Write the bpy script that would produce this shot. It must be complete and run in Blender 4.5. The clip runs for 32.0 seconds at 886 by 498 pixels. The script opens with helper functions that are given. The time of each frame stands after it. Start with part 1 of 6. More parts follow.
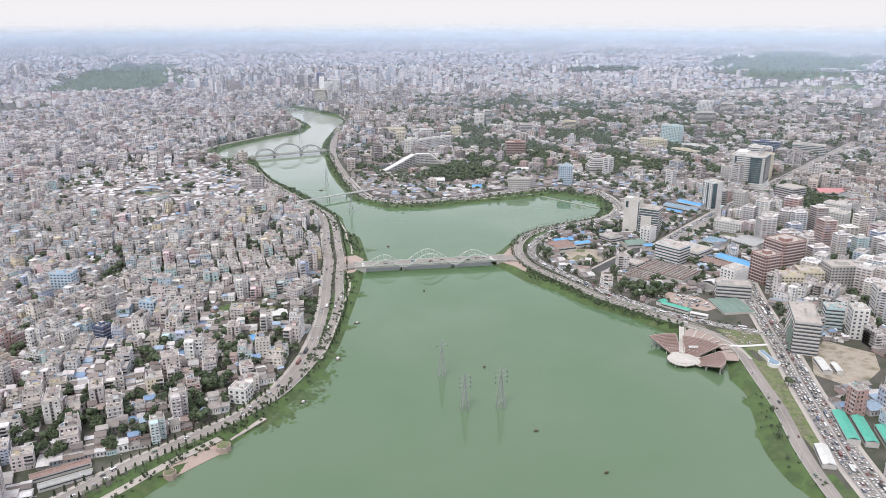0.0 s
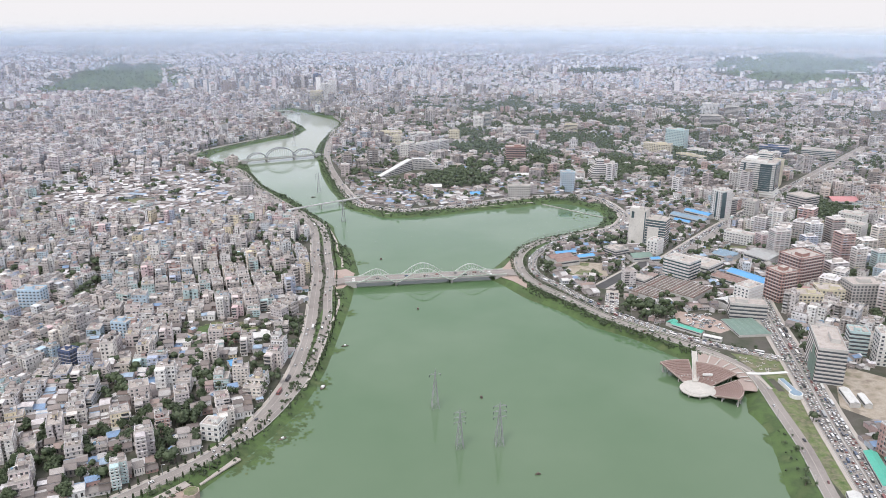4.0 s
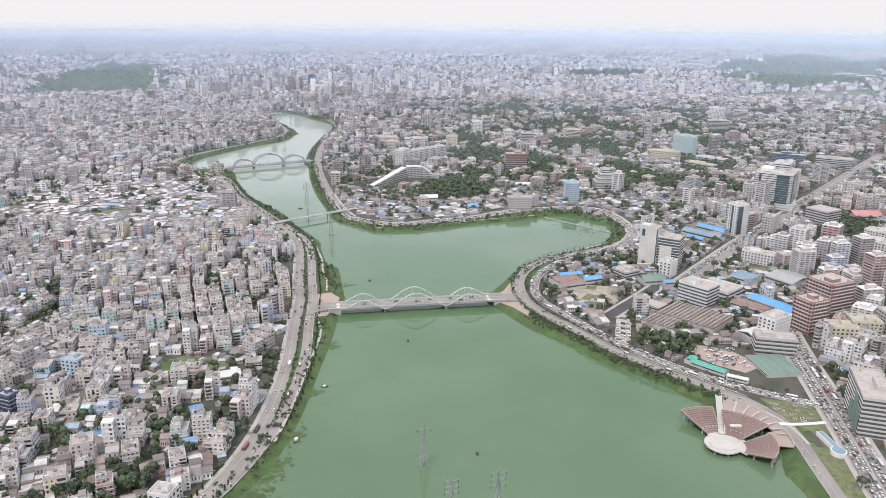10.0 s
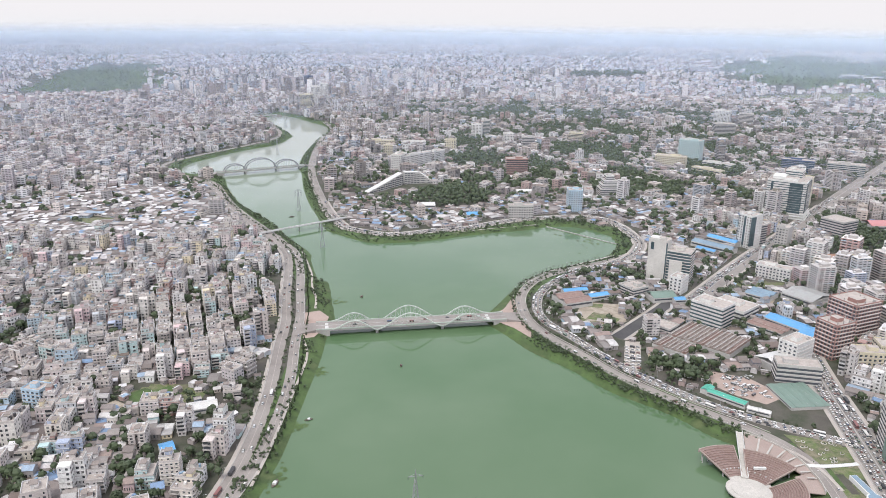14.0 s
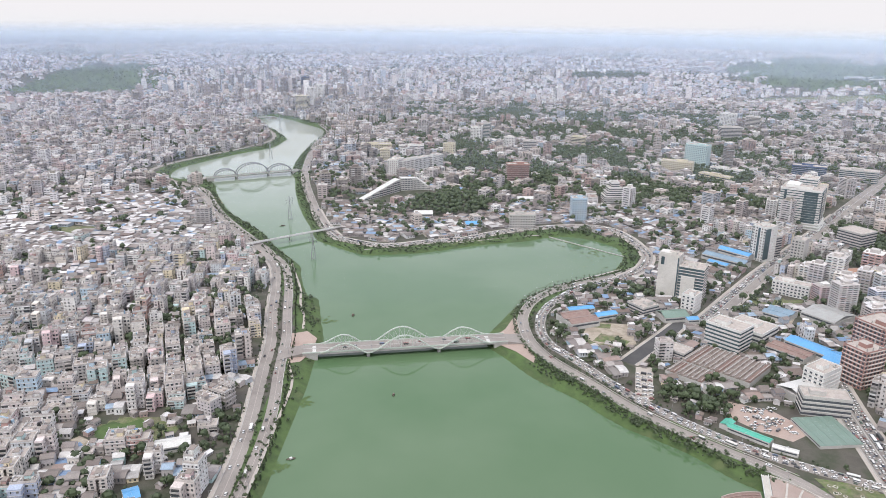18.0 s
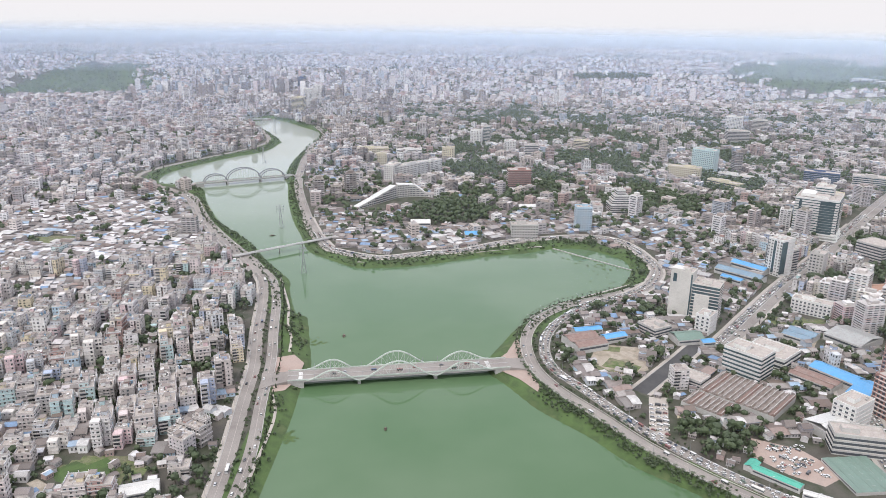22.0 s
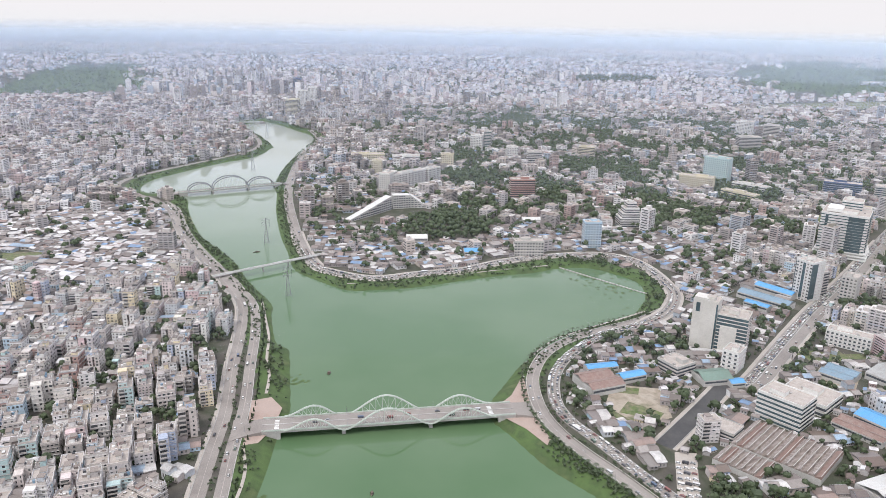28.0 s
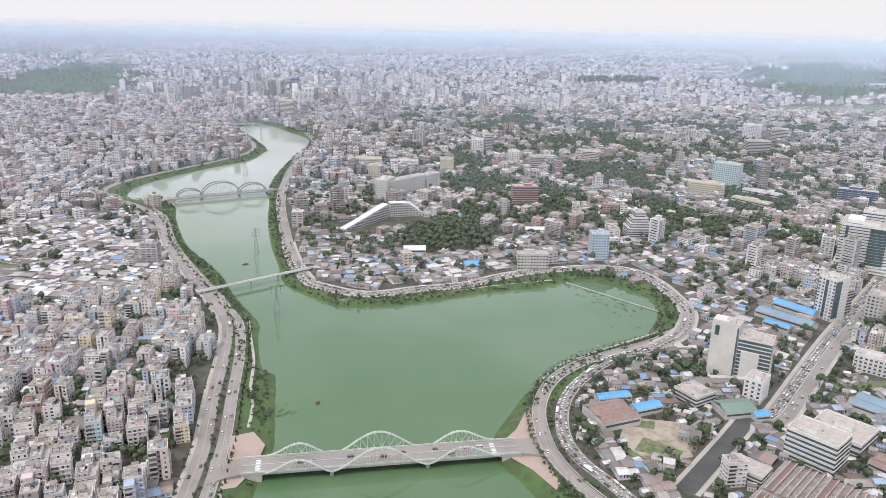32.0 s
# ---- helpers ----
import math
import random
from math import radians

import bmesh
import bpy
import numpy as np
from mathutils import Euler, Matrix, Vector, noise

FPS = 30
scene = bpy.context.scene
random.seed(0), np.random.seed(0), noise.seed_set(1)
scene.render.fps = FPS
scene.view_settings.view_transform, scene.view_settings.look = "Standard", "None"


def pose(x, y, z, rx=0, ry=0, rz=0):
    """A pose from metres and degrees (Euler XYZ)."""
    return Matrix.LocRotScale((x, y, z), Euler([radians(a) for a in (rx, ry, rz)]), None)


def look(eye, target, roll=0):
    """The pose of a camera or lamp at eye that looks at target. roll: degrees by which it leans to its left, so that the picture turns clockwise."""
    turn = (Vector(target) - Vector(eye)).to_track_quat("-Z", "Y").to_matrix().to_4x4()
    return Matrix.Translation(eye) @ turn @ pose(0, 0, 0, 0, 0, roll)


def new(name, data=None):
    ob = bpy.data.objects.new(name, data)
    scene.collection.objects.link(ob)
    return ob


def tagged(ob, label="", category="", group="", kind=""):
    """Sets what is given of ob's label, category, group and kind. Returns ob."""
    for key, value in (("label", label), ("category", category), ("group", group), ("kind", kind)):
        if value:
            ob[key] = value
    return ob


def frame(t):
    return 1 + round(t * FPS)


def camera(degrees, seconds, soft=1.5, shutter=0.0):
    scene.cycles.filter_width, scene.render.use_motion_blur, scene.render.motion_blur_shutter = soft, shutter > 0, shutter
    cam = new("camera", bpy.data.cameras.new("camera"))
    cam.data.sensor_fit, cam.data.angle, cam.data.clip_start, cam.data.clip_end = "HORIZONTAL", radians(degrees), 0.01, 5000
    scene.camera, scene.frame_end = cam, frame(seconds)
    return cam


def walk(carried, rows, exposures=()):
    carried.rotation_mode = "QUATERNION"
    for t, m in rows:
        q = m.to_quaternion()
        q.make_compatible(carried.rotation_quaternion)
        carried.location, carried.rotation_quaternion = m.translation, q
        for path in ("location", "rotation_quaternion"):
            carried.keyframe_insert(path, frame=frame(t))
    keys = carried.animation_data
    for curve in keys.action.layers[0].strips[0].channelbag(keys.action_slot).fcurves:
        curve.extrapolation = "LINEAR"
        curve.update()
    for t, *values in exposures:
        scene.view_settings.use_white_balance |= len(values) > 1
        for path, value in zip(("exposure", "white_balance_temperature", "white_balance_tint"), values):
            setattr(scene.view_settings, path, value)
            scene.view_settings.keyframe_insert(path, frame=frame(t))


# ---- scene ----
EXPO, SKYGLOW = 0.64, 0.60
# radius and opacity of the see-through sheets tinted to imitate haze
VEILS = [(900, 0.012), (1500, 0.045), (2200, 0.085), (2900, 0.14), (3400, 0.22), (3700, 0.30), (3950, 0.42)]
# Camera: a drone that flies steadily ahead at 270 m over a lake in a city.
cam = camera(61.77, 32.0, soft=0.7)
S = 1.2  # the plan below is drawn in units of 1.2 m
H = 270.0 * S


def flight(t):
    s = t / 32.0
    x, y, z = 0.1217 * s - 0.0638 * s * s, 1.4695 * s - 0.0276 * s * s, 1 + 0.0011 * s - 0.0067 * s * s
    return pose(H * x, H * y, H * z, 90 - 17.506, 0, 0.457 - 0.291 * s) @ pose(0, 0, 0, 0, 0, 0.016 + 1.1335 * s)


walk(cam, [(t, flight(t)) for t in range(0, 33)], [(0.0, EXPO, 6440, 9.2), (32.0, EXPO, 6440, 9.2)])

# ---- light: an overcast noon sky ----
world = bpy.data.worlds.new("sky")
scene.world = world
world.use_nodes = True
wn, wl = world.node_tree.nodes, world.node_tree.links
sky = wn.new("ShaderNodeTexSky")
sky.sky_type, sky.sun_disc, sky.sun_elevation, sky.sun_rotation = "NISHITA", False, radians(62), radians(200)
sky.air_density, sky.dust_density = 1.0, 5.0
cloud = wn.new("ShaderNodeMix")
cloud.data_type = "RGBA"
cloud.inputs["Factor"].default_value = 0.78
cloud.inputs["B"].default_value = (8.6, 8.6, 9.6, 1)
wl.new(sky.outputs["Color"], cloud.inputs["A"])
wl.new(cloud.outputs["Result"], wn["Background"].inputs["Color"])
wn["Background"].inputs["Strength"].default_value = 0.1
sun = new("sun", bpy.data.lights.new("sun", "SUN"))
sun.data.energy, sun.data.angle, sun.data.color = 1.3, radians(12), (1.0, 0.96, 0.9)
sun.matrix_world = look((0, 0, 800), (0 + 260, 420, 0))

# ---- materials ----


def nodes_of(name):
    m = bpy.data.materials.new(name)
    m.use_nodes = True
    return m, m.node_tree.nodes, m.node_tree.links, m.node_tree.nodes["Principled BSDF"]


def ramp(n, stops, step=False):
    r = n.new("ShaderNodeValToRGB")
    if step:
        r.color_ramp.interpolation = "CONSTANT"
    e = r.color_ramp.elements
    while len(e) < len(stops):
        e.new(0.5)
    for k, (p, c) in enumerate(stops):
        e[k].position, e[k].color = p, (*c, 1)
    return r


def mixer(n, l, mode, fac, a, b):
    m = n.new("ShaderNodeMix")
    m.data_type, m.blend_type = "RGBA", mode
    for key, v in (("Factor", fac), ("A", a), ("B", b)):
        if isinstance(v, tuple):
            m.inputs[key].default_value = (*v, 1)
        elif isinstance(v, float):
            m.inputs[key].default_value = v
        else:
            l.new(v, m.inputs[key])
    return m.outputs["Result"]


def surface(name, colours, rough=0.85, big=0.05, fine=0.8, vary=0.35, pick="none", bump=0.15, metal=0.0, dirt=(0.3, 0.29, 0.27)):
    """A weathered surface: a colour out of a palette (by object, by island or by a broad noise), stained at two scales."""
    m, n, l, bsdf = nodes_of(name)
    geo = n.new("ShaderNodeNewGeometry")
    if pick == "object":
        value = n.new("ShaderNodeObjectInfo").outputs["Random"]
    elif pick == "island":
        value = geo.outputs["Random Per Island"]
    else:
        t = n.new("ShaderNodeTexNoise")
        t.inputs["Scale"].default_value, t.inputs["Detail"].default_value = big, 6
        l.new(geo.outputs["Position"], t.inputs["Vector"])
        value = t.outputs["Fac"]
    if pick == "none":
        k = len(colours)
        stops = [(0.3 + 0.4 * i / max(1, k - 1), c) for i, c in enumerate(colours)]
    else:
        stops = [(i / len(colours), c) for i, c in enumerate(colours)]
    r = ramp(n, stops, step=pick != "none")
    l.new(value, r.inputs["Fac"])
    a = n.new("ShaderNodeTexNoise")
    a.inputs["Scale"].default_value, a.inputs["Detail"].default_value, a.inputs["Roughness"].default_value = fine, 8, 0.65
    l.new(geo.outputs["Position"], a.inputs["Vector"])
    f = ramp(n, [(0.38, (0, 0, 0)), (0.72, (vary, vary, vary))])
    l.new(a.outputs["Fac"], f.inputs["Fac"])
    b = n.new("ShaderNodeTexNoise")
    b.inputs["Scale"].default_value, b.inputs["Detail"].default_value = fine * 7, 4
    l.new(geo.outputs["Position"], b.inputs["Vector"])
    stained = mixer(n, l, "MIX", f.outputs["Color"], r.outputs["Color"], dirt)
    g = ramp(n, [(0.3, (0.72, 0.72, 0.72)), (0.7, (1.0, 1.0, 1.0))])
    l.new(b.outputs["Fac"], g.inputs["Fac"])
    l.new(mixer(n, l, "MULTIPLY", 1.0, stained, g.outputs["Color"]), bsdf.inputs["Base Color"])
    bsdf.inputs["Roughness"].default_value, bsdf.inputs["Metallic"].default_value = rough, metal
    if bump:
        k = n.new("ShaderNodeBump")
        k.inputs["Strength"].default_value, k.inputs["Distance"].default_value = bump, 0.1
        l.new(b.outputs["Fac"], k.inputs["Height"])
        l.new(k.outputs["Normal"], bsdf.inputs["Normal"])
    return m


WALLS = [(0.66, 0.63, 0.62), (0.80, 0.78, 0.77), (0.44, 0.41, 0.40), (0.67, 0.60, 0.57), (0.84, 0.84, 0.82), (0.58, 0.54, 0.55), (0.80, 0.74, 0.66), (0.58, 0.55, 0.55),
         (0.69, 0.72, 0.75), (0.47, 0.30, 0.27), (0.81, 0.78, 0.76), (0.56, 0.59, 0.63), (0.37, 0.34, 0.32), (0.74, 0.65, 0.64), (0.84, 0.84, 0.84), (0.52, 0.67, 0.78), (0.78, 0.68, 0.48), (0.74, 0.56, 0.57), (0.52, 0.69, 0.69), (0.83, 0.81, 0.78), (0.45, 0.52, 0.67), (0.63, 0.58, 0.55), (0.78, 0.74, 0.69), (0.53, 0.48, 0.46)]
TINS = [(0.25, 0.23, 0.215), (0.18, 0.135, 0.115), (0.46, 0.45, 0.44), (0.20, 0.17, 0.155), (0.31, 0.28, 0.26), (0.15, 0.13, 0.12), (0.66, 0.65, 0.63), (0.20, 0.17, 0.155), (0.28, 0.24, 0.22), (0.36, 0.33, 0.31), (0.24, 0.21, 0.195), (0.60, 0.58, 0.56),
        (0.19, 0.15, 0.125), (0.20, 0.32, 0.50), (0.62, 0.61, 0.60), (0.33, 0.44, 0.56), (0.25, 0.22, 0.21), (0.33, 0.25, 0.22), (0.17, 0.14, 0.13), (0.40, 0.37, 0.35)]
M_WALL = surface("painted_render", WALLS, pick="object", fine=0.12, vary=0.38)
# less saturated palette, with lilac greys, for walls farther off
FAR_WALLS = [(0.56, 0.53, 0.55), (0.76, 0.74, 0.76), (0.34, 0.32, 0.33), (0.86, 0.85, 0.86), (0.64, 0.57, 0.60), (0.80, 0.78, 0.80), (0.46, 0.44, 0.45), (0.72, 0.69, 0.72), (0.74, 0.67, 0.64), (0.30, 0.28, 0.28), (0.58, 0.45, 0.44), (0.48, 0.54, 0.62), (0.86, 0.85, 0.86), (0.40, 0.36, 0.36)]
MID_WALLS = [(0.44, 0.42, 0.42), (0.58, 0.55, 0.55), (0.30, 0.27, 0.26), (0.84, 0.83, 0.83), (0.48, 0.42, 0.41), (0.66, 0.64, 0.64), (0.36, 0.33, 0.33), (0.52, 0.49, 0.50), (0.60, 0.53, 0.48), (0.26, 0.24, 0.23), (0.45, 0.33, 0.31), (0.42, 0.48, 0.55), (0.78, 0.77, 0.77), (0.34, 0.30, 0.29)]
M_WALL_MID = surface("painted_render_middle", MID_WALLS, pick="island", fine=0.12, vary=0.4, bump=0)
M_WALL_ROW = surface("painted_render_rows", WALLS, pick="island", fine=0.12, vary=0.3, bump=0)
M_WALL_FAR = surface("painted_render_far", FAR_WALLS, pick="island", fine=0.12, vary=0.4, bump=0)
M_ROOF = surface("roof_concrete", [(0.33, 0.29, 0.265), (0.46, 0.43, 0.41), (0.24, 0.205, 0.185), (0.60, 0.57, 0.55), (0.37, 0.325, 0.29), (0.29, 0.25, 0.225), (0.50, 0.45, 0.41), (0.21, 0.185, 0.17), (0.41, 0.35, 0.32), (0.72, 0.70, 0.68), (0.30, 0.285, 0.24)], pick="island", fine=0.2, vary=0.5, dirt=(0.22, 0.195, 0.175))
M_SLAB = surface("slab_edge", [(0.52, 0.49, 0.47), (0.76, 0.74, 0.72), (0.62, 0.57, 0.54), (0.42, 0.39, 0.375), (0.70, 0.69, 0.70)], pick="island", fine=0.15, vary=0.4)
M_TIN = surface("corrugated_tin", TINS, pick="object", rough=0.55, fine=0.25, vary=0.5, dirt=(0.17, 0.145, 0.13))
M_TIN_FAR = surface("corrugated_tin_far", TINS + [(0.84, 0.83, 0.84), (0.62, 0.58, 0.58), (0.74, 0.73, 0.74), (0.80, 0.79, 0.80), (0.56, 0.53, 0.53), (0.50, 0.48, 0.48), (0.44, 0.41, 0.40)], pick="island", rough=0.6, fine=0.2, vary=0.5, dirt=(0.17, 0.145, 0.13), bump=0)
M_TIN_BROWN = surface("rusted_tin_far", TINS, pick="island", rough=0.6, fine=0.2, vary=0.5, dirt=(0.17, 0.145, 0.13), bump=0)
M_WINDOW = surface("window_glass", [(0.05, 0.055, 0.06), (0.11, 0.115, 0.12), (0.07, 0.075, 0.08), (0.19, 0.19, 0.185), (0.09, 0.10, 0.115), (0.28, 0.27, 0.255), (0.06, 0.06, 0.065)], pick="island", rough=0.2, fine=0.4, vary=0.1, bump=0)
M_CITY = surface("bare_city_ground", [(0.062, 0.055, 0.047), (0.105, 0.097, 0.080), (0.046, 0.058, 0.031), (0.145, 0.13, 0.112)], big=0.03, fine=0.15, vary=0.4, dirt=(0.088, 0.082, 0.064))
M_GRASS = surface("bank_grass", [(0.052, 0.090, 0.029), (0.082, 0.140, 0.040), (0.054, 0.092, 0.030), (0.105, 0.138, 0.053)], big=0.05, fine=0.3, vary=0.3, dirt=(0.085, 0.105, 0.04))
M_MEADOW = surface("lawn_grass", [(0.065, 0.115, 0.03), (0.12, 0.17, 0.05), (0.085, 0.105, 0.045), (0.22, 0.20, 0.13)], big=0.12, fine=0.2, vary=0.75, dirt=(0.27, 0.235, 0.17))
M_LEAF = surface("foliage", [(0.046, 0.070, 0.031), (0.078, 0.108, 0.050), (0.056, 0.080, 0.041), (0.100, 0.126, 0.062)], rough=0.7, big=0.06, fine=0.9, vary=0.3, bump=0, dirt=(0.028, 0.042, 0.021))
M_BARK = surface("bark", [(0.10, 0.08, 0.06), (0.15, 0.12, 0.09)])
M_ASPHALT = surface("worn_asphalt", [(0.23, 0.205, 0.19), (0.29, 0.265, 0.245), (0.34, 0.31, 0.285)], big=0.03, fine=0.25, vary=0.35, dirt=(0.33, 0.30, 0.27))
M_DARKROAD = surface("fresh_asphalt", [(0.06, 0.06, 0.065), (0.09, 0.09, 0.09)], fine=0.2, vary=0.3, dirt=(0.13, 0.12, 0.11))
M_PAVING = surface("paving", [(0.42, 0.38, 0.34), (0.52, 0.47, 0.42)], fine=0.4, vary=0.3)
M_BRICKPAVE = surface("brick_paving", [(0.36, 0.26, 0.22), (0.44, 0.34, 0.29), (0.40, 0.31, 0.27)], fine=0.4, vary=0.3)
M_DIRT = surface("sandy_ground", [(0.13, 0.15, 0.07), (0.34, 0.29, 0.23), (0.44, 0.39, 0.32), (0.24, 0.20, 0.16)], big=0.07, fine=0.3, vary=0.4, dirt=(0.25, 0.21, 0.16))
M_WHITE = surface("white_paint", [(0.68, 0.69, 0.67), (0.78, 0.78, 0.76)], rough=0.6, fine=0.4, vary=0.2)
M_BRIDGE = surface("bridge_steel_paint", [(0.52, 0.58, 0.52), (0.60, 0.65, 0.59)], rough=0.5, fine=0.5, vary=0.25)
M_CONCRETE = surface("bare_concrete", [(0.40, 0.39, 0.37), (0.50, 0.48, 0.46)], fine=0.3, vary=0.4)
M_STEEL = surface("galvanised_steel", [(0.30, 0.31, 0.32), (0.40, 0.41, 0.42)], rough=0.6, metal=0.2, fine=0.6, vary=0.2)

m, n, l, bsdf = nodes_of("lake_water")
geo_w = n.new("ShaderNodeNewGeometry")
# broad tone patches in the green, painted after cloud reflections
w_big = n.new("ShaderNodeTexNoise")
w_big.inputs["Scale"].default_value, w_big.inputs["Detail"].default_value = 0.005, 4
l.new(geo_w.outputs["Position"], w_big.inputs["Vector"])
w_col = ramp(n, [(0.38, (0.072, 0.136, 0.062)), (0.62, (0.100, 0.160, 0.086))])
l.new(w_big.outputs["Fac"], w_col.inputs["Fac"])
# pale sky sheen at both ends of the lake is painted into the base colour
w_sep, w_sheen_north = n.new("ShaderNodeSeparateXYZ"), n.new("ShaderNodeMapRange")
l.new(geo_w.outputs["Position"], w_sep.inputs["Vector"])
w_sheen_north.inputs["From Min"].default_value, w_sheen_north.inputs["From Max"].default_value = 1050 * S, 1750 * S
l.new(w_sep.outputs["Y"], w_sheen_north.inputs["Value"])
w_sheen_south = n.new("ShaderNodeMapRange")
w_sheen_south.inputs["From Min"].default_value, w_sheen_south.inputs["From Max"].default_value = 380 * S, 720 * S
w_sheen_south.inputs["To Min"].default_value, w_sheen_south.inputs["To Max"].default_value = 0.5, 0.0
l.new(w_sep.outputs["Y"], w_sheen_south.inputs["Value"])
w_mix = mixer(n, l, "MIX", w_sheen_south.outputs["Result"], w_col.outputs["Color"], (0.125, 0.168, 0.110))
l.new(mixer(n, l, "MIX", w_sheen_north.outputs["Result"], w_mix, (0.30, 0.33, 0.28)), bsdf.inputs["Base Color"])
bsdf.inputs["Roughness"].default_value, bsdf.inputs["IOR"].default_value = 0.05, 1.36
w_rip = n.new("ShaderNodeTexNoise")
w_rip.inputs["Scale"].default_value, w_rip.inputs["Detail"].default_value = 0.8, 4
l.new(geo_w.outputs["Position"], w_rip.inputs["Vector"])
w_bump = n.new("ShaderNodeBump")
w_bump.inputs["Strength"].default_value, w_bump.inputs["Distance"].default_value = 0.03, 0.1
l.new(w_rip.outputs["Fac"], w_bump.inputs["Height"])
l.new(w_bump.outputs["Normal"], bsdf.inputs["Normal"])
M_WATER = m

# ---- mesh tools: everything is made of quads kept in numpy lists ----


class Geo:
    def __init__(self):
        self.v, self.q, self.m = [], [], []

    def quad(self, a, b, c, d, mat=0):
        k = len(self.v)
        self.v += [a, b, c, d]
        self.q.append((k, k + 1, k + 2, k + 3))
        self.m.append(mat)

    def box(self, x0, x1, y0, y1, z0, z1, mat=0, top=None, bottom=True, taper=0.0):
        k, t = len(self.v), taper
        self.v += [(x0, y0, z0), (x1, y0, z0), (x1, y1, z0), (x0, y1, z0), (x0 + t, y0 + t, z1), (x1 - t, y0 + t, z1), (x1 - t, y1 - t, z1), (x0 + t, y1 - t, z1)]
        for f in ((0, 1, 5, 4), (1, 2, 6, 5), (2, 3, 7, 6), (3, 0, 4, 7)):
            self.q.append(tuple(k + i for i in f))
            self.m.append(mat)
        self.q.append((k + 4, k + 5, k + 6, k + 7))
        self.m.append(mat if top is None else top)
        if bottom:
            self.q.append((k + 3, k + 2, k + 1, k))
            self.m.append(mat)

    def prism(self, cx, cy, r, z0, z1, n=8, mat=0, r1=None, top=None):
        r1 = r if r1 is None else r1
        k = len(self.v)
        for rr, z in ((r, z0), (r1, z1)):
            self.v += [(cx + rr * math.cos(2 * math.pi * i / n), cy + rr * math.sin(2 * math.pi * i / n), z) for i in range(n)]
        for i in range(n):
            j = (i + 1) % n
            self.q.append((k + i, k + j, k + n + j, k + n + i))
            self.m.append(mat)
        for i in range(1, n - 2, 2):
            self.q.append((k + n, k + n + i, k + n + i + 1, k + n + (i + 2) % n))
            self.m.append(mat if top is None else top)

    def beam(self, a, b, w, h=None, mat=0):
        """A bar of square section from a to b."""
        a, b = Vector(a), Vector(b)
        d = (b - a).normalized()
        s = d.cross(Vector((0, 0, 1)))
        s = Vector((1, 0, 0)) if s.length < 1e-3 else s.normalized()
        u = s.cross(d).normalized()
        h = w if h is None else h
        k = len(self.v)
        for p in (a, b):
            for i, j in ((-1, -1), (1, -1), (1, 1), (-1, 1)):
                self.v.append(tuple(p + s * (i * w / 2) + u * (j * h / 2)))
        for f in ((0, 1, 5, 4), (1, 2, 6, 5), (2, 3, 7, 6), (3, 0, 4, 7), (3, 2, 1, 0), (4, 5, 6, 7)):
            self.q.append(tuple(k + i for i in f))
            self.m.append(mat)

    def gable(self, x0, x1, y0, y1, z0, z1, ze, mat=0, over=0.4, wall=None):
        """A pitched roof with the ridge along x."""
        ym = (y0 + y1) / 2
        a, b = (x0 - over, y0 - over), (x1 + over, y1 + over)
        for zz in (0.0, -0.12):
            self.quad((a[0], a[1], z0 + zz), (b[0], a[1], z0 + zz), (b[0], ym, z1 + zz), (a[0], ym, z1 + zz), mat)
            self.quad((b[0], b[1], z0 + zz), (a[0], b[1], z0 + zz), (a[0], ym, z1 + zz), (b[0], ym, z1 + zz), mat)
        if wall is not None:
            for x in (x0, x1):
                self.quad((x, y0, z0), (x, y1, z0), (x, ym + 0.01, z1 - 0.1), (x, ym - 0.01, z1 - 0.1), wall)

    def belt(self, x0, x1, y0, y1, z0, z1, mat=0):
        """The three visible sides of a box: front, left, right."""
        k = len(self.v)
        self.v += [(x0, y0, z0), (x1, y0, z0), (x1, y1, z0), (x0, y1, z0), (x0, y0, z1), (x1, y0, z1), (x1, y1, z1), (x0, y1, z1)]
        for f in ((0, 1, 5, 4), (1, 2, 6, 5), (3, 0, 4, 7)):
            self.q.append(tuple(k + i for i in f))
            self.m.append(mat)

    def arrays(self):
        return np.array(self.v, float).reshape(-1, 3), np.array(self.q, int).reshape(-1, 4), np.array(self.m, int)

    def mesh(self, name, mats):
        return quads_mesh(name, *self.arrays(), mats)


def quads_mesh(name, v, q, m, mats, smooth=False):
    me = bpy.data.meshes.new(name)
    me.vertices.add(len(v))
    me.vertices.foreach_set("co", np.asarray(v, np.float32).ravel())
    me.loops.add(q.size)
    me.loops.foreach_set("vertex_index", q.ravel().astype(np.int32))
    me.polygons.add(len(q))
    me.polygons.foreach_set("loop_start", np.arange(0, q.size, 4, dtype=np.int32))
    me.polygons.foreach_set("loop_total", np.full(len(q), 4, np.int32))
    for mm in mats:
        me.materials.append(mm)
    me.polygons.foreach_set("material_index", np.asarray(m, np.int32))
    me.polygons.foreach_set("use_smooth", np.full(len(q), smooth))
    me.update(calc_edges=True)
    return me


def part(name, geo, mats, parent=None, label=""):
    """Links a Geo, or a mesh, as one object under a thing or a part."""
    ob = new(name, geo.mesh(name, mats) if isinstance(geo, Geo) else geo)
    if parent is not None:
        ob.parent = parent
    return tagged(ob, label)


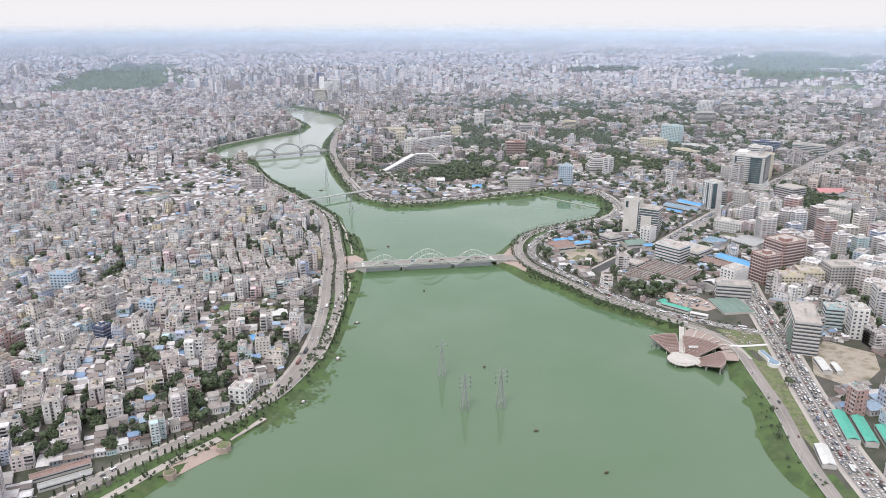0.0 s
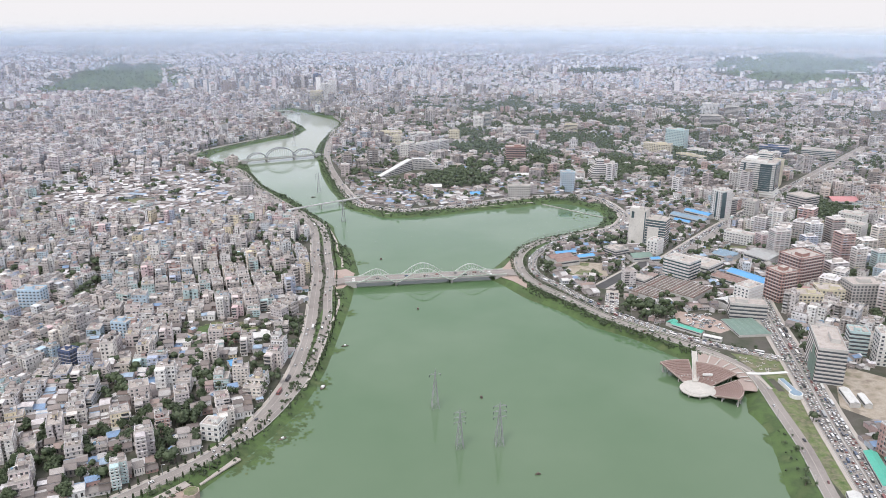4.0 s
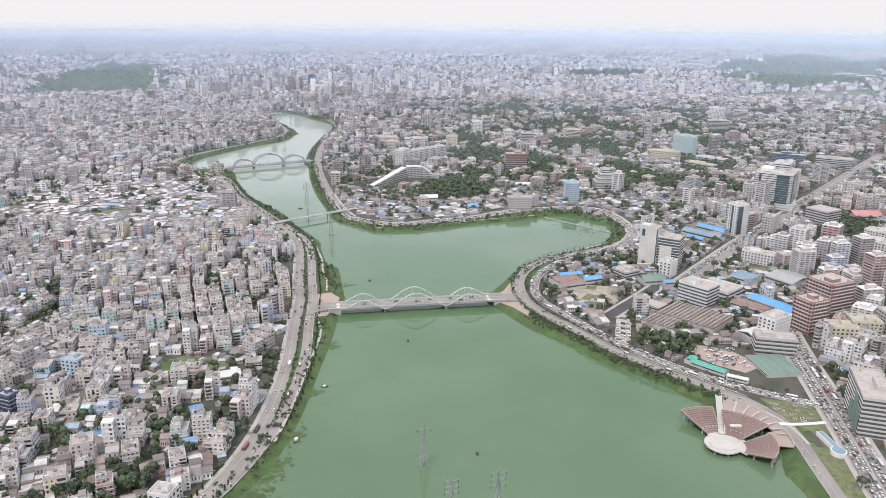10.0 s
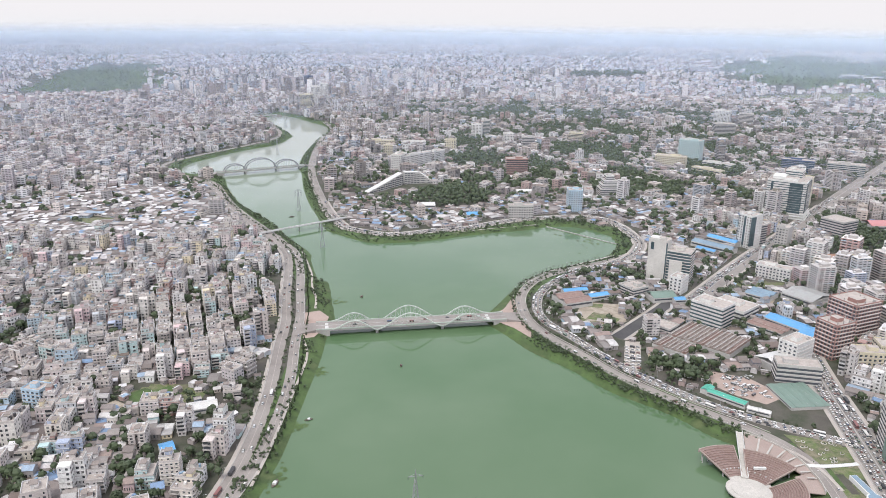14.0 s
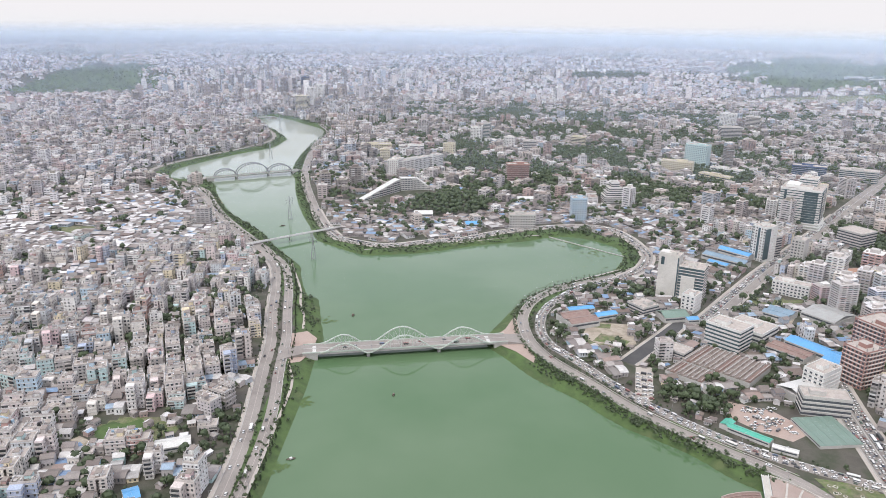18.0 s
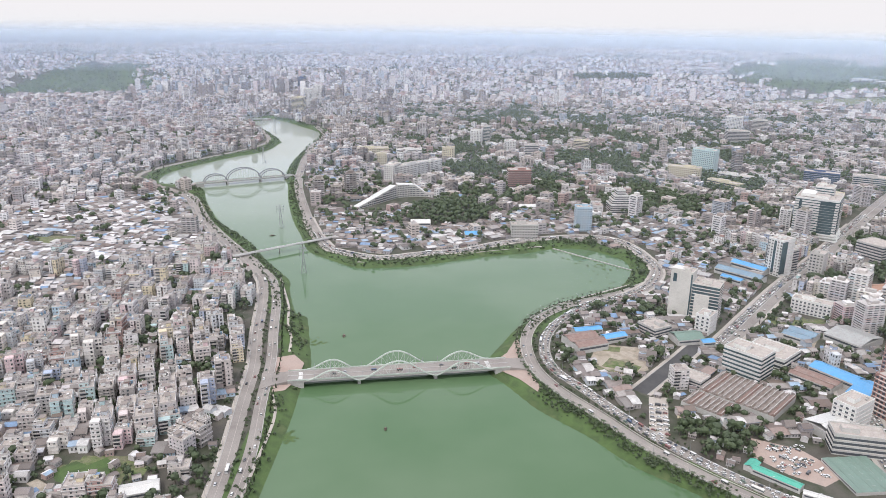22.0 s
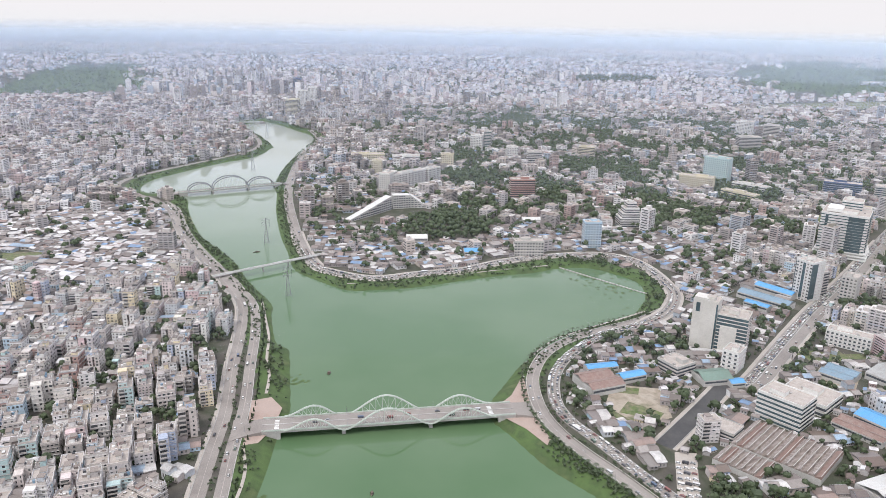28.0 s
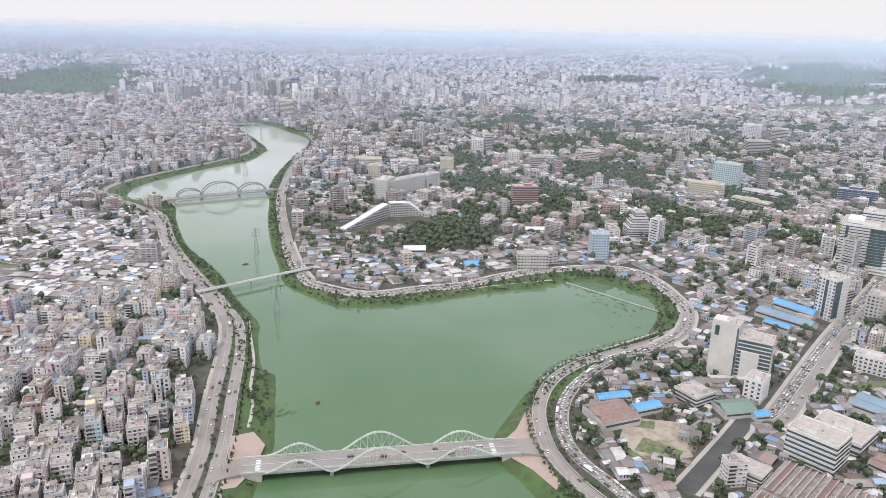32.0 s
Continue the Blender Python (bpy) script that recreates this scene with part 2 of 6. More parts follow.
def bake(name, items, mats):
    """Joins (arrays, x, y, z, angle, scale or three scales) into one mesh."""
    vs, qs, ms, k = [], [], [], 0
    for (v, q, mm), x, y, z, a, s in items:
        c, sn = math.cos(a), math.sin(a)
        w = v * np.array(s)
        vs.append(np.stack([w[:, 0] * c - w[:, 1] * sn + x, w[:, 0] * sn + w[:, 1] * c + y, w[:, 2] + z], 1))
        qs.append(q + k)
        ms.append(mm)
        k += len(v)
    return quads_mesh(name, np.concatenate(vs), np.concatenate(qs), np.concatenate(ms), mats)


def spline(pts, step=6.0):
    """Points at even steps along a smooth line through pts."""
    p = np.array(pts, float)
    p = np.vstack([2 * p[0] - p[1], p, 2 * p[-1] - p[-2]])
    out = []
    for i in range(1, len(p) - 2):
        n_ = max(1, int(np.linalg.norm(p[i + 1] - p[i]) / step))
        for t in np.arange(n_) / n_:
            a, b, c, d = p[i - 1:i + 3]
            out.append(0.5 * (2 * b + (c - a) * t + (2 * a - 5 * b + 4 * c - d) * t * t + (3 * b - a - 3 * c + d) * t ** 3))
    out.append(p[-2])
    return np.array(out)


def offset(line, d):
    """The line moved d to its right."""
    t = np.gradient(line, axis=0)
    t /= np.linalg.norm(t, axis=1)[:, None] + 1e-9
    return line + d * np.stack([t[:, 1], -t[:, 0]], 1)


def ribbon(name, line, left, right, z, mat, drop=0.0, thick=0.3):
    """A flat strip along a line, between two offsets, with sides."""
    a, b = offset(line, left), offset(line, right)
    n_ = len(line)
    zz = z if np.ndim(z) else np.full(n_, float(z))
    v = np.concatenate([np.c_[a, zz], np.c_[b, zz - drop], np.c_[a, zz - thick - drop], np.c_[b, zz - thick - drop]])
    i = np.arange(n_ - 1)
    q = np.concatenate([np.stack([i + j * n_, i + 1 + j * n_, i + 1 + k * n_, i + k * n_], 1) for j, k in ((1, 0), (0, 2), (3, 1))])
    ob = new(name, quads_mesh(name, v, q, np.zeros(len(q)), [mat]))
    return ob


def dist_to(line, x, y):
    """Distance from points to a line of points."""
    d = np.full(np.shape(x), 1e9)
    for (ax, ay), (bx, by) in zip(line[:-1], line[1:]):
        ux, uy = bx - ax, by - ay
        t = np.clip(((x - ax) * ux + (y - ay) * uy) / (ux * ux + uy * uy + 1e-9), 0, 1)
        d = np.minimum(d, (x - ax - t * ux) ** 2 + (y - ay - t * uy) ** 2)
    return np.sqrt(d)


def inside(poly, x, y):
    r = np.zeros(np.shape(x), bool)
    for (ax, ay), (bx, by) in zip(poly, np.roll(poly, -1, axis=0)):
        if ay != by:
            r ^= ((ay > y) != (by > y)) & (x < (bx - ax) * (y - ay) / (by - ay) + ax)
    return r

# ---- the plan, in metres: shores, roads ----
W_SHORE = [(-330, -200), (-290, 120), (-215, 300), (-172, 381), (-150, 412), (-138, 434), (-127, 456), (-116, 480), (-106, 506), (-99, 534), (-94, 580), (-93, 643), (-92, 721), (-94, 767), (-93, 805), (-100, 841),
           (-115, 907), (-127, 916), (-144, 972), (-151, 1004), (-175, 1044), (-196, 1079), (-218, 1123), (-246, 1166), (-294, 1234), (-345, 1343), (-374, 1418), (-407, 1439), (-458, 1459),
           (-474, 1534), (-448, 1609), (-405, 1696), (-359, 1766), (-350, 1858), (-352, 1890), (-404, 2006), (-476, 2138), (-501, 2181)]
E_SHORE = [(-468, 2264), (-415, 2212), (-356, 2128), (-289, 2020), (-277, 1879), (-282, 1719), (-274, 1595), (-263, 1513), (-247, 1460), (-224, 1353), (-194, 1242), (-170, 1171), (-149, 1108),
           (-119, 1076), (-85, 1049), (-58, 1050), (-27, 1056), (5, 1069), (37, 1085), (78, 1102), (112, 1112), (142, 1129), (177, 1132), (206, 1110), (223, 1082), (219, 1043), (209, 1020),
           (194, 994), (170, 977), (143, 960), (120, 935), (103, 917), (80, 887), (64, 853), (52, 826), (49, 802), (63, 778), (81, 745), (98, 725), (114, 706), (128, 684), (141, 668), (157, 655), (175, 637), (192, 612), (215, 590), (227, 550), (219, 521), (223, 499), (217, 471),
           (212, 447), (206, 421), (208, 387), (220, 340), (250, 100), (260, -200)]
W_OUTER = [(-400, -150), (-360, 120), (-325, 230), (-262, 310), (-220, 364), (-203, 389), (-178, 417), (-150, 448), (-132, 479), (-120, 524), (-115, 578), (-118, 652), (-129, 744), (-135, 797), (-149, 865), (-161, 933), (-176, 993),
           (-202, 1040), (-220, 1071), (-272, 1152), (-323, 1243), (-363, 1327), (-408, 1390), (-469, 1441), (-505, 1486), (-505, 1540), (-477, 1610), (-407, 1745), (-375, 1864), (-430, 2032), (-493, 2126)]
W_INNER = [(-138, 468), (-124, 489), (-111, 537), (-105, 593), (-107, 671), (-117, 745), (-124, 804), (-136, 866), (-149, 934), (-166, 994), (-189, 1034), (-206, 1064), (-253, 1135), (-298, 1210), (-332, 1279), (-361, 1342), (-394, 1385)]
E_NORTH = [(-310, 2100), (-268, 1961), (-268, 1771), (-245, 1558), (-224, 1432), (-191, 1302), (-158, 1190), (-129, 1117), (-108, 1093), (-60, 1074), (-12, 1091), (37, 1107), (84, 1140), (133, 1160), (189, 1172), (224, 1160), (240, 1128), (247, 1082), (247, 1041), (227, 996), (197, 965)]
E_INNER = [(231, 1007), (198, 975), (159, 951), (125, 928), (100, 899), (86, 863), (83, 832), (86, 801), (94, 777), (106, 755), (124, 728), (147, 691), (173, 660), (196, 637), (214, 620), (231, 600), (242, 570), (239, 517), (235, 466), (227, 415), (224, 369), (224, 300), (240, 150), (262, -150)]
E_OUTER = [(201, 968), (153, 938), (121, 900), (103, 864), (97, 824), (103, 794), (118, 768), (148, 712), (176, 675), (205, 645), (236, 622), (282, 596)]
HIGHWAY = [(322, 782), (317, 762), (301, 689), (290, 625), (279, 562), (268, 505), (261, 461), (254, 415), (251, 373), (250, 300), (262, 150), (290, -150)]
AVENUE = [(244, 846), (255, 855), (306, 921), (366, 997), (426, 1068), (497, 1154), (640, 1330), (900, 1640)]
SIDE_ROAD = [(160, 764), (171, 777), (204, 817), (235, 856)]
LAND, WET = 4.0, 0.0
w_shore, e_shore = spline(W_SHORE, 8), spline(E_SHORE, 8)
lake = np.vstack([w_shore, e_shore])
ROADS = [("road_west", W_OUTER, 9.0), ("road_west_inner", W_INNER, 8.0), ("road_north", E_NORTH, 12.0), ("road_east", E_INNER, 9.0), ("road_east_outer", E_OUTER, 9.0),
         ("road_highway", HIGHWAY, 19.0), ("road_avenue", AVENUE, 18.0), ("road_side", SIDE_ROAD, 12.0)]
road_lines = {name: (spline(pts, 8), width) for name, pts, width in ROADS}


def shore_distance(x, y):
    d = dist_to(np.vstack([lake, lake[:1]]), x, y)
    return np.where(inside(lake, x, y), -d, d)


def rim(x, y):
    """The far land lifts gently towards the horizon."""
    r = np.clip((np.hypot(x, y) - 2900) / 1220, 0, 1)
    return 152 * r ** 1.25


# ---- ground, one sheet with the lake's bed in it ----
gx = np.concatenate([np.arange(-4150, -700, 150), np.arange(-700, -520, 20), np.arange(-520, 330, 5), np.arange(330, 700, 20), np.arange(700, 4151, 150)]).astype(float)
gy = np.concatenate([np.arange(-4200, -200, 200), np.arange(-200, 300, 25), np.arange(300, 1250, 5), np.arange(1250, 2300, 8), np.arange(2300, 4151, 100)]).astype(float)
X, Y = np.meshgrid(gx, gy)
D = shore_distance(X.ravel(), Y.ravel()).reshape(X.shape)
Z = np.where(D < 0, np.maximum(-3.0, D * 0.35), LAND * np.clip(D / 8.5, 0, 1) ** 0.8) + rim(X, Y)
k = np.arange(X.size).reshape(X.shape)
quads = np.stack([k[:-1, :-1], k[:-1, 1:], k[1:, 1:], k[1:, :-1]], -1).reshape(-1, 4)
DM = (D[:-1, :-1] + D[1:, 1:]) / 2
XM, YM = (X[:-1, :-1] + X[1:, 1:]) / 2, (Y[:-1, :-1] + Y[1:, 1:]) / 2
PARKS = [(1450, 3190, 350, 310), (-1270, 2960, 215, 310), (1280, 2760, 250, 80)]
MEADOWS = [(-192, 655, 26, 16), (150, 805, 24, 10), (262, 580, 14, 22), (247, 455, 11, 95), (258, 515, 8, 40), (335, 905, 26, 12), (-330, 1295, 22, 24), (560, 1350, 40, 25), (1285, 2755, 235, 66), (-459, 1126, 26, 16)]
mi = np.where(DM < 24, 1, 0)
for cx, cy, rx, ry in PARKS:
    mi = np.where(((XM - cx) / rx) ** 2 + ((YM - cy) / ry) ** 2 < 1, 1, mi)
for cx, cy, rx, ry in MEADOWS:
    mi = np.where(((XM - cx) / rx) ** 2 + ((YM - cy) / ry) ** 2 < 1, 2, mi)
ground = new("ground", quads_mesh("ground", np.c_[X.ravel(), Y.ravel(), Z.ravel()], quads, mi.ravel(), [M_CITY, M_GRASS, M_MEADOW], smooth=True))
tagged(ground, "bare dusty city ground with grassy lake banks", "ground", kind="structure")
gw = Geo()
gw.quad((-600, -250, WET), (400, -250, WET), (400, 2320, WET), (-600, 2320, WET))
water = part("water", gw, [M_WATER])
tagged(water, "calm green lake water with soft reflections", "lake water", kind="structure")
for name, (line, width) in road_lines.items():
    ob = ribbon(name, line, -width / 2, width / 2, LAND + 0.12 - 0.02 * list(road_lines).index(name) / 4, M_DARKROAD if name == "road_side" else M_ASPHALT)
    tagged(ob, "worn grey asphalt road along the lake" if name != "road_side" else "dark fresh asphalt side road", "road", kind="structure")

# ---- sky and distance ----
m, n, l, bsdf = nodes_of("hazy_horizon")
n.remove(bsdf)
pos = n.new("ShaderNodeNewGeometry")
sep = n.new("ShaderNodeSeparateXYZ")
l.new(pos.outputs["Position"], sep.inputs["Vector"])
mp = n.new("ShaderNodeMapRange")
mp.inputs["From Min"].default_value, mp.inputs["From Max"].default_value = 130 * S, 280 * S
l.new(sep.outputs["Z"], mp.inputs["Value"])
# glowing backdrop: sky brightness and horizon haze are painted in by height
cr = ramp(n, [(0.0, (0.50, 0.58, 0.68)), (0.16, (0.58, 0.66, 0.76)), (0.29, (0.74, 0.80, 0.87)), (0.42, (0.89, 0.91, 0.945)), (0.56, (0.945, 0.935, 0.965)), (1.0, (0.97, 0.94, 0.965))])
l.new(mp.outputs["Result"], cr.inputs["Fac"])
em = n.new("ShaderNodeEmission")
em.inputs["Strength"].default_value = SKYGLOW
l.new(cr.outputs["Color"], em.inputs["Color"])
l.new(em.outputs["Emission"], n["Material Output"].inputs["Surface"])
M_HORIZON = m


def ring(name, radius, z0, z1, mat, n_=96, cy=0.0):
    a = np.arange(n_) * 2 * math.pi / n_
    v = np.concatenate([np.c_[radius * np.cos(a), radius * np.sin(a) + cy, np.full(n_, float(zz))] for zz in (z0, z1)])
    i = np.arange(n_)
    j = (i + 1) % n_
    return new(name, quads_mesh(name, v, np.stack([i, j, j + n_, i + n_], 1), np.zeros(n_), [mat], smooth=True))


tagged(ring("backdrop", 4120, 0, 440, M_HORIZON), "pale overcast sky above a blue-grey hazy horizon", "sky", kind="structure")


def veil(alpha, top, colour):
    """A tinted see-through sheet imitating haze; it thins out towards its upper edge."""
    m, n, l, bsdf = nodes_of("haze_tint_sheet")
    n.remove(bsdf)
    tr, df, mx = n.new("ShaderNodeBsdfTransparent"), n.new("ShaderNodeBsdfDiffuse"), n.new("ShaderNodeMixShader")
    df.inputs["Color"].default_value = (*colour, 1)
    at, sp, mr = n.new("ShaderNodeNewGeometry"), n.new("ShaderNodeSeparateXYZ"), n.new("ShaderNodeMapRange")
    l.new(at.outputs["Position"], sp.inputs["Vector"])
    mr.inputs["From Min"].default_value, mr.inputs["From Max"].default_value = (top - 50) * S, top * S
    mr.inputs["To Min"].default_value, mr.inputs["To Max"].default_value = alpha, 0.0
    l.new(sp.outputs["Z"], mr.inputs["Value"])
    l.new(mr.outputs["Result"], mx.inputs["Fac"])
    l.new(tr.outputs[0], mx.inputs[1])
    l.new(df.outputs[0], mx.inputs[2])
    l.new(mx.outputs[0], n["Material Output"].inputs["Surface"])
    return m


# added sheets round the camera: their pale blue colour paints the haze
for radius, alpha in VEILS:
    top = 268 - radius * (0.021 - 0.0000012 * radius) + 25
    tagged(ring("haze", radius, -2, top, veil(alpha, top, (0.63, 0.75, 0.96) if radius < 3500 else (0.62, 0.73, 0.86))), "see-through tinted sheet imitating haze over the far city", "haze", kind="structure")

# ---- buildings: a set of kinds, used again and again ----
rng = random.Random(11)


def apartment(w, d, floors, seed):
    """Named pieces of a flat-roofed concrete block, on the ground at the middle."""
    r = random.Random(seed)
    fh = 2.6
    h = floors * fh + 0.4
    body, roof, pieces = Geo(), Geo(), []
    # plans: whole block, L with a side wing, two halves round a deep slot, a taller rear half, a half-built top
    plan = seed % 5
    if plan == 1:
        wings = [(-w / 2, w / 2, -d * 0.05, d / 2, floors), (-w / 2, w * 0.04, -d / 2, -d * 0.05, floors)]
    elif plan == 2:
        wings = [(-w / 2, -w * 0.09, -d / 2, d / 2, floors), (w * 0.09, w / 2, -d / 2, d / 2, floors), (-w * 0.09, w * 0.09, -d * 0.28, d * 0.3, floors)]
    elif plan == 3 and floors > 2:
        wings = [(-w / 2, w / 2, -d / 2, d * 0.1, floors - 1), (-w / 2, w / 2, d * 0.1, d / 2, floors)]
    elif plan == 4 and floors > 2:
        wings = [(-w / 2, w / 2, -d / 2, d / 2, floors - 1), (-w / 2, w * 0.12, -d * 0.32, d / 2, floors)]
    else:
        wings = [(-w / 2, w / 2, -d / 2, d / 2, floors)]
    ww, wh = r.uniform(0.95, 1.5), r.uniform(1.05, 1.35)
    slab = r.uniform(0.2, 0.55) if r.random() < 0.45 else 0.0
    shade = r.random() < 0.65
    bare = r.random() < 0.22
    sides = [s for s in ("s", "w", "e") if r.random() < 0.6]
    for x0, x1, y0, y1, fl in wings:
        top_ = fl * fh + 0.4
        body.box(x0, x1, y0, y1, -0.5, top_, 0, bottom=False)
        for f in range(fl):
            z = f * fh + 0.9
            if f and slab:
                body.box(x0 - slab, x1 + slab, y0 - slab, y1 + slab, f * fh + 0.22, f * fh + 0.42, 2, bottom=False)
            if shade:
                body.belt(x0 - 0.28, x1 + 0.28, y0 - 0.28, y1 + 0.1, z + wh + 0.02, z + wh + 0.16, 2)
                body.quad((x0 - 0.28, y0 - 0.28, z + wh + 0.16), (x1 + 0.28, y0 - 0.28, z + wh + 0.16), (x1 + 0.28, y1, z + wh + 0.16), (x0 - 0.28, y1, z + wh + 0.16), 2)
            for side in "swe":
                L_ = (x1 - x0) if side == "s" else (y1 - y0)
                n_ = max(1, int(L_ / 2.5))
                for i in range(n_):
                    if r.random() < (0.35 if bare else 0.1):
                        continue
                    c_ = (i + 0.5) * L_ / n_ + r.uniform(-0.15, 0.15)
                    k_ = ww * r.choice((0.55, 1.0, 1.0, 1.15)) / 2
                    if side == "s":
                        body.quad((x0 + c_ - k_, y0 - 0.04, z), (x0 + c_ + k_, y0 - 0.04, z), (x0 + c_ + k_, y0 - 0.04, z + wh), (x0 + c_ - k_, y0 - 0.04, z + wh), 1)
                    else:
                        x, s = (x0 - 0.04, -1) if side == "w" else (x1 + 0.04, 1)
                        body.quad((x, y0 + c_ - s * k_, z), (x, y0 + c_ + s * k_, z), (x, y0 + c_ + s * k_, z + wh), (x, y0 + c_ - s * k_, z + wh), 1)
        # parapet and terrace clutter of the lower wings
        if fl < floors:
            roof.box(x0 - 0.1, x1 + 0.1, y0 - 0.1, y1 + 0.1, top_, top_ + 0.12, 1, top=0, bottom=False)
            for q in ((x0, x1, y0, y0 + 0.22), (x0, x0 + 0.22, y0, y1), (x1 - 0.22, x1, y0, y1)):
                roof.box(*q, top_ + 0.1, top_ + 0.95, 1, bottom=False)
            for _ in range(3):
                a, b = r.uniform(x0 + 0.4, x1 - 2), r.uniform(y0 + 0.4, y1 - 2)
                roof.box(a, a + r.uniform(0.5, 1.8), b, b + r.uniform(0.5, 1.8), top_ + 0.1, top_ + r.uniform(0.4, 1.5), r.randint(0, 1), top=r.randint(0, 1), bottom=False)
    for f in range(1, floors - (1 if plan in (3, 4) and floors > 2 else 0)):
        lo, hi, e = f * fh + 0.25, f * fh + 1.1, 1.05
        for s in sides:
            k_ = seed % 2 if plan != 1 else 1
            g_ = Geo()
            if s == "s":
                x0, x1 = (-w / 2, -w / 2 + w * 0.42) if k_ else (w * 0.1, w / 2)
                y0, y1 = -d / 2 - e, -d / 2
                # dark window-coloured panel paints the shade of a recessed veranda behind the balcony
                body.quad((x0 + 0.2, y1 - 0.07, lo + 0.2), (x1 - 0.2, y1 - 0.07, lo + 0.2), (x1 - 0.2, y1 - 0.07, hi + 1.05), (x0 + 0.2, y1 - 0.07, hi + 1.05), 1)
            else:
                m_ = -1 if s == "w" else 1
                x0, x1 = sorted((m_ * w / 2, m_ * (w / 2 + e)))
                y0, y1 = (d * 0.02, d * 0.4) if plan == 1 else (-d / 2, -d / 2 + d * 0.4) if k_ else (-d * 0.05, d / 2)
            g_.box(x0, x1, y0, y1, lo, lo + 0.14, 2)
            for q in ((x0, x1, y0, y0 + 0.1) if s == "s" else (x0, x0 + 0.1, y0, y1) if s == "w" else (x1 - 0.1, x1, y0, y1),):
                g_.box(*q, lo + 0.14, hi, 2)
            if s == "s":
                g_.box(x0, x0 + 0.1, y0, y1, lo + 0.14, hi, 2)
                g_.box(x1 - 0.1, x1, y0, y1, lo + 0.14, hi, 2)
            pieces.append(("balcony", g_, (2, 2, 2)))
    x0, x1, y0, y1, _ = max((q for q in wings if q[4] == floors), key=lambda q: (q[1] - q[0]) * (q[3] - q[2]))
    mid = ((x0 + x1) / 2, (y0 + y1) / 2)
    if plan in (1, 3, 4):
        w, d = x1 - x0, y1 - y0
    else:
        mid = (0.0, 0.0)
    first = len(pieces)
    p = 0.25
    flat = len(roof.v)
    roof.box(-w / 2 - 0.15, w / 2 + 0.15, -d / 2 - 0.15, d / 2 + 0.15, h, h + 0.2, 1, top=0)
    for x0, x1, y0, y1 in ((-w / 2, w / 2, -d / 2, -d / 2 + p), (-w / 2, w / 2, d / 2 - p, d / 2), (-w / 2, -w / 2 + p, -d / 2 + p, d / 2 - p), (w / 2 - p, w / 2, -d / 2 + p, d / 2 - p)):
        roof.box(x0, x1, y0, y1, h + 0.2, h + 1.0, 1, bottom=False)
    if r.random() < 0.4:
        for i in range(3):
            for j in range(3):
                a, b = -w / 2 + 0.5 + i * (w - 1) / 2, -d / 2 + 0.5 + j * (d - 1) / 2
                roof.box(a - 0.18, a + 0.18, b - 0.18, b + 0.18, h + 0.9, h + 2.4, 1, bottom=False)
    for j in range(r.randint(5, 11)):
        a, b = r.uniform(-w / 2 + 0.6, w / 2 - 2.2), r.uniform(-d / 2 + 0.6, d / 2 - 2.2)
        roof.box(a, a + r.uniform(0.5, 2.4), b, b + r.uniform(0.5, 2.4), h + 0.2, h + r.uniform(0.5, 1.7), r.randint(0, 1), top=r.randint(0, 1), bottom=False)
    pieces.append(("roof", roof, (3, 2)))
    tx, ty = r.uniform(-w / 4, w / 4), r.uniform(-d / 4, d / 4)
    g_ = Geo()
    g_.box(tx - 1.6, tx + 1.6, ty - 2.2, ty + 2.2, h + 0.2, h + 2.9, 0, top=1, bottom=False)
    g_.box(tx - 1.85, tx + 1.85, ty - 2.45, ty + 2.45, h + 2.9, h + 3.1, 1, bottom=False)
    pieces.append(("stair_tower", g_, (0, 3)))
    for j in range(r.randint(1, 3)):
        a, b = r.uniform(-w / 2 + 1.5, w / 2 - 1.5), r.uniform(-d / 2 + 1.5, d / 2 - 1.5)
        g_ = Geo()
        g_.prism(a, b, 0.8, h + 0.2, h + 2.1, 8, 0)
        pieces.append(("water_tank", g_, (4,)))
    if r.random() < 0.5:
        a, b = r.uniform(-w / 2 + 0.5, w / 2 - 3.5), r.uniform(-d / 2 + 0.5, d / 2 - 3.5)
        g_ = Geo()
        g_.box(a, a + r.uniform(2, 4), b, b + r.uniform(2, 4), h + 0.2, h + 2.3, 0, top=1, bottom=False)
        pieces.append(("roof_room", g_, (0, 5)))
    for g_, k_ in [(roof, flat)] + [(q[1], 0) for q in pieces[first:] if q[1] is not roof]:
        g_.v[k_:] = [(q[0] + mid[0], q[1] + mid[1], q[2]) for q in g_.v[k_:]]
    return body, pieces


M_TANK = surface("water_tank_plastic", [(0.05, 0.05, 0.055), (0.10, 0.10, 0.11), (0.62, 0.60, 0.56), (0.20, 0.32, 0.42)], pick="object", rough=0.5, fine=0.5, vary=0.2)
APT = [M_WALL, M_WINDOW, M_SLAB, M_ROOF, M_TANK, M_TIN]


def merged(geos, maps):
    vs, qs, ms, k = [], [], [], 0
    for g_, mp_ in zip(geos, maps):
        v, q, mm = g_.arrays()
        vs.append(v), qs.append(q + k), ms.append(np.array([mp_[i] for i in mm]))
        k += len(v)
    return np.concatenate(vs), np.concatenate(qs), np.concatenate(ms)


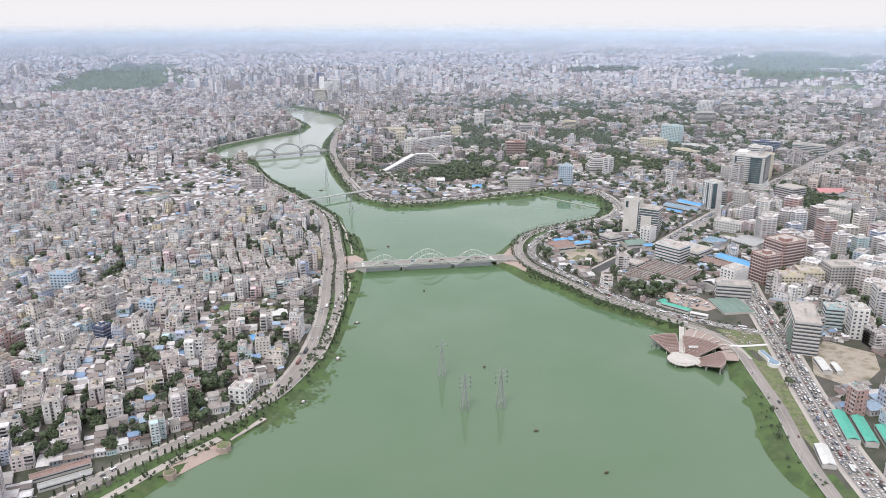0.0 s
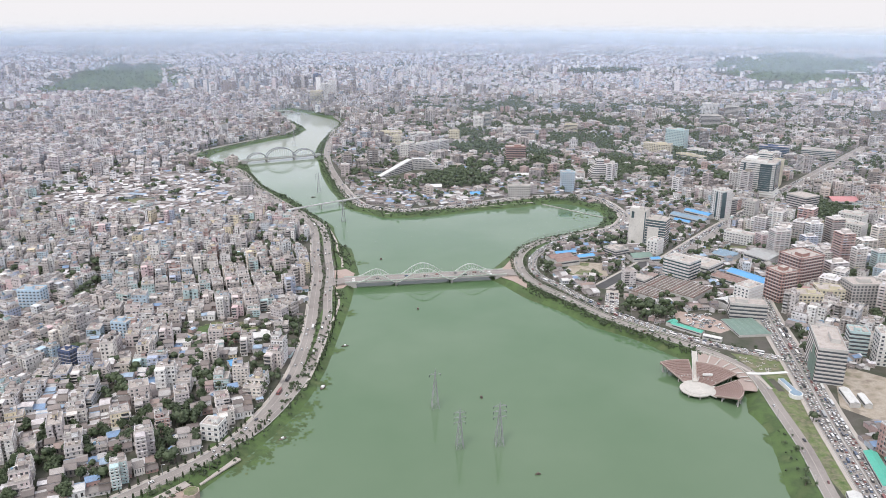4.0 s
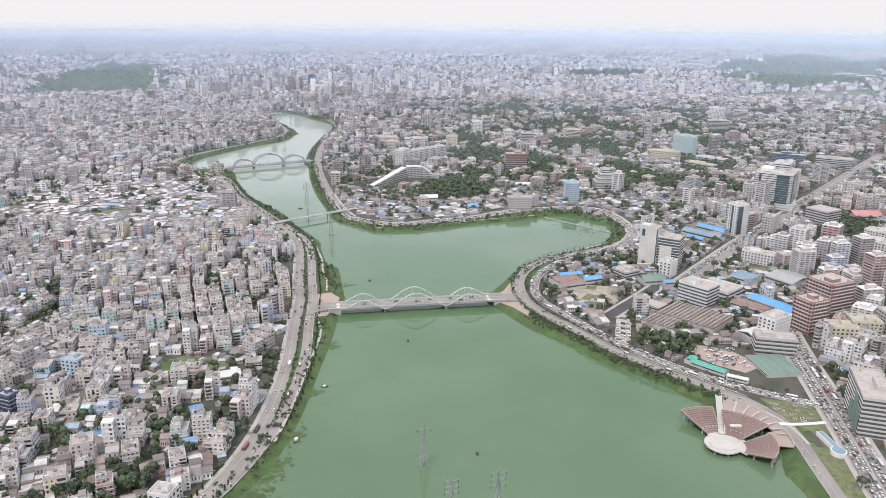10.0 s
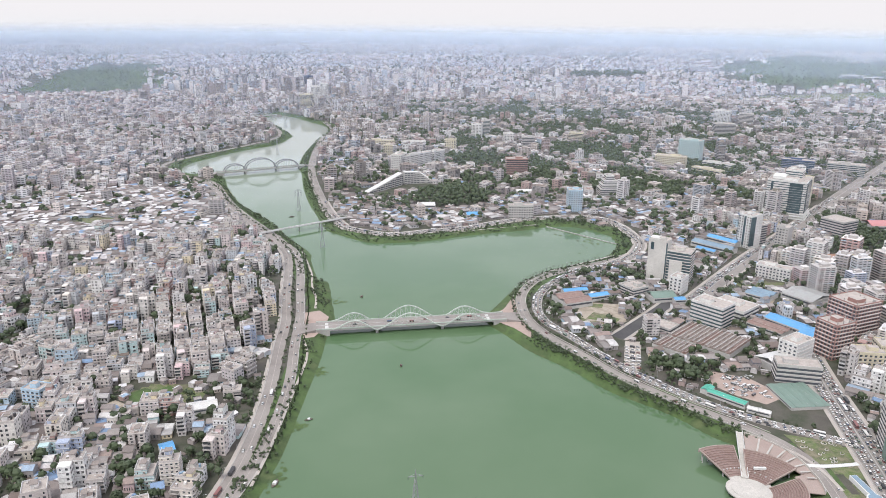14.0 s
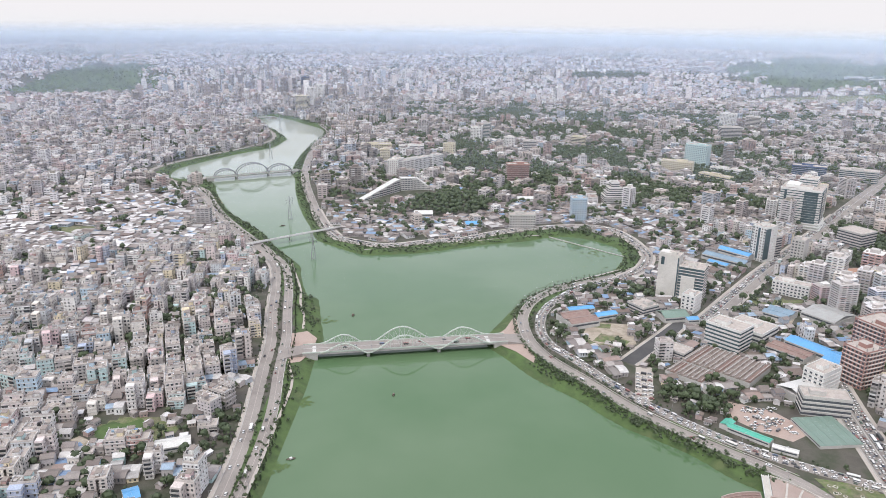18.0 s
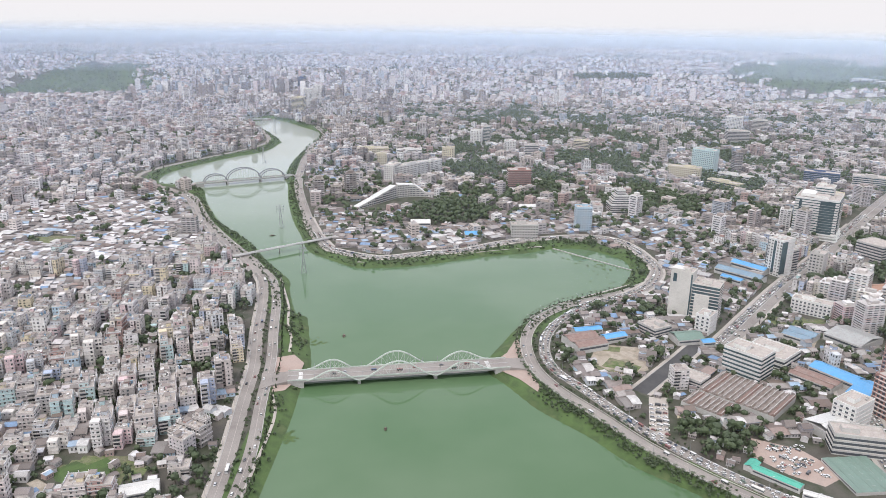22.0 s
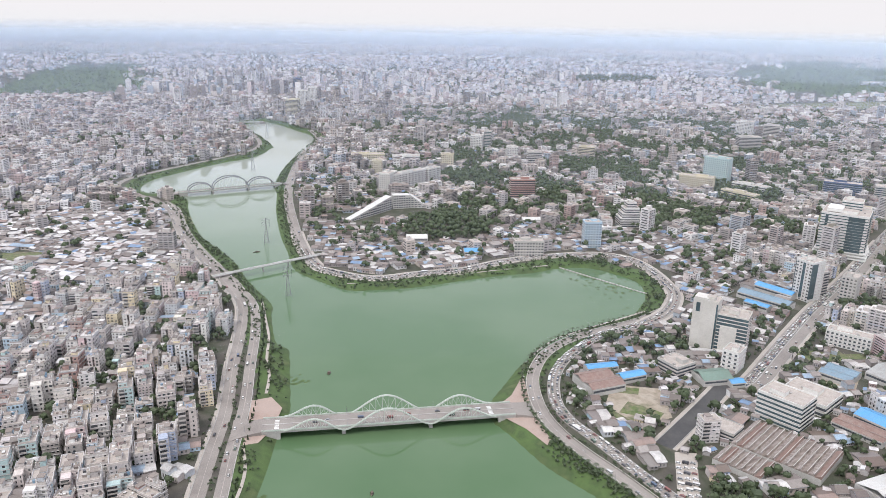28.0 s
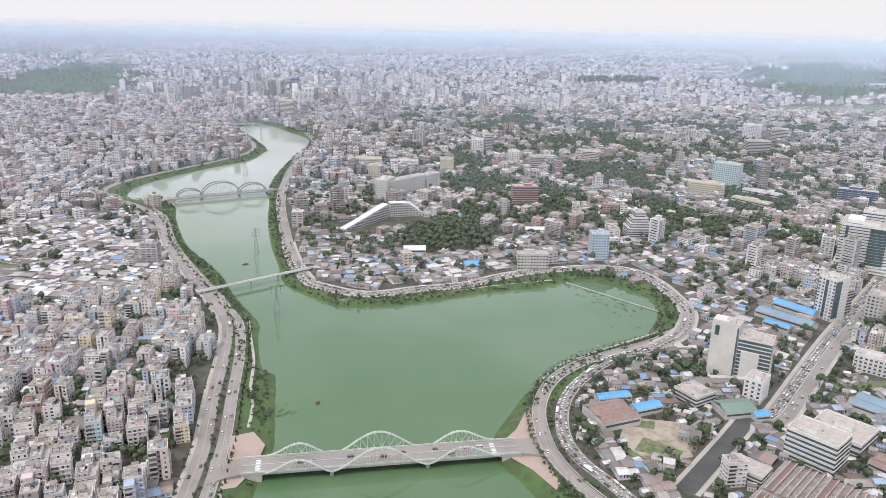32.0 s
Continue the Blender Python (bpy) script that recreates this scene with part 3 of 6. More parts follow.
FULL, PLAIN, BAKED = [], [], []
for i in range(44):
    w, d, fl = rng.uniform(8.8, 12.8), rng.uniform(9.5, 14.0), rng.choice([2, 3, 3, 4, 4, 4, 5, 5, 5, 6, 6, 7])
    body, pieces = apartment(w, d, fl, i)
    extras = []
    for nm, g_, use in pieces:
        me = g_.mesh(nm, [APT[k_] for k_ in use] if nm != "balcony" else [M_SLAB, M_SLAB, M_SLAB])
        extras.append((nm, me))
    FULL.append((w, d, fl, [body.mesh("apartment_building", [M_WALL, M_WINDOW, M_SLAB])], extras))
    PLAIN.append(merged([body] + [g_ for _, g_, _ in pieces], [(0, 1, 2)] + [(2, 2, 2) if nm == "balcony" else use for nm, _, use in pieces]))
    b = Geo()
    hh = fl * 2.6 + 0.4
    b.box(-w / 2, w / 2, -d / 2, d / 2, 0, hh + 0.8, 0, top=2, bottom=False)
    for f in range(fl):
        z0, z1, e = f * 2.6 + 1.0, f * 2.6 + 1.95, 0.05
        for k_ in (-0.27, 0.23):
            b.quad((w * (k_ - 0.16), -d / 2 - e, z0), (w * (k_ + 0.16), -d / 2 - e, z0), (w * (k_ + 0.16), -d / 2 - e, z1), (w * (k_ - 0.16), -d / 2 - e, z1), 1)
        b.quad((-w / 2 - e, d * 0.4, z0), (-w / 2 - e, -d * 0.35, z0), (-w / 2 - e, -d * 0.35, z1), (-w / 2 - e, d * 0.4, z1), 1)
        b.quad((w / 2 + e, -d * 0.4, z0), (w / 2 + e, d * 0.35, z0), (w / 2 + e, d * 0.35, z1), (w / 2 + e, -d * 0.4, z1), 1)
    b.box(-2, 1.5, -2, 2.5, hh, hh + 3, 0, top=2, bottom=False)
    BAKED.append(b.arrays())
SHEDS = []
for i in range(16):
    w, d, h = rng.uniform(6, 12), rng.uniform(4.5, 8), rng.uniform(2.4, 3.8)
    body, roof = Geo(), Geo()
    body.box(-w / 2, w / 2, -d / 2, d / 2, -0.3, h, 0, bottom=False)
    for x in np.arange(-w / 2 + 1.5, w / 2 - 1, 2.6):
        for s in (-1, 1):
            body.quad((x, s * (d / 2 + 0.04), 0.9), (x + 1.1, s * (d / 2 + 0.04), 0.9), (x + 1.1, s * (d / 2 + 0.04), 2.1), (x, s * (d / 2 + 0.04), 2.1), 1)
    roof.gable(-w / 2, w / 2, -d / 2, d / 2, h, h + d * rng.uniform(0.1, 0.2), 0, 0, wall=1)
    SHEDS.append((w, d, body.mesh("tin_shed", [M_WALL, M_WINDOW]), roof.mesh("roof", [M_TIN, M_WALL]), merged((body, roof), ((0, 1), (2, 0)))))
FARBOX = []
for i in range(30):
    w, d, fl = rng.uniform(10, 20), rng.uniform(10, 20), rng.choice([2, 3, 4, 5, 5, 6, 6, 7, 8])
    b = Geo()
    b.box(-w / 2, w / 2, -d / 2, d / 2, 0, fl * 2.65, 0, top=1, bottom=False)
    if i % 2:
        b.box(-w / 5, w / 4, -d / 4, d / 5, fl * 2.65, fl * 2.65 + 4, 0, top=1, bottom=False)
    FARBOX.append(b.arrays())
TALLBOX = []
for i in range(8):
    w, d, fl = rng.uniform(14, 22), rng.uniform(14, 22), rng.choice([12, 14, 16, 18, 20])
    b = Geo()
    b.box(-w / 2, w / 2, -d / 2, d / 2, 0, fl * 2.65, 0, top=1, bottom=False)
    for f in range(0, fl):
        b.box(-w * 0.4, w * 0.4, -d / 2 - 0.1, d / 2 + 0.1, f * 2.65 + 0.9, f * 2.65 + 2.1, 2, bottom=False)
    b.box(-w / 5, w / 4, -d / 4, d / 5, fl * 2.65, fl * 2.65 + 5, 0, top=1, bottom=False)
    TALLBOX.append(b.arrays())

HIGHRISE = []
for i in range(10):
    w, d, fl = rng.uniform(10, 17), rng.uniform(10, 17), rng.choice([8, 9, 10, 11, 12, 14])
    b = Geo()
    b.box(-w / 2, w / 2, -d / 2, d / 2, 0, fl * 2.65, 0, top=2, bottom=False)
    for f in range(fl):
        z0, z1 = f * 2.65 + 0.9, f * 2.65 + 1.9
        for k_ in (-0.3, 0.0, 0.3):
            b.quad((w * (k_ - 0.1), -d / 2 - 0.06, z0), (w * (k_ + 0.1), -d / 2 - 0.06, z0), (w * (k_ + 0.1), -d / 2 - 0.06, z1), (w * (k_ - 0.1), -d / 2 - 0.06, z1), 1)
        b.quad((-w / 2 - 0.06, d * 0.36, z0), (-w / 2 - 0.06, -d * 0.36, z0), (-w / 2 - 0.06, -d * 0.36, z1), (-w / 2 - 0.06, d * 0.36, z1), 1)
        b.quad((w / 2 + 0.06, -d * 0.36, z0), (w / 2 + 0.06, d * 0.36, z0), (w / 2 + 0.06, d * 0.36, z1), (w / 2 + 0.06, -d * 0.36, z1), 1)
    for f in range(1, fl):
        b.belt(-w / 2 - 0.3, w / 2 + 0.3, -d / 2 - 0.3, d / 2 + 0.1, f * 2.65 - 0.05, f * 2.65 + 0.3, 0)
        if i % 2:
            b.belt(-w * 0.48, -w * 0.16, -d / 2 - 1.0, -d / 2, f * 2.65 + 0.1, f * 2.65 + 0.95, 0)
    b.box(-w / 5, w / 4, -d / 4, d / 5, fl * 2.65, fl * 2.65 + 3, 2, top=2, bottom=False)
    for s_ in (-0.38, 0.3):
        b.box(w * s_, w * s_ + 1.6, d * s_, d * s_ + 2, fl * 2.65, fl * 2.65 + 1.8, 2, bottom=False)
    HIGHRISE.append(b.arrays())

# ---- trees ----


def tree_geo(radius, height, leaves, seed, limbs=True, tier=6):
    r = random.Random(seed)
    trunk, crown = Geo(), Geo()
    trunk.prism(0, 0, 0.35, -0.4, height * 0.5, 6 if limbs else 4, 0, r1=0.2)
    lobes = []
    for i in range(6):
        a = i * 1.05 + r.uniform(-0.4, 0.4)
        rr = radius * r.uniform(0.3, 0.55)
        tip = (rr * math.cos(a), rr * math.sin(a), height * r.uniform(0.5, 0.75))
        start = (0, 0, height * r.uniform(0.25, 0.45))
        if limbs:
            trunk.beam(start, tip, 0.2, mat=0)
        lobes.append((tip, radius * r.uniform(0.4, 0.6)))
    lobes.append(((0, 0, height * 0.8), radius * 0.55))
    for (cx, cy, cz), lr in (lobes if limbs else lobes[-1:]):
        k_ = 0.62 if limbs else 1.0
        crown.prism(cx, cy, lr * k_, cz - lr * 0.45, cz + lr * 0.15, tier, 0, r1=lr * k_ * 0.95)
        crown.prism(cx, cy, lr * k_ * 0.95, cz + lr * 0.15, cz + lr * 0.6, tier, 0, r1=lr * k_ * 0.45)
    for i in range(leaves):
        (cx, cy, cz), lr = r.choice(lobes)
        v = Vector((r.gauss(0, 1), r.gauss(0, 1), r.gauss(0, 0.8))).normalized() * lr * r.uniform(0.55, 1.08)
        c = Vector((cx, cy, cz)) + v
        nrm = (v.normalized() + Vector((r.gauss(0, 0.5), r.gauss(0, 0.5), r.gauss(0.3, 0.5)))).normalized()
        s = nrm.orthogonal().normalized()
        s.rotate(Matrix.Rotation(r.uniform(0, 6.28), 3, nrm))
        u = nrm.cross(s)
        sz = radius * (r.uniform(0.09, 0.18) if leaves > 100 else r.uniform(0.14, 0.28))
        crown.quad(*(tuple(c + s * (i_ * sz) + u * (j_ * sz * 0.8) + nrm * (k_ * sz * 0.3)) for i_, j_, k_ in ((-1, -0.6, 0), (0.7, -1, 0.5), (1, 0.8, -0.4), (-0.5, 1, 0.4))))
    return trunk, crown


TREES = []
for i in range(9):
    trunk, crown = tree_geo(rng.uniform(3.0, 4.8), rng.uniform(7, 12), 240, i)
    TREES.append((trunk.mesh("tree", [M_BARK]), crown.mesh("crown", [M_LEAF])))
SMALLTREES = [merged(tree_geo(rng.uniform(3.2, 5), rng.uniform(6, 10), 20, 50 + i, False, 5), ((0,), (1,))) for i in range(8)]
FARTREES = [merged(tree_geo(rng.uniform(3.6, 5), rng.uniform(6, 9), 6, 150 + i, False, 4)[1:], ((1,),)) for i in range(6)]  # crowns alone: their trunks stand hidden
BUSHES = []
for i in range(6):
    _, crown = tree_geo(rng.uniform(1.4, 2.2), rng.uniform(2.0, 3.4), 18, 90 + i, False, 4)
    BUSHES.append(crown.arrays())

KEEP = []  # clear rectangles (x, y, half width, half depth, angle in degrees) for single buildings and yards

# ---- the near arch bridge ----


def thing(name, x, y, z, angle=0.0, label="", category="", group=""):
    e = new(name)
    e.matrix_world = pose(x, y, z, 0, 0, angle)
    return tagged(e, label, category, group)


def arch_bridge(x, y, angle, spans, heights, width, deck_z, round_arch=False, far_off=False):
    total = sum(spans)
    top = thing("arch_bridge", x, y, 0, angle, "pale green steel arch road bridge over the lake" if not far_off else "pale steel bridge with three round arches", "bridge", "lake bridges")
    g = Geo()
    g.box(-14, total + 14, -width / 2, width / 2, deck_z - 1.5, deck_z, 0, top=1)
    g.box(-14, total + 14, -width / 2 + 2.2, width / 2 - 2.2, deck_z - 2.2, deck_z - 1.5, 0)
    part("deck", g, [M_CONCRETE, M_ASPHALT], top, "concrete deck with grey road surface")
    for s in (-1, 1):
        g = Geo()
        g.box(-14, total + 14, s * width / 2 - 0.2, s * width / 2 + 0.2, deck_z, deck_z + 0.9)
        part("parapet", g, [M_BRIDGE], top)
        g = Geo()
        g.box(-14, total + 14, s * (width / 2 - 1.9) - 0.15, s * (width / 2 - 1.9) + 0.15, deck_z, deck_z + 0.25)
        part("kerb", g, [M_CONCRETE], top)
    g = Geo()
    g.box(-14, total + 14, -0.35, 0.35, deck_z, deck_z + 0.35)
    part("median_strip", g, [M_CONCRETE], top)
    if not far_off:
        for s in (-6, total - 4):
            g = Geo()
            for k_ in range(7):
                yy = -width / 2 + 2.6 + k_ * (width - 5.2) / 7
                g.box(s, s + 3.0, yy, yy + 1.1, deck_z, deck_z + 0.03)
            part("crossing_stripes", g, [M_WHITE], top)
    at = 0.0
    for k, (L_, hh) in enumerate(zip(spans, heights)):
        for side in (-1, 1):
            yy = side * (width / 2 + (0.55 if not far_off else -0.3))
            n_ = 26
            pts = []
            for i in range(n_ + 1):
                u = i / n_
                s = at + L_ * u
                # the ribs dip below the deck's edge at the piers
                low = 0.6 if round_arch else -2.4 * ((1 - u) * (k > 0) + u * (k < len(spans) - 1)) + 0.3
                z = deck_z + low + (hh * math.sqrt(max(0, 1 - (2 * u - 1) ** 2)) if round_arch else (hh + 0.6 - low) * math.sin(math.pi * u) ** 1.75)
                pts.append((s, yy, z))
            g = Geo()
            for p, q in zip(pts[:-1], pts[1:]):
                if far_off:
                    g.beam(p, q, 1.5, 1.5)
                else:
                    for off_ in (-0.55, 0.55):
                        g.beam((p[0], p[1] + off_, p[2]), (q[0], q[1] + off_, q[2]), 0.5, 0.62)
            if not far_off:
                for p in pts[1:-1:2]:
                    g.beam((p[0], p[1] - 0.4, p[2]), (p[0], p[1] + 0.4, p[2]), 0.25, 0.3)
            rib = part("arch_rib", g, [M_STEEL if far_off else M_BRIDGE], top, "curved grey steel rib" if far_off else "curved pale green twin steel rib")
            lo, hi = (0.22, 0.78) if not round_arch else (0.08, 0.92)
            idx = [i for i in range(n_ + 1) if lo <= i / n_ <= hi][::2]
            for i in idx:
                g = Geo()
                g.beam((pts[i][0], yy, deck_z), pts[i], 0.2 if far_off else 0.26)
                part("hanger", g, [M_BRIDGE], rib)
            if not round_arch:
                for k_, (i, j) in enumerate(zip(idx[:-1], idx[1:])):
                    g = Geo()
                    if k_ < (len(idx) - 1) / 2:
                        g.beam((pts[j][0], yy, deck_z + 0.3), pts[i], 0.24)
                    else:
                        g.beam((pts[i][0], yy, deck_z + 0.3), pts[j], 0.24)
                    part("cross_brace", g, [M_BRIDGE], rib)
        at += L_
    if not far_off:
        for k_ in range(int(total / 12)):
            for s in (-1, 1):
                g = Geo()
                g.prism(6 + k_ * 12, s * (width / 2 - 1.0), 0.09, deck_z, deck_z + 5.5, 5)
                part("lamp_post", g, [M_STEEL], top)
    at = 0.0
    for L_ in [0] + list(spans):
        at += L_
        if 1 < at < total - 1:
            g = Geo()
            g.box(at - 1.2, at + 1.2, -width * 0.42, width * 0.42, -3, deck_z - 2.2, 0)
            g.box(at - 1.6, at + 1.6, -width / 2 - 0.3, width / 2 + 0.3, deck_z - 2.4, deck_z - 1.5, 0)
            part("pier", g, [M_CONCRETE], top)
    ramp_l, ramp_r = (-34, total + 34) if not far_off else (-26, total + 26)
    for s0, s1 in ((-14, ramp_l), (total + 14, ramp_r)):
        g = Geo()
        n_ = 5
        for i in range(n_):
            a_, b_ = s0 + (s1 - s0) * i / n_, s0 + (s1 - s0) * (i + 1) / n_
            za, zb = deck_z - (deck_z - LAND - 0.16) * i / n_, deck_z - (deck_z - LAND - 0.16) * (i + 1) / n_
            wa, wb = width / 2 + 5 * (i / n_) ** 2, width / 2 + 5 * ((i + 1) / n_) ** 2
            g.quad((a_, -wa, za), (b_, -wb, zb), (b_, wb, zb), (a_, wa, za))
            for q in (-1, 1):
                g.quad((a_, q * wa, za), (b_, q * wb, zb), (b_, q * wb, LAND - 3), (a_, q * wa, LAND - 3))
        part("approach_ramp", g, [M_ASPHALT], top, "grey road ramp up to the deck")
    for s in (-14, total + 2):
        g = Geo()
        g.box(s, s + 12, -width / 2 + 0.3, width / 2 - 0.3, -2, deck_z - 1.5, 0)
        part("abutment", g, [M_CONCRETE], top)
    return top


arch_bridge(-90.4, 777.7, 9.7, (39.5, 59, 45), (6.6, 11.0, 7.4), 17.0, 6.6)
arch_bridge(-379, 1443, 28.5, (36, 55, 40), (11, 18, 12), 12.0, 6.0, round_arch=True, far_off=True)
arch_bridge(-520, 2190, 25, (26, 26), (8, 8), 10.0, 6.0, round_arch=True, far_off=True)

# footbridge
fb = thing("footbridge", -222, 1066, 0, math.degrees(math.atan2(82, 100)), "slim pale footbridge crossing the narrow water", "footbridge")
g = Geo()
g.box(-4, 131, -1.9, 1.9, 6.0, 6.5)
part("deck", g, [M_CONCRETE], fb)
for s in (-1, 1):
    g = Geo()
    g.box(-4, 131, s * 1.9 - 0.1, s * 1.9 + 0.1, 6.5, 7.6)
    part("railing", g, [M_WHITE], fb)
for s in (22, 52, 82, 112):
    g = Geo()
    g.prism(s, 0, 0.7, -3, 6.0, 8)
    part("pier", g, [M_CONCRETE], fb)

# ---- pylons standing in the water ----


def pylon(x, y, height, arms):
    top = thing("power_pylon", x, y, -1.0, 12, "grey lattice steel power pylon standing in the lake", "pylon", "lattice pylons in the lake")
    b = height * 0.085
    corners = [(-1, -1), (1, -1), (1, 1), (-1, 1)]

    def at(c, k_):
        wd = b * (1 - 0.86 * min(1, k_ * 1.25))
        return (c[0] * wd, c[1] * wd, height * k_)
    for c in corners:
        g = Geo()
        g.beam(at(c, 0), at(c, 0.8), 0.28)
        g.beam(at(c, 0.8), (0, 0, height), 0.24)
        part("leg", g, [M_STEEL], top)
    levels = [0, 0.14, 0.27, 0.39, 0.5, 0.6, 0.7, 0.8]
    for a, c_ in zip(levels[:-1], levels[1:]):
        g = Geo()
        for i in range(4):
            p, q = corners[i], corners[(i + 1) % 4]
            g.beam(at(p, a), at(q, c_), 0.16)
            g.beam(at(q, a), at(p, c_), 0.16)
        part("lattice", g, [M_STEEL], top)
    for k_ in arms:
        arm = Geo()
        wd = height * 0.13
        arm.beam((-wd, 0, height * k_), (wd, 0, height * k_), 0.25)
        arm.beam((-wd, 0, height * k_), (0, 0, height * (k_ + 0.05)), 0.16)
        arm.beam((wd, 0, height * k_), (0, 0, height * (k_ + 0.05)), 0.16)
        arm = part("cross_arm", arm, [M_STEEL], top)
        for s in (-1, 1):
            g = Geo()
            g.prism(s * wd, 0, 0.18, height * k_ - 1.8, height * k_, 6)
            part("insulator", g, [M_WINDOW], arm)


for x, y, hh, arms in ((-5, 525, 32, (0.86,)), (12, 473, 30, (0.66, 0.78, 0.9)), (38, 477, 33, (0.66, 0.78, 0.9)), (-203, 1205, 34, (0.7, 0.8, 0.9)), (-140, 1030, 32, (0.7, 0.8, 0.9)), (-330, 1640, 40, (0.7, 0.8, 0.9)), (-390, 2000, 40, (0.7, 0.85))):
    pylon(x, y, hh, arms)

# ---- amphitheatre over the water ----
M_SEAT = surface("brown_seat_tiles", [(0.21, 0.135, 0.115), (0.27, 0.185, 0.16)], fine=0.5, vary=0.35, dirt=(0.34, 0.28, 0.255))
M_PINK = surface("pink_paving", [(0.36, 0.275, 0.24), (0.43, 0.345, 0.305)], fine=0.5, vary=0.3)
AX, AY = 192.0, 549.0
amphi = thing("amphitheatre", AX, AY, 0, 0, "open lakeside amphitheatre with brown stepped seating on columns", "amphitheatre")


def sector(name, parent, r0, r1, a0, a1, z0, z1, mat, label="", grow=0.0):
    """A ring sector; its outer edge may widen along the way."""
    n_ = max(3, int((a1 - a0) / 5))
    g = Geo()
    for i in range(n_):
        t0, t1 = (math.radians(a0 + (a1 - a0) * (i + k_) / n_) for k_ in (0, 1))
        ra, rb = r1 + grow * i / n_, r1 + grow * (i + 1) / n_
        p = [(r * math.cos(t), r * math.sin(t)) for r, t in ((r0, t0), (ra, t0), (rb, t1), (r0, t1))]
        g.quad(*((*q, z1) for q in p))
        g.quad(*((*q, z0) for q in p[::-1]))
        g.quad((*p[1], z0), (*p[2], z0), (*p[2], z1), (*p[1], z1))
        g.quad((*p[3], z0), (*p[0], z0), (*p[0], z1), (*p[3], z1))
        if i == 0:
            g.quad((*p[0], z0), (*p[1], z0), (*p[1], z1), (*p[0], z1))
        if i == n_ - 1:
            g.quad((*p[2], z0), (*p[3], z0), (*p[3], z1), (*p[2], z1))
    return part(name, g, [mat], parent, label)


M_STAGE = surface("pale_stage_concrete", [(0.50, 0.48, 0.44), (0.60, 0.57, 0.52)], fine=0.35, vary=0.5, dirt=(0.36, 0.34, 0.31))
for a0, a1, r0, r1 in ((84, 119, 15, 40), (25, 76, 12.5, 37), (-48, 10, 12.5, 31)):
    n_ = 13
    for i in range(n_):
        ra, rb = r0 + (r1 - r0) * i / n_, r0 + (r1 - r0) * (i + 1) / n_
        tier = sector("seat_tier", amphi, ra, rb - 0.05, a0, a1, 2.6 + i * 0.4 - 0.5, 3.1 + i * 0.4, M_SEAT)
        sector("nosing", tier, ra, ra + 0.14, a0, a1, 3.1 + i * 0.4, 3.15 + i * 0.4, M_PINK)
    sector("rear_wall", amphi, r1, r1 + 0.6, a0, a1, 6.0, 8.4, M_PINK)
    for a_ in (a0, a1):
        t = math.radians(a_)
        g = Geo()
        g.beam((r0 * math.cos(t), r0 * math.sin(t), 3.0), (r1 * math.cos(t), r1 * math.sin(t), 8.0), 0.5, 0.9)
        part("side_wall", g, [M_PINK], amphi)
    for k_ in range(5):
        t = math.radians(a0 + (a1 - a0) * (k_ + 0.5) / 5)
        for rr in (r0 + 6, r1 - 1):
            g = Geo()
            g.prism(rr * math.cos(t), rr * math.sin(t), 0.55, -3, 3.5 + (rr - r0) * 0.16, 8)
            part("column", g, [M_CONCRETE], amphi)
            foot = (rr * 0.93 * math.cos(t + 0.06), rr * 0.93 * math.sin(t + 0.06), -2.0)
            g = Geo()
            g.beam(foot, (rr * math.cos(t), rr * math.sin(t), 3.2 + (rr - r0) * 0.16), 0.4)
            part("raking_strut", g, [M_CONCRETE], amphi)
g = Geo()
g.prism(-1.5, 1.0, 11.8, 2.2, 3.0, 36)
part("stage", g, [M_STAGE], amphi, "round pale stage slab over the water")
g = Geo()
g.prism(-1.5, 1.0, 8.6, 3.0, 3.25, 36)
part("stage_dais", g, [M_STAGE], amphi)
sector("gangway", amphi, 9.5, 15.2, -52, 122, 2.4, 2.9, M_STAGE, "pale paved gangway round the stage")
for k_ in range(8):
    t = k_ * math.pi / 4
    g = Geo()
    g.prism(-1.5 + 10.4 * math.cos(t), 1.0 + 10.4 * math.sin(t), 0.5, -3, 2.2, 8)
    part("column", g, [M_CONCRETE], amphi)
g = Geo()
g.beam((1.5, 12, 3.4), (15.4, 60, 6.0), 4.2, 0.5)
walkway = part("walkway", g, [M_STAGE], amphi, "pale raised walkway to the stage")
for s in (-2.1, 2.1):
    g = Geo()
    g.beam((1.5 + s, 12, 4.1), (15.4 + s, 60, 6.7), 0.25, 0.9)
    part("parapet", g, [M_WHITE], walkway)
sector("concourse", amphi, 33, 42, -8, 20, 4.6, 5.1, M_PINK, "pink paved concourse with stairs", grow=4)
sector("concourse", amphi, 38.5, 46, 20, 44, 4.8, 5.4, M_PINK, grow=8)
sector("concourse", amphi, 38.5, 54, 44, 73, 5.0, 5.7, M_PINK, grow=8)
for k_ in range(7):
    a_ = 12 + k_ * 8.6
    t, rr = math.radians(a_), 44 + max(0, a_ - 12) * 0.29
    g = Geo()
    g.beam((37.5 * math.cos(t), 37.5 * math.sin(t), 7.2), (rr * math.cos(t), rr * math.sin(t), 5.6), 1.1, 0.3)
    part("stair", g, [M_STAGE], amphi)
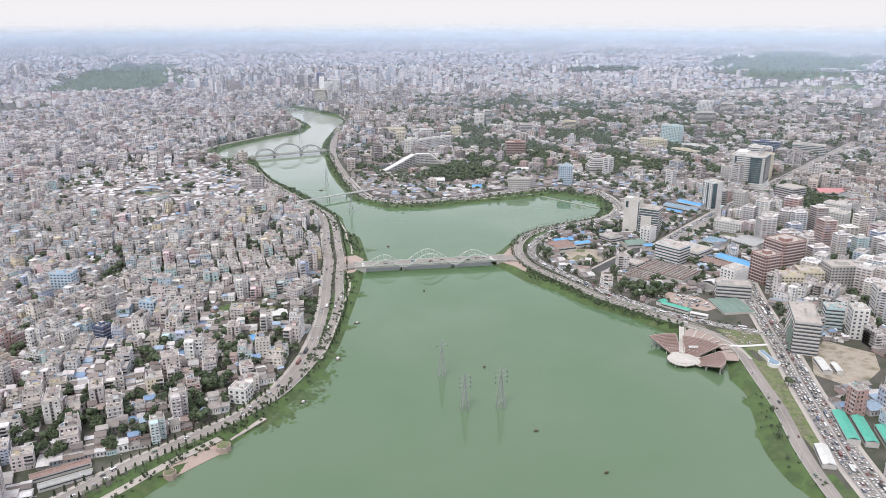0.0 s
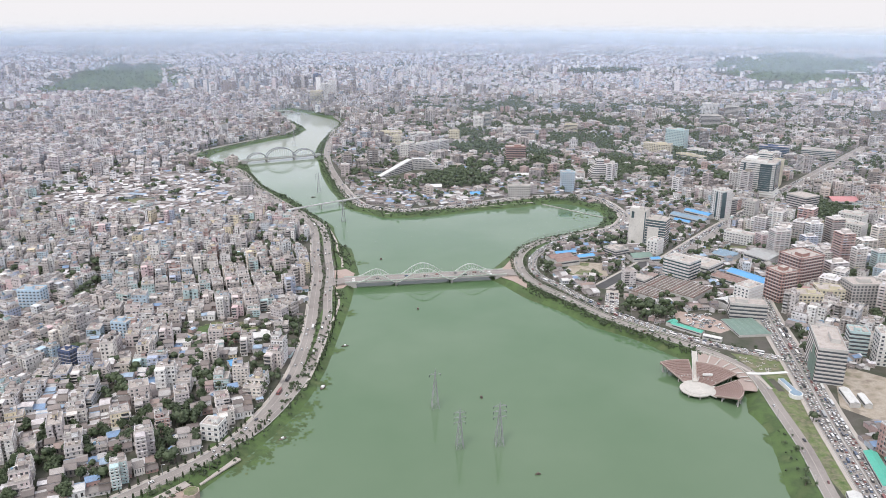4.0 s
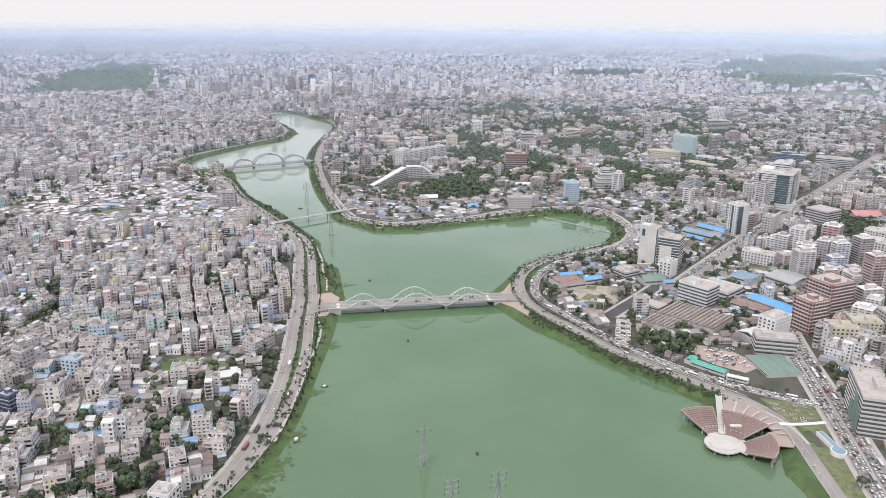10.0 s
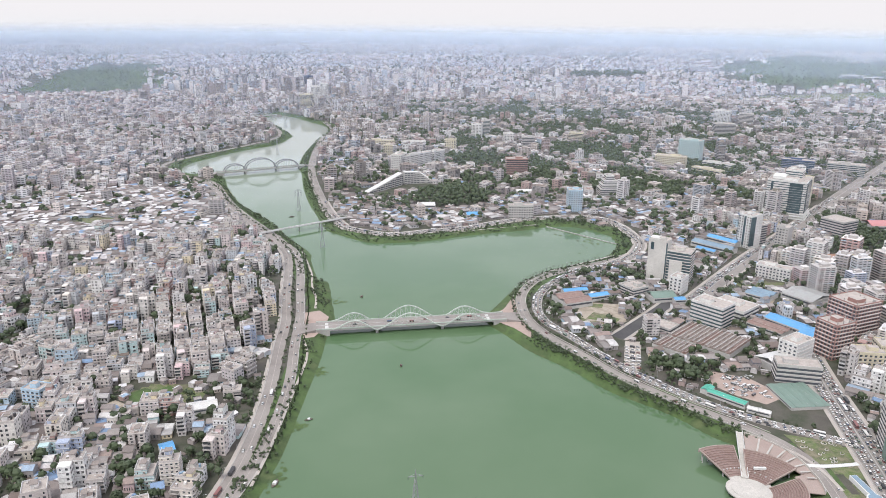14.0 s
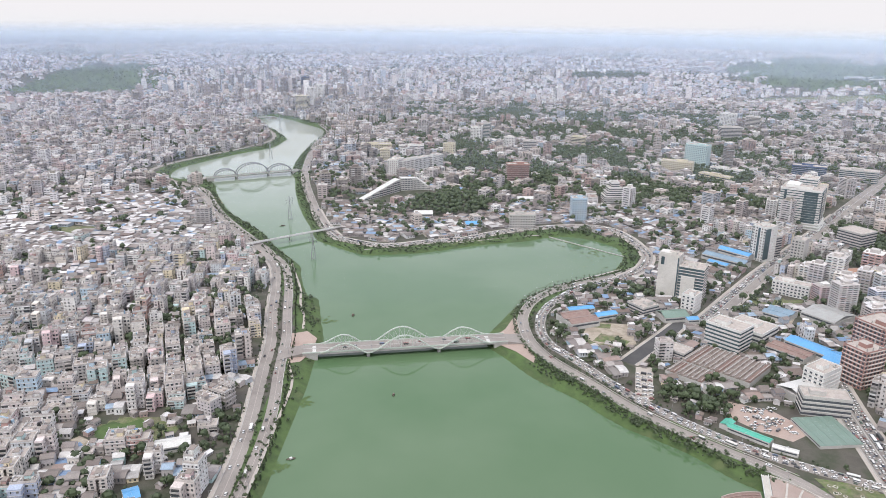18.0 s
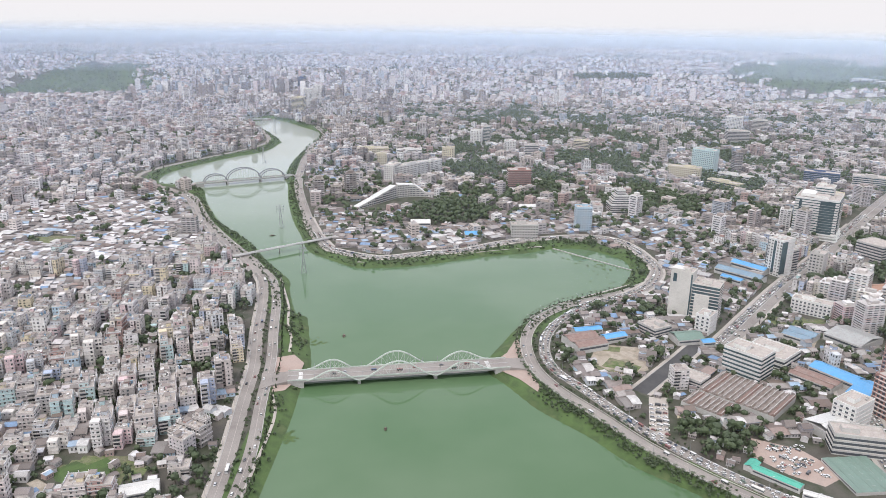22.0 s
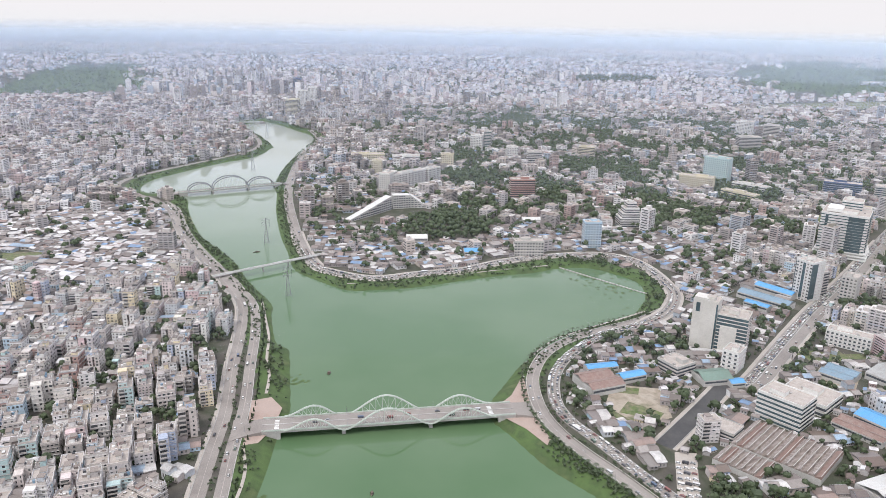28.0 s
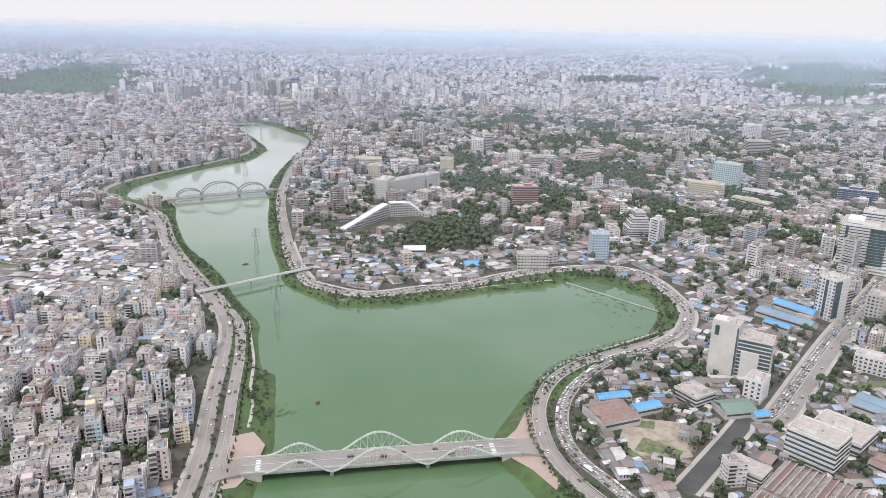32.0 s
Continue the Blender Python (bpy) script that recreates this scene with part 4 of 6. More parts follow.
for a0, a1, rr, gr in ((-8, 20, 42, 4), (20, 44, 46, 8), (44, 73, 54, 8)):
    n_ = 8
    g = Geo()
    for i in range(n_):
        (p0, p1) = [((rr + gr * k_ / n_) * math.cos(math.radians(a0 + (a1 - a0) * k_ / n_)), (rr + gr * k_ / n_) * math.sin(math.radians(a0 + (a1 - a0) * k_ / n_)), 6.0) for k_ in (i, i + 1)]
        g.beam(p0, p1, 0.4, 1.4)
    part("balustrade", g, [M_STAGE], amphi)
g = Geo()
g.box(9, 16.5, 17.6, 19.2, 5.2, 6.6)
part("control_booth", g, [M_WHITE], amphi)
KEEP.append((256, 560, 22, 56, 0))

# ---- single buildings ----


def sheet(name, c, rust=(0.2, 0.13, 0.1), v=0.3):
    return surface(name, [c, tuple(q * 1.18 for q in c)], rough=0.5, fine=0.25, vary=v, dirt=rust)


S_BLUE, S_TEAL, S_RUST = sheet("blue_sheet", (0.10, 0.33, 0.62), (0.30, 0.42, 0.55)), sheet("teal_sheet", (0.07, 0.38, 0.28), (0.25, 0.42, 0.36)), sheet("rusty_sheet", (0.23, 0.145, 0.12), (0.36, 0.31, 0.28), v=0.6)
S_ORANGE, S_RED = sheet("orange_sheet", (0.36, 0.20, 0.13), (0.42, 0.34, 0.28)), sheet("red_sheet", (0.48, 0.20, 0.20), (0.5, 0.4, 0.38))
S_GREY, S_PALE, S_STEELBLUE, S_GREEN = sheet("grey_sheet", (0.36, 0.37, 0.36)), sheet("pale_sheet", (0.62, 0.62, 0.60), (0.42, 0.38, 0.34)), sheet("steel_blue_sheet", (0.20, 0.30, 0.38)), sheet("green_sheet", (0.17, 0.25, 0.21), (0.2, 0.22, 0.18))
C_WHITE, C_CREAM, C_BROWN, C_TEALG, C_NAVY, C_GREYW, C_SKY, C_STONE = (sheet("facade_" + n_, c_, (0.4, 0.38, 0.35), 0.2) for n_, c_ in (("white", (0.72, 0.72, 0.70)), ("cream", (0.62, 0.57, 0.42)),
                                    ("brown", (0.34, 0.19, 0.165)), ("teal", (0.50, 0.66, 0.67)), ("navy", (0.05, 0.09, 0.20)), ("grey", (0.50, 0.49, 0.47)), ("sky", (0.46, 0.62, 0.75)), ("stone", (0.60, 0.58, 0.54))))
M_GLASS = surface("tinted_glass", [(0.05, 0.08, 0.09), (0.10, 0.15, 0.17)], rough=0.1, fine=0.3, vary=0.1, bump=0)


def tower(x, y, w, d, h, ang, wall, label, style="grid", glass=M_WINDOW, band=0.46, blank=(), crown=True, name="office_building", group=""):
    """A storeyed building: body, one ring of windows a floor, roof, plant room, tanks."""
    top = thing(name, x, y, LAND + float(rim(x, y)), ang, label, "building", group)
    KEEP.append((x, y, w / 2, d / 2, ang))
    floors = max(1, round(h / 3.2))
    fh = h / floors
    g = Geo()
    g.box(-w / 2, w / 2, -d / 2, d / 2, -0.5, h, 0, bottom=False)
    part("wall", g, [wall], top)
    each = style == "grid" and y < 930
    panes = {}
    for f in range(floors):
        z0, z1 = f * fh + 0.8, f * fh + 0.8 + fh * band
        g = Geo()
        if style == "bands":
            k_ = 0.06
            g.box(-w / 2 - k_, w / 2 + k_, -d / 2 - k_, d / 2 + k_, z0, z1)
        for side, L_, D_ in (("s", w, d), ("n", w, d), ("w", d, w), ("e", d, w)):
            if side in blank or style == "bands" or (side == "e" and x > 60) or (side == "w" and x < -60):
                continue
            n_ = max(1, int(L_ / 3.3))
            for i in range(n_):
                c_, e = -L_ / 2 + (i + 0.5) * L_ / n_, D_ / 2 + 0.06
                s = -1 if side in "sw" else 1
                spot = (c_, s * e, z0) if side in "sn" else (s * e, c_, z0)
                turn_ = {"s": 0, "e": 90, "n": 180, "w": 270}[side]
                if each and side != "n":
                    if not panes:
                        q = Geo()
                        q.box(-0.95, 0.95, -0.05, 0.1, 0, z1 - z0)
                        panes["pane"] = q.mesh("window", [glass])
                    p_ = part("window", panes["pane"], None, top)
                    p_.matrix_local = pose(*spot, 0, 0, turn_)
                else:
                    t_ = math.radians(turn_)
                    ux, uy = math.cos(t_) * 0.95, math.sin(t_) * 0.95
                    g.quad((spot[0] - ux, spot[1] - uy, z0), (spot[0] + ux, spot[1] + uy, z0), (spot[0] + ux, spot[1] + uy, z1), (spot[0] - ux, spot[1] - uy, z1))
        if g.q:
            tagged(part("glazing_band" if style == "bands" else "glazing", g, [glass], top), kind="stuff" if style == "grid" else "")
        if f and not blank:
            g = Geo()
            g.box(-w / 2 - 0.35, w / 2 + 0.35, -d / 2 - 0.35, d / 2 + 0.35, f * fh + 0.05, f * fh + 0.35)
            part("floor_slab", g, [M_SLAB], top)
    g = Geo()
    g.box(-w / 2 - 0.2, w / 2 + 0.2, -d / 2 - 0.2, d / 2 + 0.2, h, h + 0.3, 1, top=0)
    for x0, x1, y0, y1 in ((-w / 2, w / 2, -d / 2, -d / 2 + 0.3), (-w / 2, w / 2, d / 2 - 0.3, d / 2), (-w / 2, -w / 2 + 0.3, -d / 2 + 0.3, d / 2 - 0.3), (w / 2 - 0.3, w / 2, -d / 2 + 0.3, d / 2 - 0.3)):
        g.box(x0, x1, y0, y1, h + 0.3, h + 1.3, 1, bottom=False)
    part("roof", g, [M_ROOF, wall], top)
    if crown:
        r = random.Random(int(x * 7 + y))
        g = Geo()
        cx_, cy_ = r.uniform(-w / 5, w / 5), r.uniform(-d / 5, d / 5)
        g.box(cx_ - w / 6, cx_ + w / 6, cy_ - d / 6, cy_ + d / 6, h + 0.3, h + 3.6, 0, top=1, bottom=False)
        part("plant_room", g, [wall, M_ROOF], top)
        for _ in range(3):
            g = Geo()
            a, b = r.uniform(-w / 2 + 1.5, w / 2 - 1.5), r.uniform(-d / 2 + 1.5, d / 2 - 1.5)
            g.box(a - 0.9, a + 0.9, b - 0.7, b + 0.7, h + 0.3, h + 1.6)
            part("roof_unit", g, [M_CONCRETE], top)
    return top


def shed(x, y, w, d, h, ang, roof_mat, label, wall=None, bays=1, pitch=0.16, name="warehouse"):
    """A hall with one or more pitched sheet roofs, the ridges along its width."""
    top = thing(name, x, y, LAND, ang, label, "warehouse")
    KEEP.append((x, y, w / 2, d / 2, ang))
    g = Geo()
    g.box(-w / 2, w / 2, -d / 2, d / 2, -0.5, h, 0)
    part("wall", g, [wall or C_GREYW], top)
    g = Geo()
    g.box(-w / 2 + 1, w / 2 - 1, -d / 2 - 0.06, d / 2 + 0.06, h * 0.5, h * 0.78)
    part("glazing_band", g, [M_WINDOW], top)
    bd = d / bays
    for k_ in range(bays):
        y0 = -d / 2 + k_ * bd
        n_ = max(2, int(w / 6))
        for i in range(n_):
            x0, x1 = -w / 2 + i * w / n_, -w / 2 + (i + 1) * w / n_
            g = Geo()
            g.gable(x0 + 0.03, x1 - 0.03, y0 + 0.02, y0 + bd - 0.02, h, h + bd * pitch, 0, 0, over=0.0)
            part("roof_sheet", g, [roof_mat], top)
        g = Geo()
        g.box(-w / 2 - 0.1, w / 2 + 0.1, y0 + bd / 2 - 0.3, y0 + bd / 2 + 0.3, h + bd * pitch - 0.05, h + bd * pitch + 0.12)
        part("ridge_cap", g, [roof_mat], top)
    return top


S_SAW = surface("weathered_factory_sheet", [(0.50, 0.46, 0.43), (0.17, 0.13, 0.11), (0.46, 0.42, 0.39), (0.20, 0.16, 0.14), (0.52, 0.49, 0.46)], rough=0.6, big=0.3, fine=0.35, vary=0.5, dirt=(0.26, 0.21, 0.185))
S_OLD = surface("stained_factory_sheet", [(0.14, 0.105, 0.09), (0.27, 0.22, 0.19), (0.44, 0.41, 0.38)], rough=0.6, big=0.18, fine=0.3, vary=0.6, dirt=(0.33, 0.29, 0.26))


def sawtooth(x, y, w, d, h, ang, bays, label):
    top = thing("factory", x, y, LAND, ang, label, "factory")
    KEEP.append((x, y, w / 2, d / 2, ang))
    g = Geo()
    g.box(-w / 2, w / 2, -d / 2, d / 2, -0.5, h, 0)
    part("wall", g, [C_GREYW], top)
    bw = w / bays
    for k_ in range(bays):
        x0 = -w / 2 + k_ * bw
        g = Geo()
        g.quad((x0, -d / 2, h), (x0 + bw * 0.86, -d / 2, h + 1.8), (x0 + bw * 0.86, d / 2, h + 1.8), (x0, d / 2, h))
        g.quad((x0 + bw * 0.86, -d / 2, h + 1.8), (x0 + bw, -d / 2, h), (x0 + bw, d / 2, h), (x0 + bw * 0.86, d / 2, h + 1.8))
        for yy in (-d / 2, d / 2):
            g.quad((x0, yy, h), (x0 + bw, yy, h), (x0 + bw * 0.87, yy, h + 1.8), (x0 + bw * 0.85, yy, h + 1.8))
        part("roof_bay", g, [(S_SAW, S_RUST, S_SAW, S_OLD, S_SAW, S_OLD)[k_ % 6]], top)
        g = Geo()
        g.box(x0 + bw * 0.84, x0 + bw * 0.9, -d / 2, d / 2, h + 1.7, h + 1.95)
        part("gutter", g, [S_PALE], top)


slab_tower = tower(236, 921, 20, 15, 43, -32, C_STONE, "tall pale slab tower with a blank side wall", blank=("s",), group="towers by the avenue")
for x0, x1, z0, z1 in ((-7.5, -4.2, 33, 41), (8.6, 9.9, 2, 42)):
    g = Geo()
    g.box(x0, x1, -7.62, -7.4, z0, z1)
    part("recessed_window", g, [M_GLASS], slab_tower, "tall dark glazed recess")
g = Geo()
g.box(-9.6, 2, -7.2, 4, 43, 45.5, 0, top=0)
part("roof_screen", g, [C_STONE], slab_tower)
glass_block = tower(256, 911, 24, 20, 34, -30, C_STONE, "glass-fronted grey office block beside the slab tower", "bands", M_GLASS, 0.78, group="towers by the avenue")
g = Geo()
g.box(-9, 4, -11.2, -10.3, 0, 25, 0)
part("blank_panel", g, [C_STONE], glass_block, "plain stone-clad panel on the glass front")
tower(246, 879, 13, 17, 17, -40, C_WHITE, "white six-storey corner office block")
tower(199, 873, 21, 20, 8.5, -59, C_GREYW, "stained concrete three-storey block", "bands")
shed(223, 858, 25, 19, 5, 12, S_GREEN, "workshop with grey-green pitched sheet roof")
shed(238, 850, 12, 9, 4, 12, S_BLUE, "small workshop with bright blue roof")
shed(133, 845, 29, 28, 6, 22, S_RUST, "large hall with rusty red sheet roof", bays=2)
shed(160, 856, 22, 10, 5, 22, S_BLUE, "long shed with blue sheet roof")
shed(140, 872, 26, 9, 4, 14, S_BLUE, "narrow shed with faded blue roof")
tower(253, 800, 31, 22, 20, -48, C_WHITE, "white office block with dark glass bands", "bands", M_GLASS)
tower(283, 826, 34, 30, 8, -48, C_WHITE, "low white block with a stained flat roof", "bands")
sawtooth(236, 757, 56, 40, 4.5, -44, 14, "old factory with rusty saw-tooth roofs")
sawtooth(203, 742, 30, 22, 4, -44, 8, "small factory hall with rusty saw-tooth roofs")
tower(205, 782, 20, 16, 5, -44, C_GREYW, "roofless concrete shell beside the side road", "bands", crown=False)
shed(278, 712, 28, 27, 6, 24, S_PALE, "hall with pale curved sheet roof", pitch=0.14)
shed(368, 861, 33, 35, 6, -58, S_GREY, "large low grey-roofed warehouse hall", pitch=0.09)
shed(299, 784, 34, 18, 4.5, -52, S_RUST, "long low rusty-roofed workshop hall", bays=2)
shed(318, 790, 36, 17, 6, -56, S_BLUE, "hall with bright blue sheet roof")
shed(327, 762, 15, 34, 6, -56, S_BLUE, "hall wing with bright blue sheet roof")
tower(294, 722, 16, 24, 19, -55, C_WHITE, "white L-shaped block of flats")
tower(281, 690, 32, 16, 14, -12, C_GREYW, "white office block with window bands", "bands")
tower(362, 925, 35, 14, 13, -38, C_WHITE, "long white five-storey block")
shed(325, 866, 24, 24, 5, -47, S_STEELBLUE, "workshop with steel-blue sheet roof", bays=2)
shed(332, 1026, 52, 16, 6, -48, S_STEELBLUE, "long low blue-grey industrial hall")
shed(352, 1050, 40, 14, 6, -52, S_BLUE, "industrial hall with bright blue roof")
shed(318, 1010, 24, 10, 5, -48, S_BLUE, "low hall with light blue roof")
avenue_tower = tower(378, 1040, 18, 20, 40, -60, C_WHITE, "white tower with dark glazed corners", group="towers by the avenue")
for x0, x1, y0, y1 in ((-9.3, -8.6, -10.3, 10.2), (8.6, 9.4, -10.3, -2), (-1.4, 1.4, -10.35, -9.8)):
    g = Geo()
    g.box(x0, x1, y0, y1, 3, 39)
    part("curtain_wall", g, [M_GLASS], avenue_tower, "dark glazed strip")
tower(392, 1052, 14, 20, 24, -60, C_GREYW, "grey banded block beside the white tower", "bands")
big_office = tower(490, 1194, 50, 44, 52, -33, C_WHITE, "large white office tower with balcony bands", "bands", M_GLASS, 0.34, group="towers by the avenue")
for x0, x1, y0, y1, z0, z1 in ((4, 21, -23.2, -21.9, 9, 50), (24.9, 26.2, -16, 19, 9, 50), (-20, -17, -22.9, -21.9, 4, 50)):
    g = Geo()
    g.box(x0, x1, y0, y1, z0, z1)
    curtain = part("curtain_wall", g, [M_GLASS], big_office, "blue-grey glass curtain wall")
    for k_ in range(12):
        g = Geo()
        g.box(x0 - 0.1, x1 + 0.1, y0 - 0.1, y1, z0 + 3.3 * k_, z0 + 3.3 * k_ + 0.25)
        part("mullion", g, [C_GREYW], curtain)
for k_ in range(3):
    g = Geo()
    g.box(-27 - k_, 27 + k_, -24 - k_, 24 + k_, 1 + 3.4 * (2 - k_), 2.2 + 3.4 * (2 - k_))
    part("podium_slab", g, [C_WHITE], big_office)
g = Geo()
g.box(-20, -4, -16, 10, 53, 57)
part("roof_screen", g, [C_WHITE], big_office)
tower(503, 1208, 22, 22, 62, -33, C_WHITE, "grey office tower core behind the white bands", "bands", M_GLASS, group="towers by the avenue")
tower(540, 1252, 20, 24, 42, -33, C_CREAM, "beige office tower beside the avenue")
tower(638, 1488, 54, 22, 25, -28, C_NAVY, "wide navy blue glass office block", "bands", M_GLASS)
tower(720, 1480, 60, 24, 20, -28, C_GREYW, "grey glass block with flat roof", "bands", M_GLASS)
tower(482, 1605, 42, 20, 40, -40, C_TEALG, "pale teal glazed office tower", "grid", M_GLASS, group="distant single towers")
tower(424, 1533, 54, 18, 22, -28, C_CREAM, "long cream coloured slab block")
tower(471, 1468, 58, 15, 11, -52, C_CREAM, "low long cream office wing", "bands")
tower(512, 1530, 58, 15, 10, -44, C_WHITE, "low long white office wing", "bands")
tower(516, 1097, 32, 30, 20, -60, C_GREYW, "open concrete frame of an unfinished block", "bands", crown=False)
tower(417, 1033, 14, 18, 27, -40, C_GREYW, "narrow grey block with balconies")
tower(-76, 1478, 18, 30, 30, -18, C_WHITE, "white end block of a stepped slab", group="white slab blocks")
tower(-49, 1503, 76, 14, 26, 48, C_WHITE, "long white slab block with balconies", group="white slab blocks")
tower(-10, 1545, 30, 14, 25, 50, C_WHITE, "white slab block with balconies", group="white slab blocks")
tower(16, 1664, 22, 15, 27, -10, C_CREAM, "plain cream coloured apartment tower", group="distant single towers")
tower(77, 1870, 24, 20, 30, -15, C_WHITE, "white tower standing among trees", group="distant single towers")
tower(100, 1880, 14, 18, 38, -15, C_GREYW, "dark grey glass office tower", "bands", M_GLASS, group="distant single towers")
tower(-105, 1603, 18, 16, 25, 3, C_CREAM, "tall plain sand-coloured apartment block", group="distant single towers")
tower(-130, 1690, 60, 20, 20, 10, C_CREAM, "row of sand-coloured flats", group="distant single towers")
tower(-60, 1690, 50, 16, 18, 5, C_WHITE, "pale office block with bands", "bands", group="distant single towers")
tower(130, 1447, 37, 20, 30, 4, C_BROWN, "wide red-brown slab office block", "bands", group="distant single towers")
tower(192, 1204, 20, 16, 31, 3, C_SKY, "pale blue glass apartment tower", "grid", group="distant single towers")
for k_, (w, h) in enumerate(((32, 12), (26, 18), (20, 24), (12, 31))):
    tower(262, 1304 + k_, w, 24 - k_ * 3, h, 4, C_WHITE, "stepped pale terrace tower tier", "bands", crown=k_ == 3, name="terrace_tower")
for x, y, w, d, h, a_, c_ in ((724, 2122, 39, 25, 36, -28, C_WHITE), (766, 2070, 34, 25, 35, -20, C_GREYW), (661, 1932, 47, 25, 28, 0, C_GREYW), (-394, 2315, 33, 25, 48, -9, C_CREAM), (-387, 2425, 28, 25, 60, 10, C_WHITE),
                              (-375, 2502, 26, 25, 62, 11, C_WHITE), (-475, 2792, 29, 25, 62, 10, C_NAVY), (175, 1690, 26, 18, 30, 0, C_GREYW), (140, 1760, 20, 18, 26, 8, C_WHITE), (290, 1790, 30, 18, 24, -20, C_CREAM)):
    tower(x, y, w, d, h, a_, c_, "distant concrete tower over the rooftops", "bands" if c_ is not C_WHITE else "grid", group="distant single towers")
for x, y, w, d, h, a_ in ((1540, 3060, 90, 26, 9, -8), (1590, 3010, 60, 22, 8, -8), (1040, 3320, 70, 40, 18, -12), (990, 3350, 30, 26, 12, -12), (1100, 3290, 30, 26, 12, -12)):
    tower(x, y, w, d, h, a_, C_WHITE, "distant low white hall beside parkland", "bands", group="distant single towers")
for x, y, w, d, h, note in ((331, 736, 22, 20, 30, "brown brick tower with pale floor edges under construction"), (368, 778, 32, 28, 33, "large brown brick tower with pale floor edges")):
    brown = tower(x, y, w, d, h, 24, C_BROWN, note, "grid", group="twin brown towers")
    for f in range(1, round(h / 3.2) + 1):
        z = f * h / round(h / 3.2)
        g = Geo()
        g.box(-w / 2 + 3, w / 2 - 3, -d / 2 - 0.7, -d / 2, z - 0.35, z + 0.25)
        part("balcony", g, [M_SLAB], brown)
        g = Geo()
        g.box(-w / 2 - 0.7, -w / 2, -d / 2 + 3, d / 2 - 3, z - 0.35, z + 0.25)
        part("balcony", g, [M_SLAB], brown)
    for i in range(4):
        for j in range(3):
            g = Geo()
            g.box(-w / 2 + 1 + i * (w - 2.6) / 3, -w / 2 + 1.6 + i * (w - 2.6) / 3, -d / 2 + 1 + j * (d - 2.6) / 2, -d / 2 + 1.6 + j * (d - 2.6) / 2, h + 0.3, h + 3.4)
            part("column", g, [M_CONCRETE], brown)
tower(345, 708, 22, 16, 17, -6, C_CREAM, "pale yellow apartment block")
tower(368, 716, 24, 18, 19, -10, C_CREAM, "cream apartment block with balconies")
tower(505, 941, 32, 18, 22, -51, C_WHITE, "white apartment slab among trees")
tower(530, 985, 30, 18, 22, -51, C_WHITE, "white apartment slab with balconies")
tower(402, 720, 32, 22, 24, 2, C_GREYW, "large pale grey apartment block")
shell = tower(299, 579, 20, 48, 28, -17.5, C_GREYW, "unfinished grey concrete office block with green scaffold cloth", "bands")
for k_, (y0, z0, z1) in enumerate(((-23, 1, 20), (-14, 3, 25), (-5, 1, 15))):
    g = Geo()
    g.box(-10.9, -10.6, y0, y0 + 8.4, z0, z1)
    part("scaffold_cloth", g, [S_GREEN], shell, "dark green scaffold cloth")
tower(342, 614, 15, 14, 20, -15, C_TEALG, "block wrapped in green scaffold cloth", "bands")
tower(400, 640, 16, 18, 30, -15, C_WHITE, "white apartment tower with balconies")
tower(353, 594, 13, 14, 27, -12, C_WHITE, "white ten-storey block beside a building site")
tower(-386, 697, 22, 13, 21, -2, C_SKY, "sky-blue painted apartment block")
tower(-276, 636, 15, 12, 15, -13, C_SKY, "pale blue painted apartment block")
tower(-150, 478, 13, 11, 11, -11, C_WHITE, "white house with teal ground floor")
tower(-298, 585, 12, 10, 12, -20, C_NAVY, "house with a deep blue wall")
shed(267, 441, 38, 8.4, 4, 78, S_TEAL, "long market hall with teal sheet roof")
shed(277, 436, 34, 8.0, 4, 78, S_TEAL, "market hall wing with teal sheet roof")
shed(287, 424, 34, 8.0, 4, 78, S_TEAL, "market hall wing with faded teal roof")
shed(237, 407, 24, 8, 3, 77, S_PALE, "low white-roofed hall beside the lake road")
shed(458, 980, 34, 26, 6, 12, S_ORANGE, "hall with a faded orange sheet roof")
shed(588, 1126, 40, 28, 7, 0, S_RED, "hall with a pale red sheet roof")
shed(216, 655, 29, 7, 3.5, -44, S_TEAL, "low roadside shed with teal roof")
shed(206, 668, 10, 7, 3.5, 46, S_TEAL, "short roadside shed with teal roof")
shed(232, 637, 16, 5, 3.2, -30, S_PALE, "long white roadside canopy roof")
shed(296, 533, 24, 7, 3.5, 82, S_PALE, "white site office block")
shed(304.5, 528, 16, 5, 3.5, 82, S_PALE, "low white roofed site store")
shed(-160, 633, 22, 12, 4, 20, S_PALE, "workshop with pale ridged roof")
shed(-165, 580, 9, 12, 4, 30, S_BLUE, "house with a light blue roof")
shed(48, 1164, 22, 16, 5, 5, S_BLUE, "small hall with vivid blue roof")
shed(-20, 1215, 26, 18, 5, 5, S_PALE, "pale-roofed hall in the old quarter")
shed(141, 1310, 46, 14, 5, 3, S_PALE, "long hall with a white sheet roof")
tower(112, 1166, 34, 14, 17, 2, C_GREYW, "grey slab block behind the promenade")

# the curved white block with sloping roofs


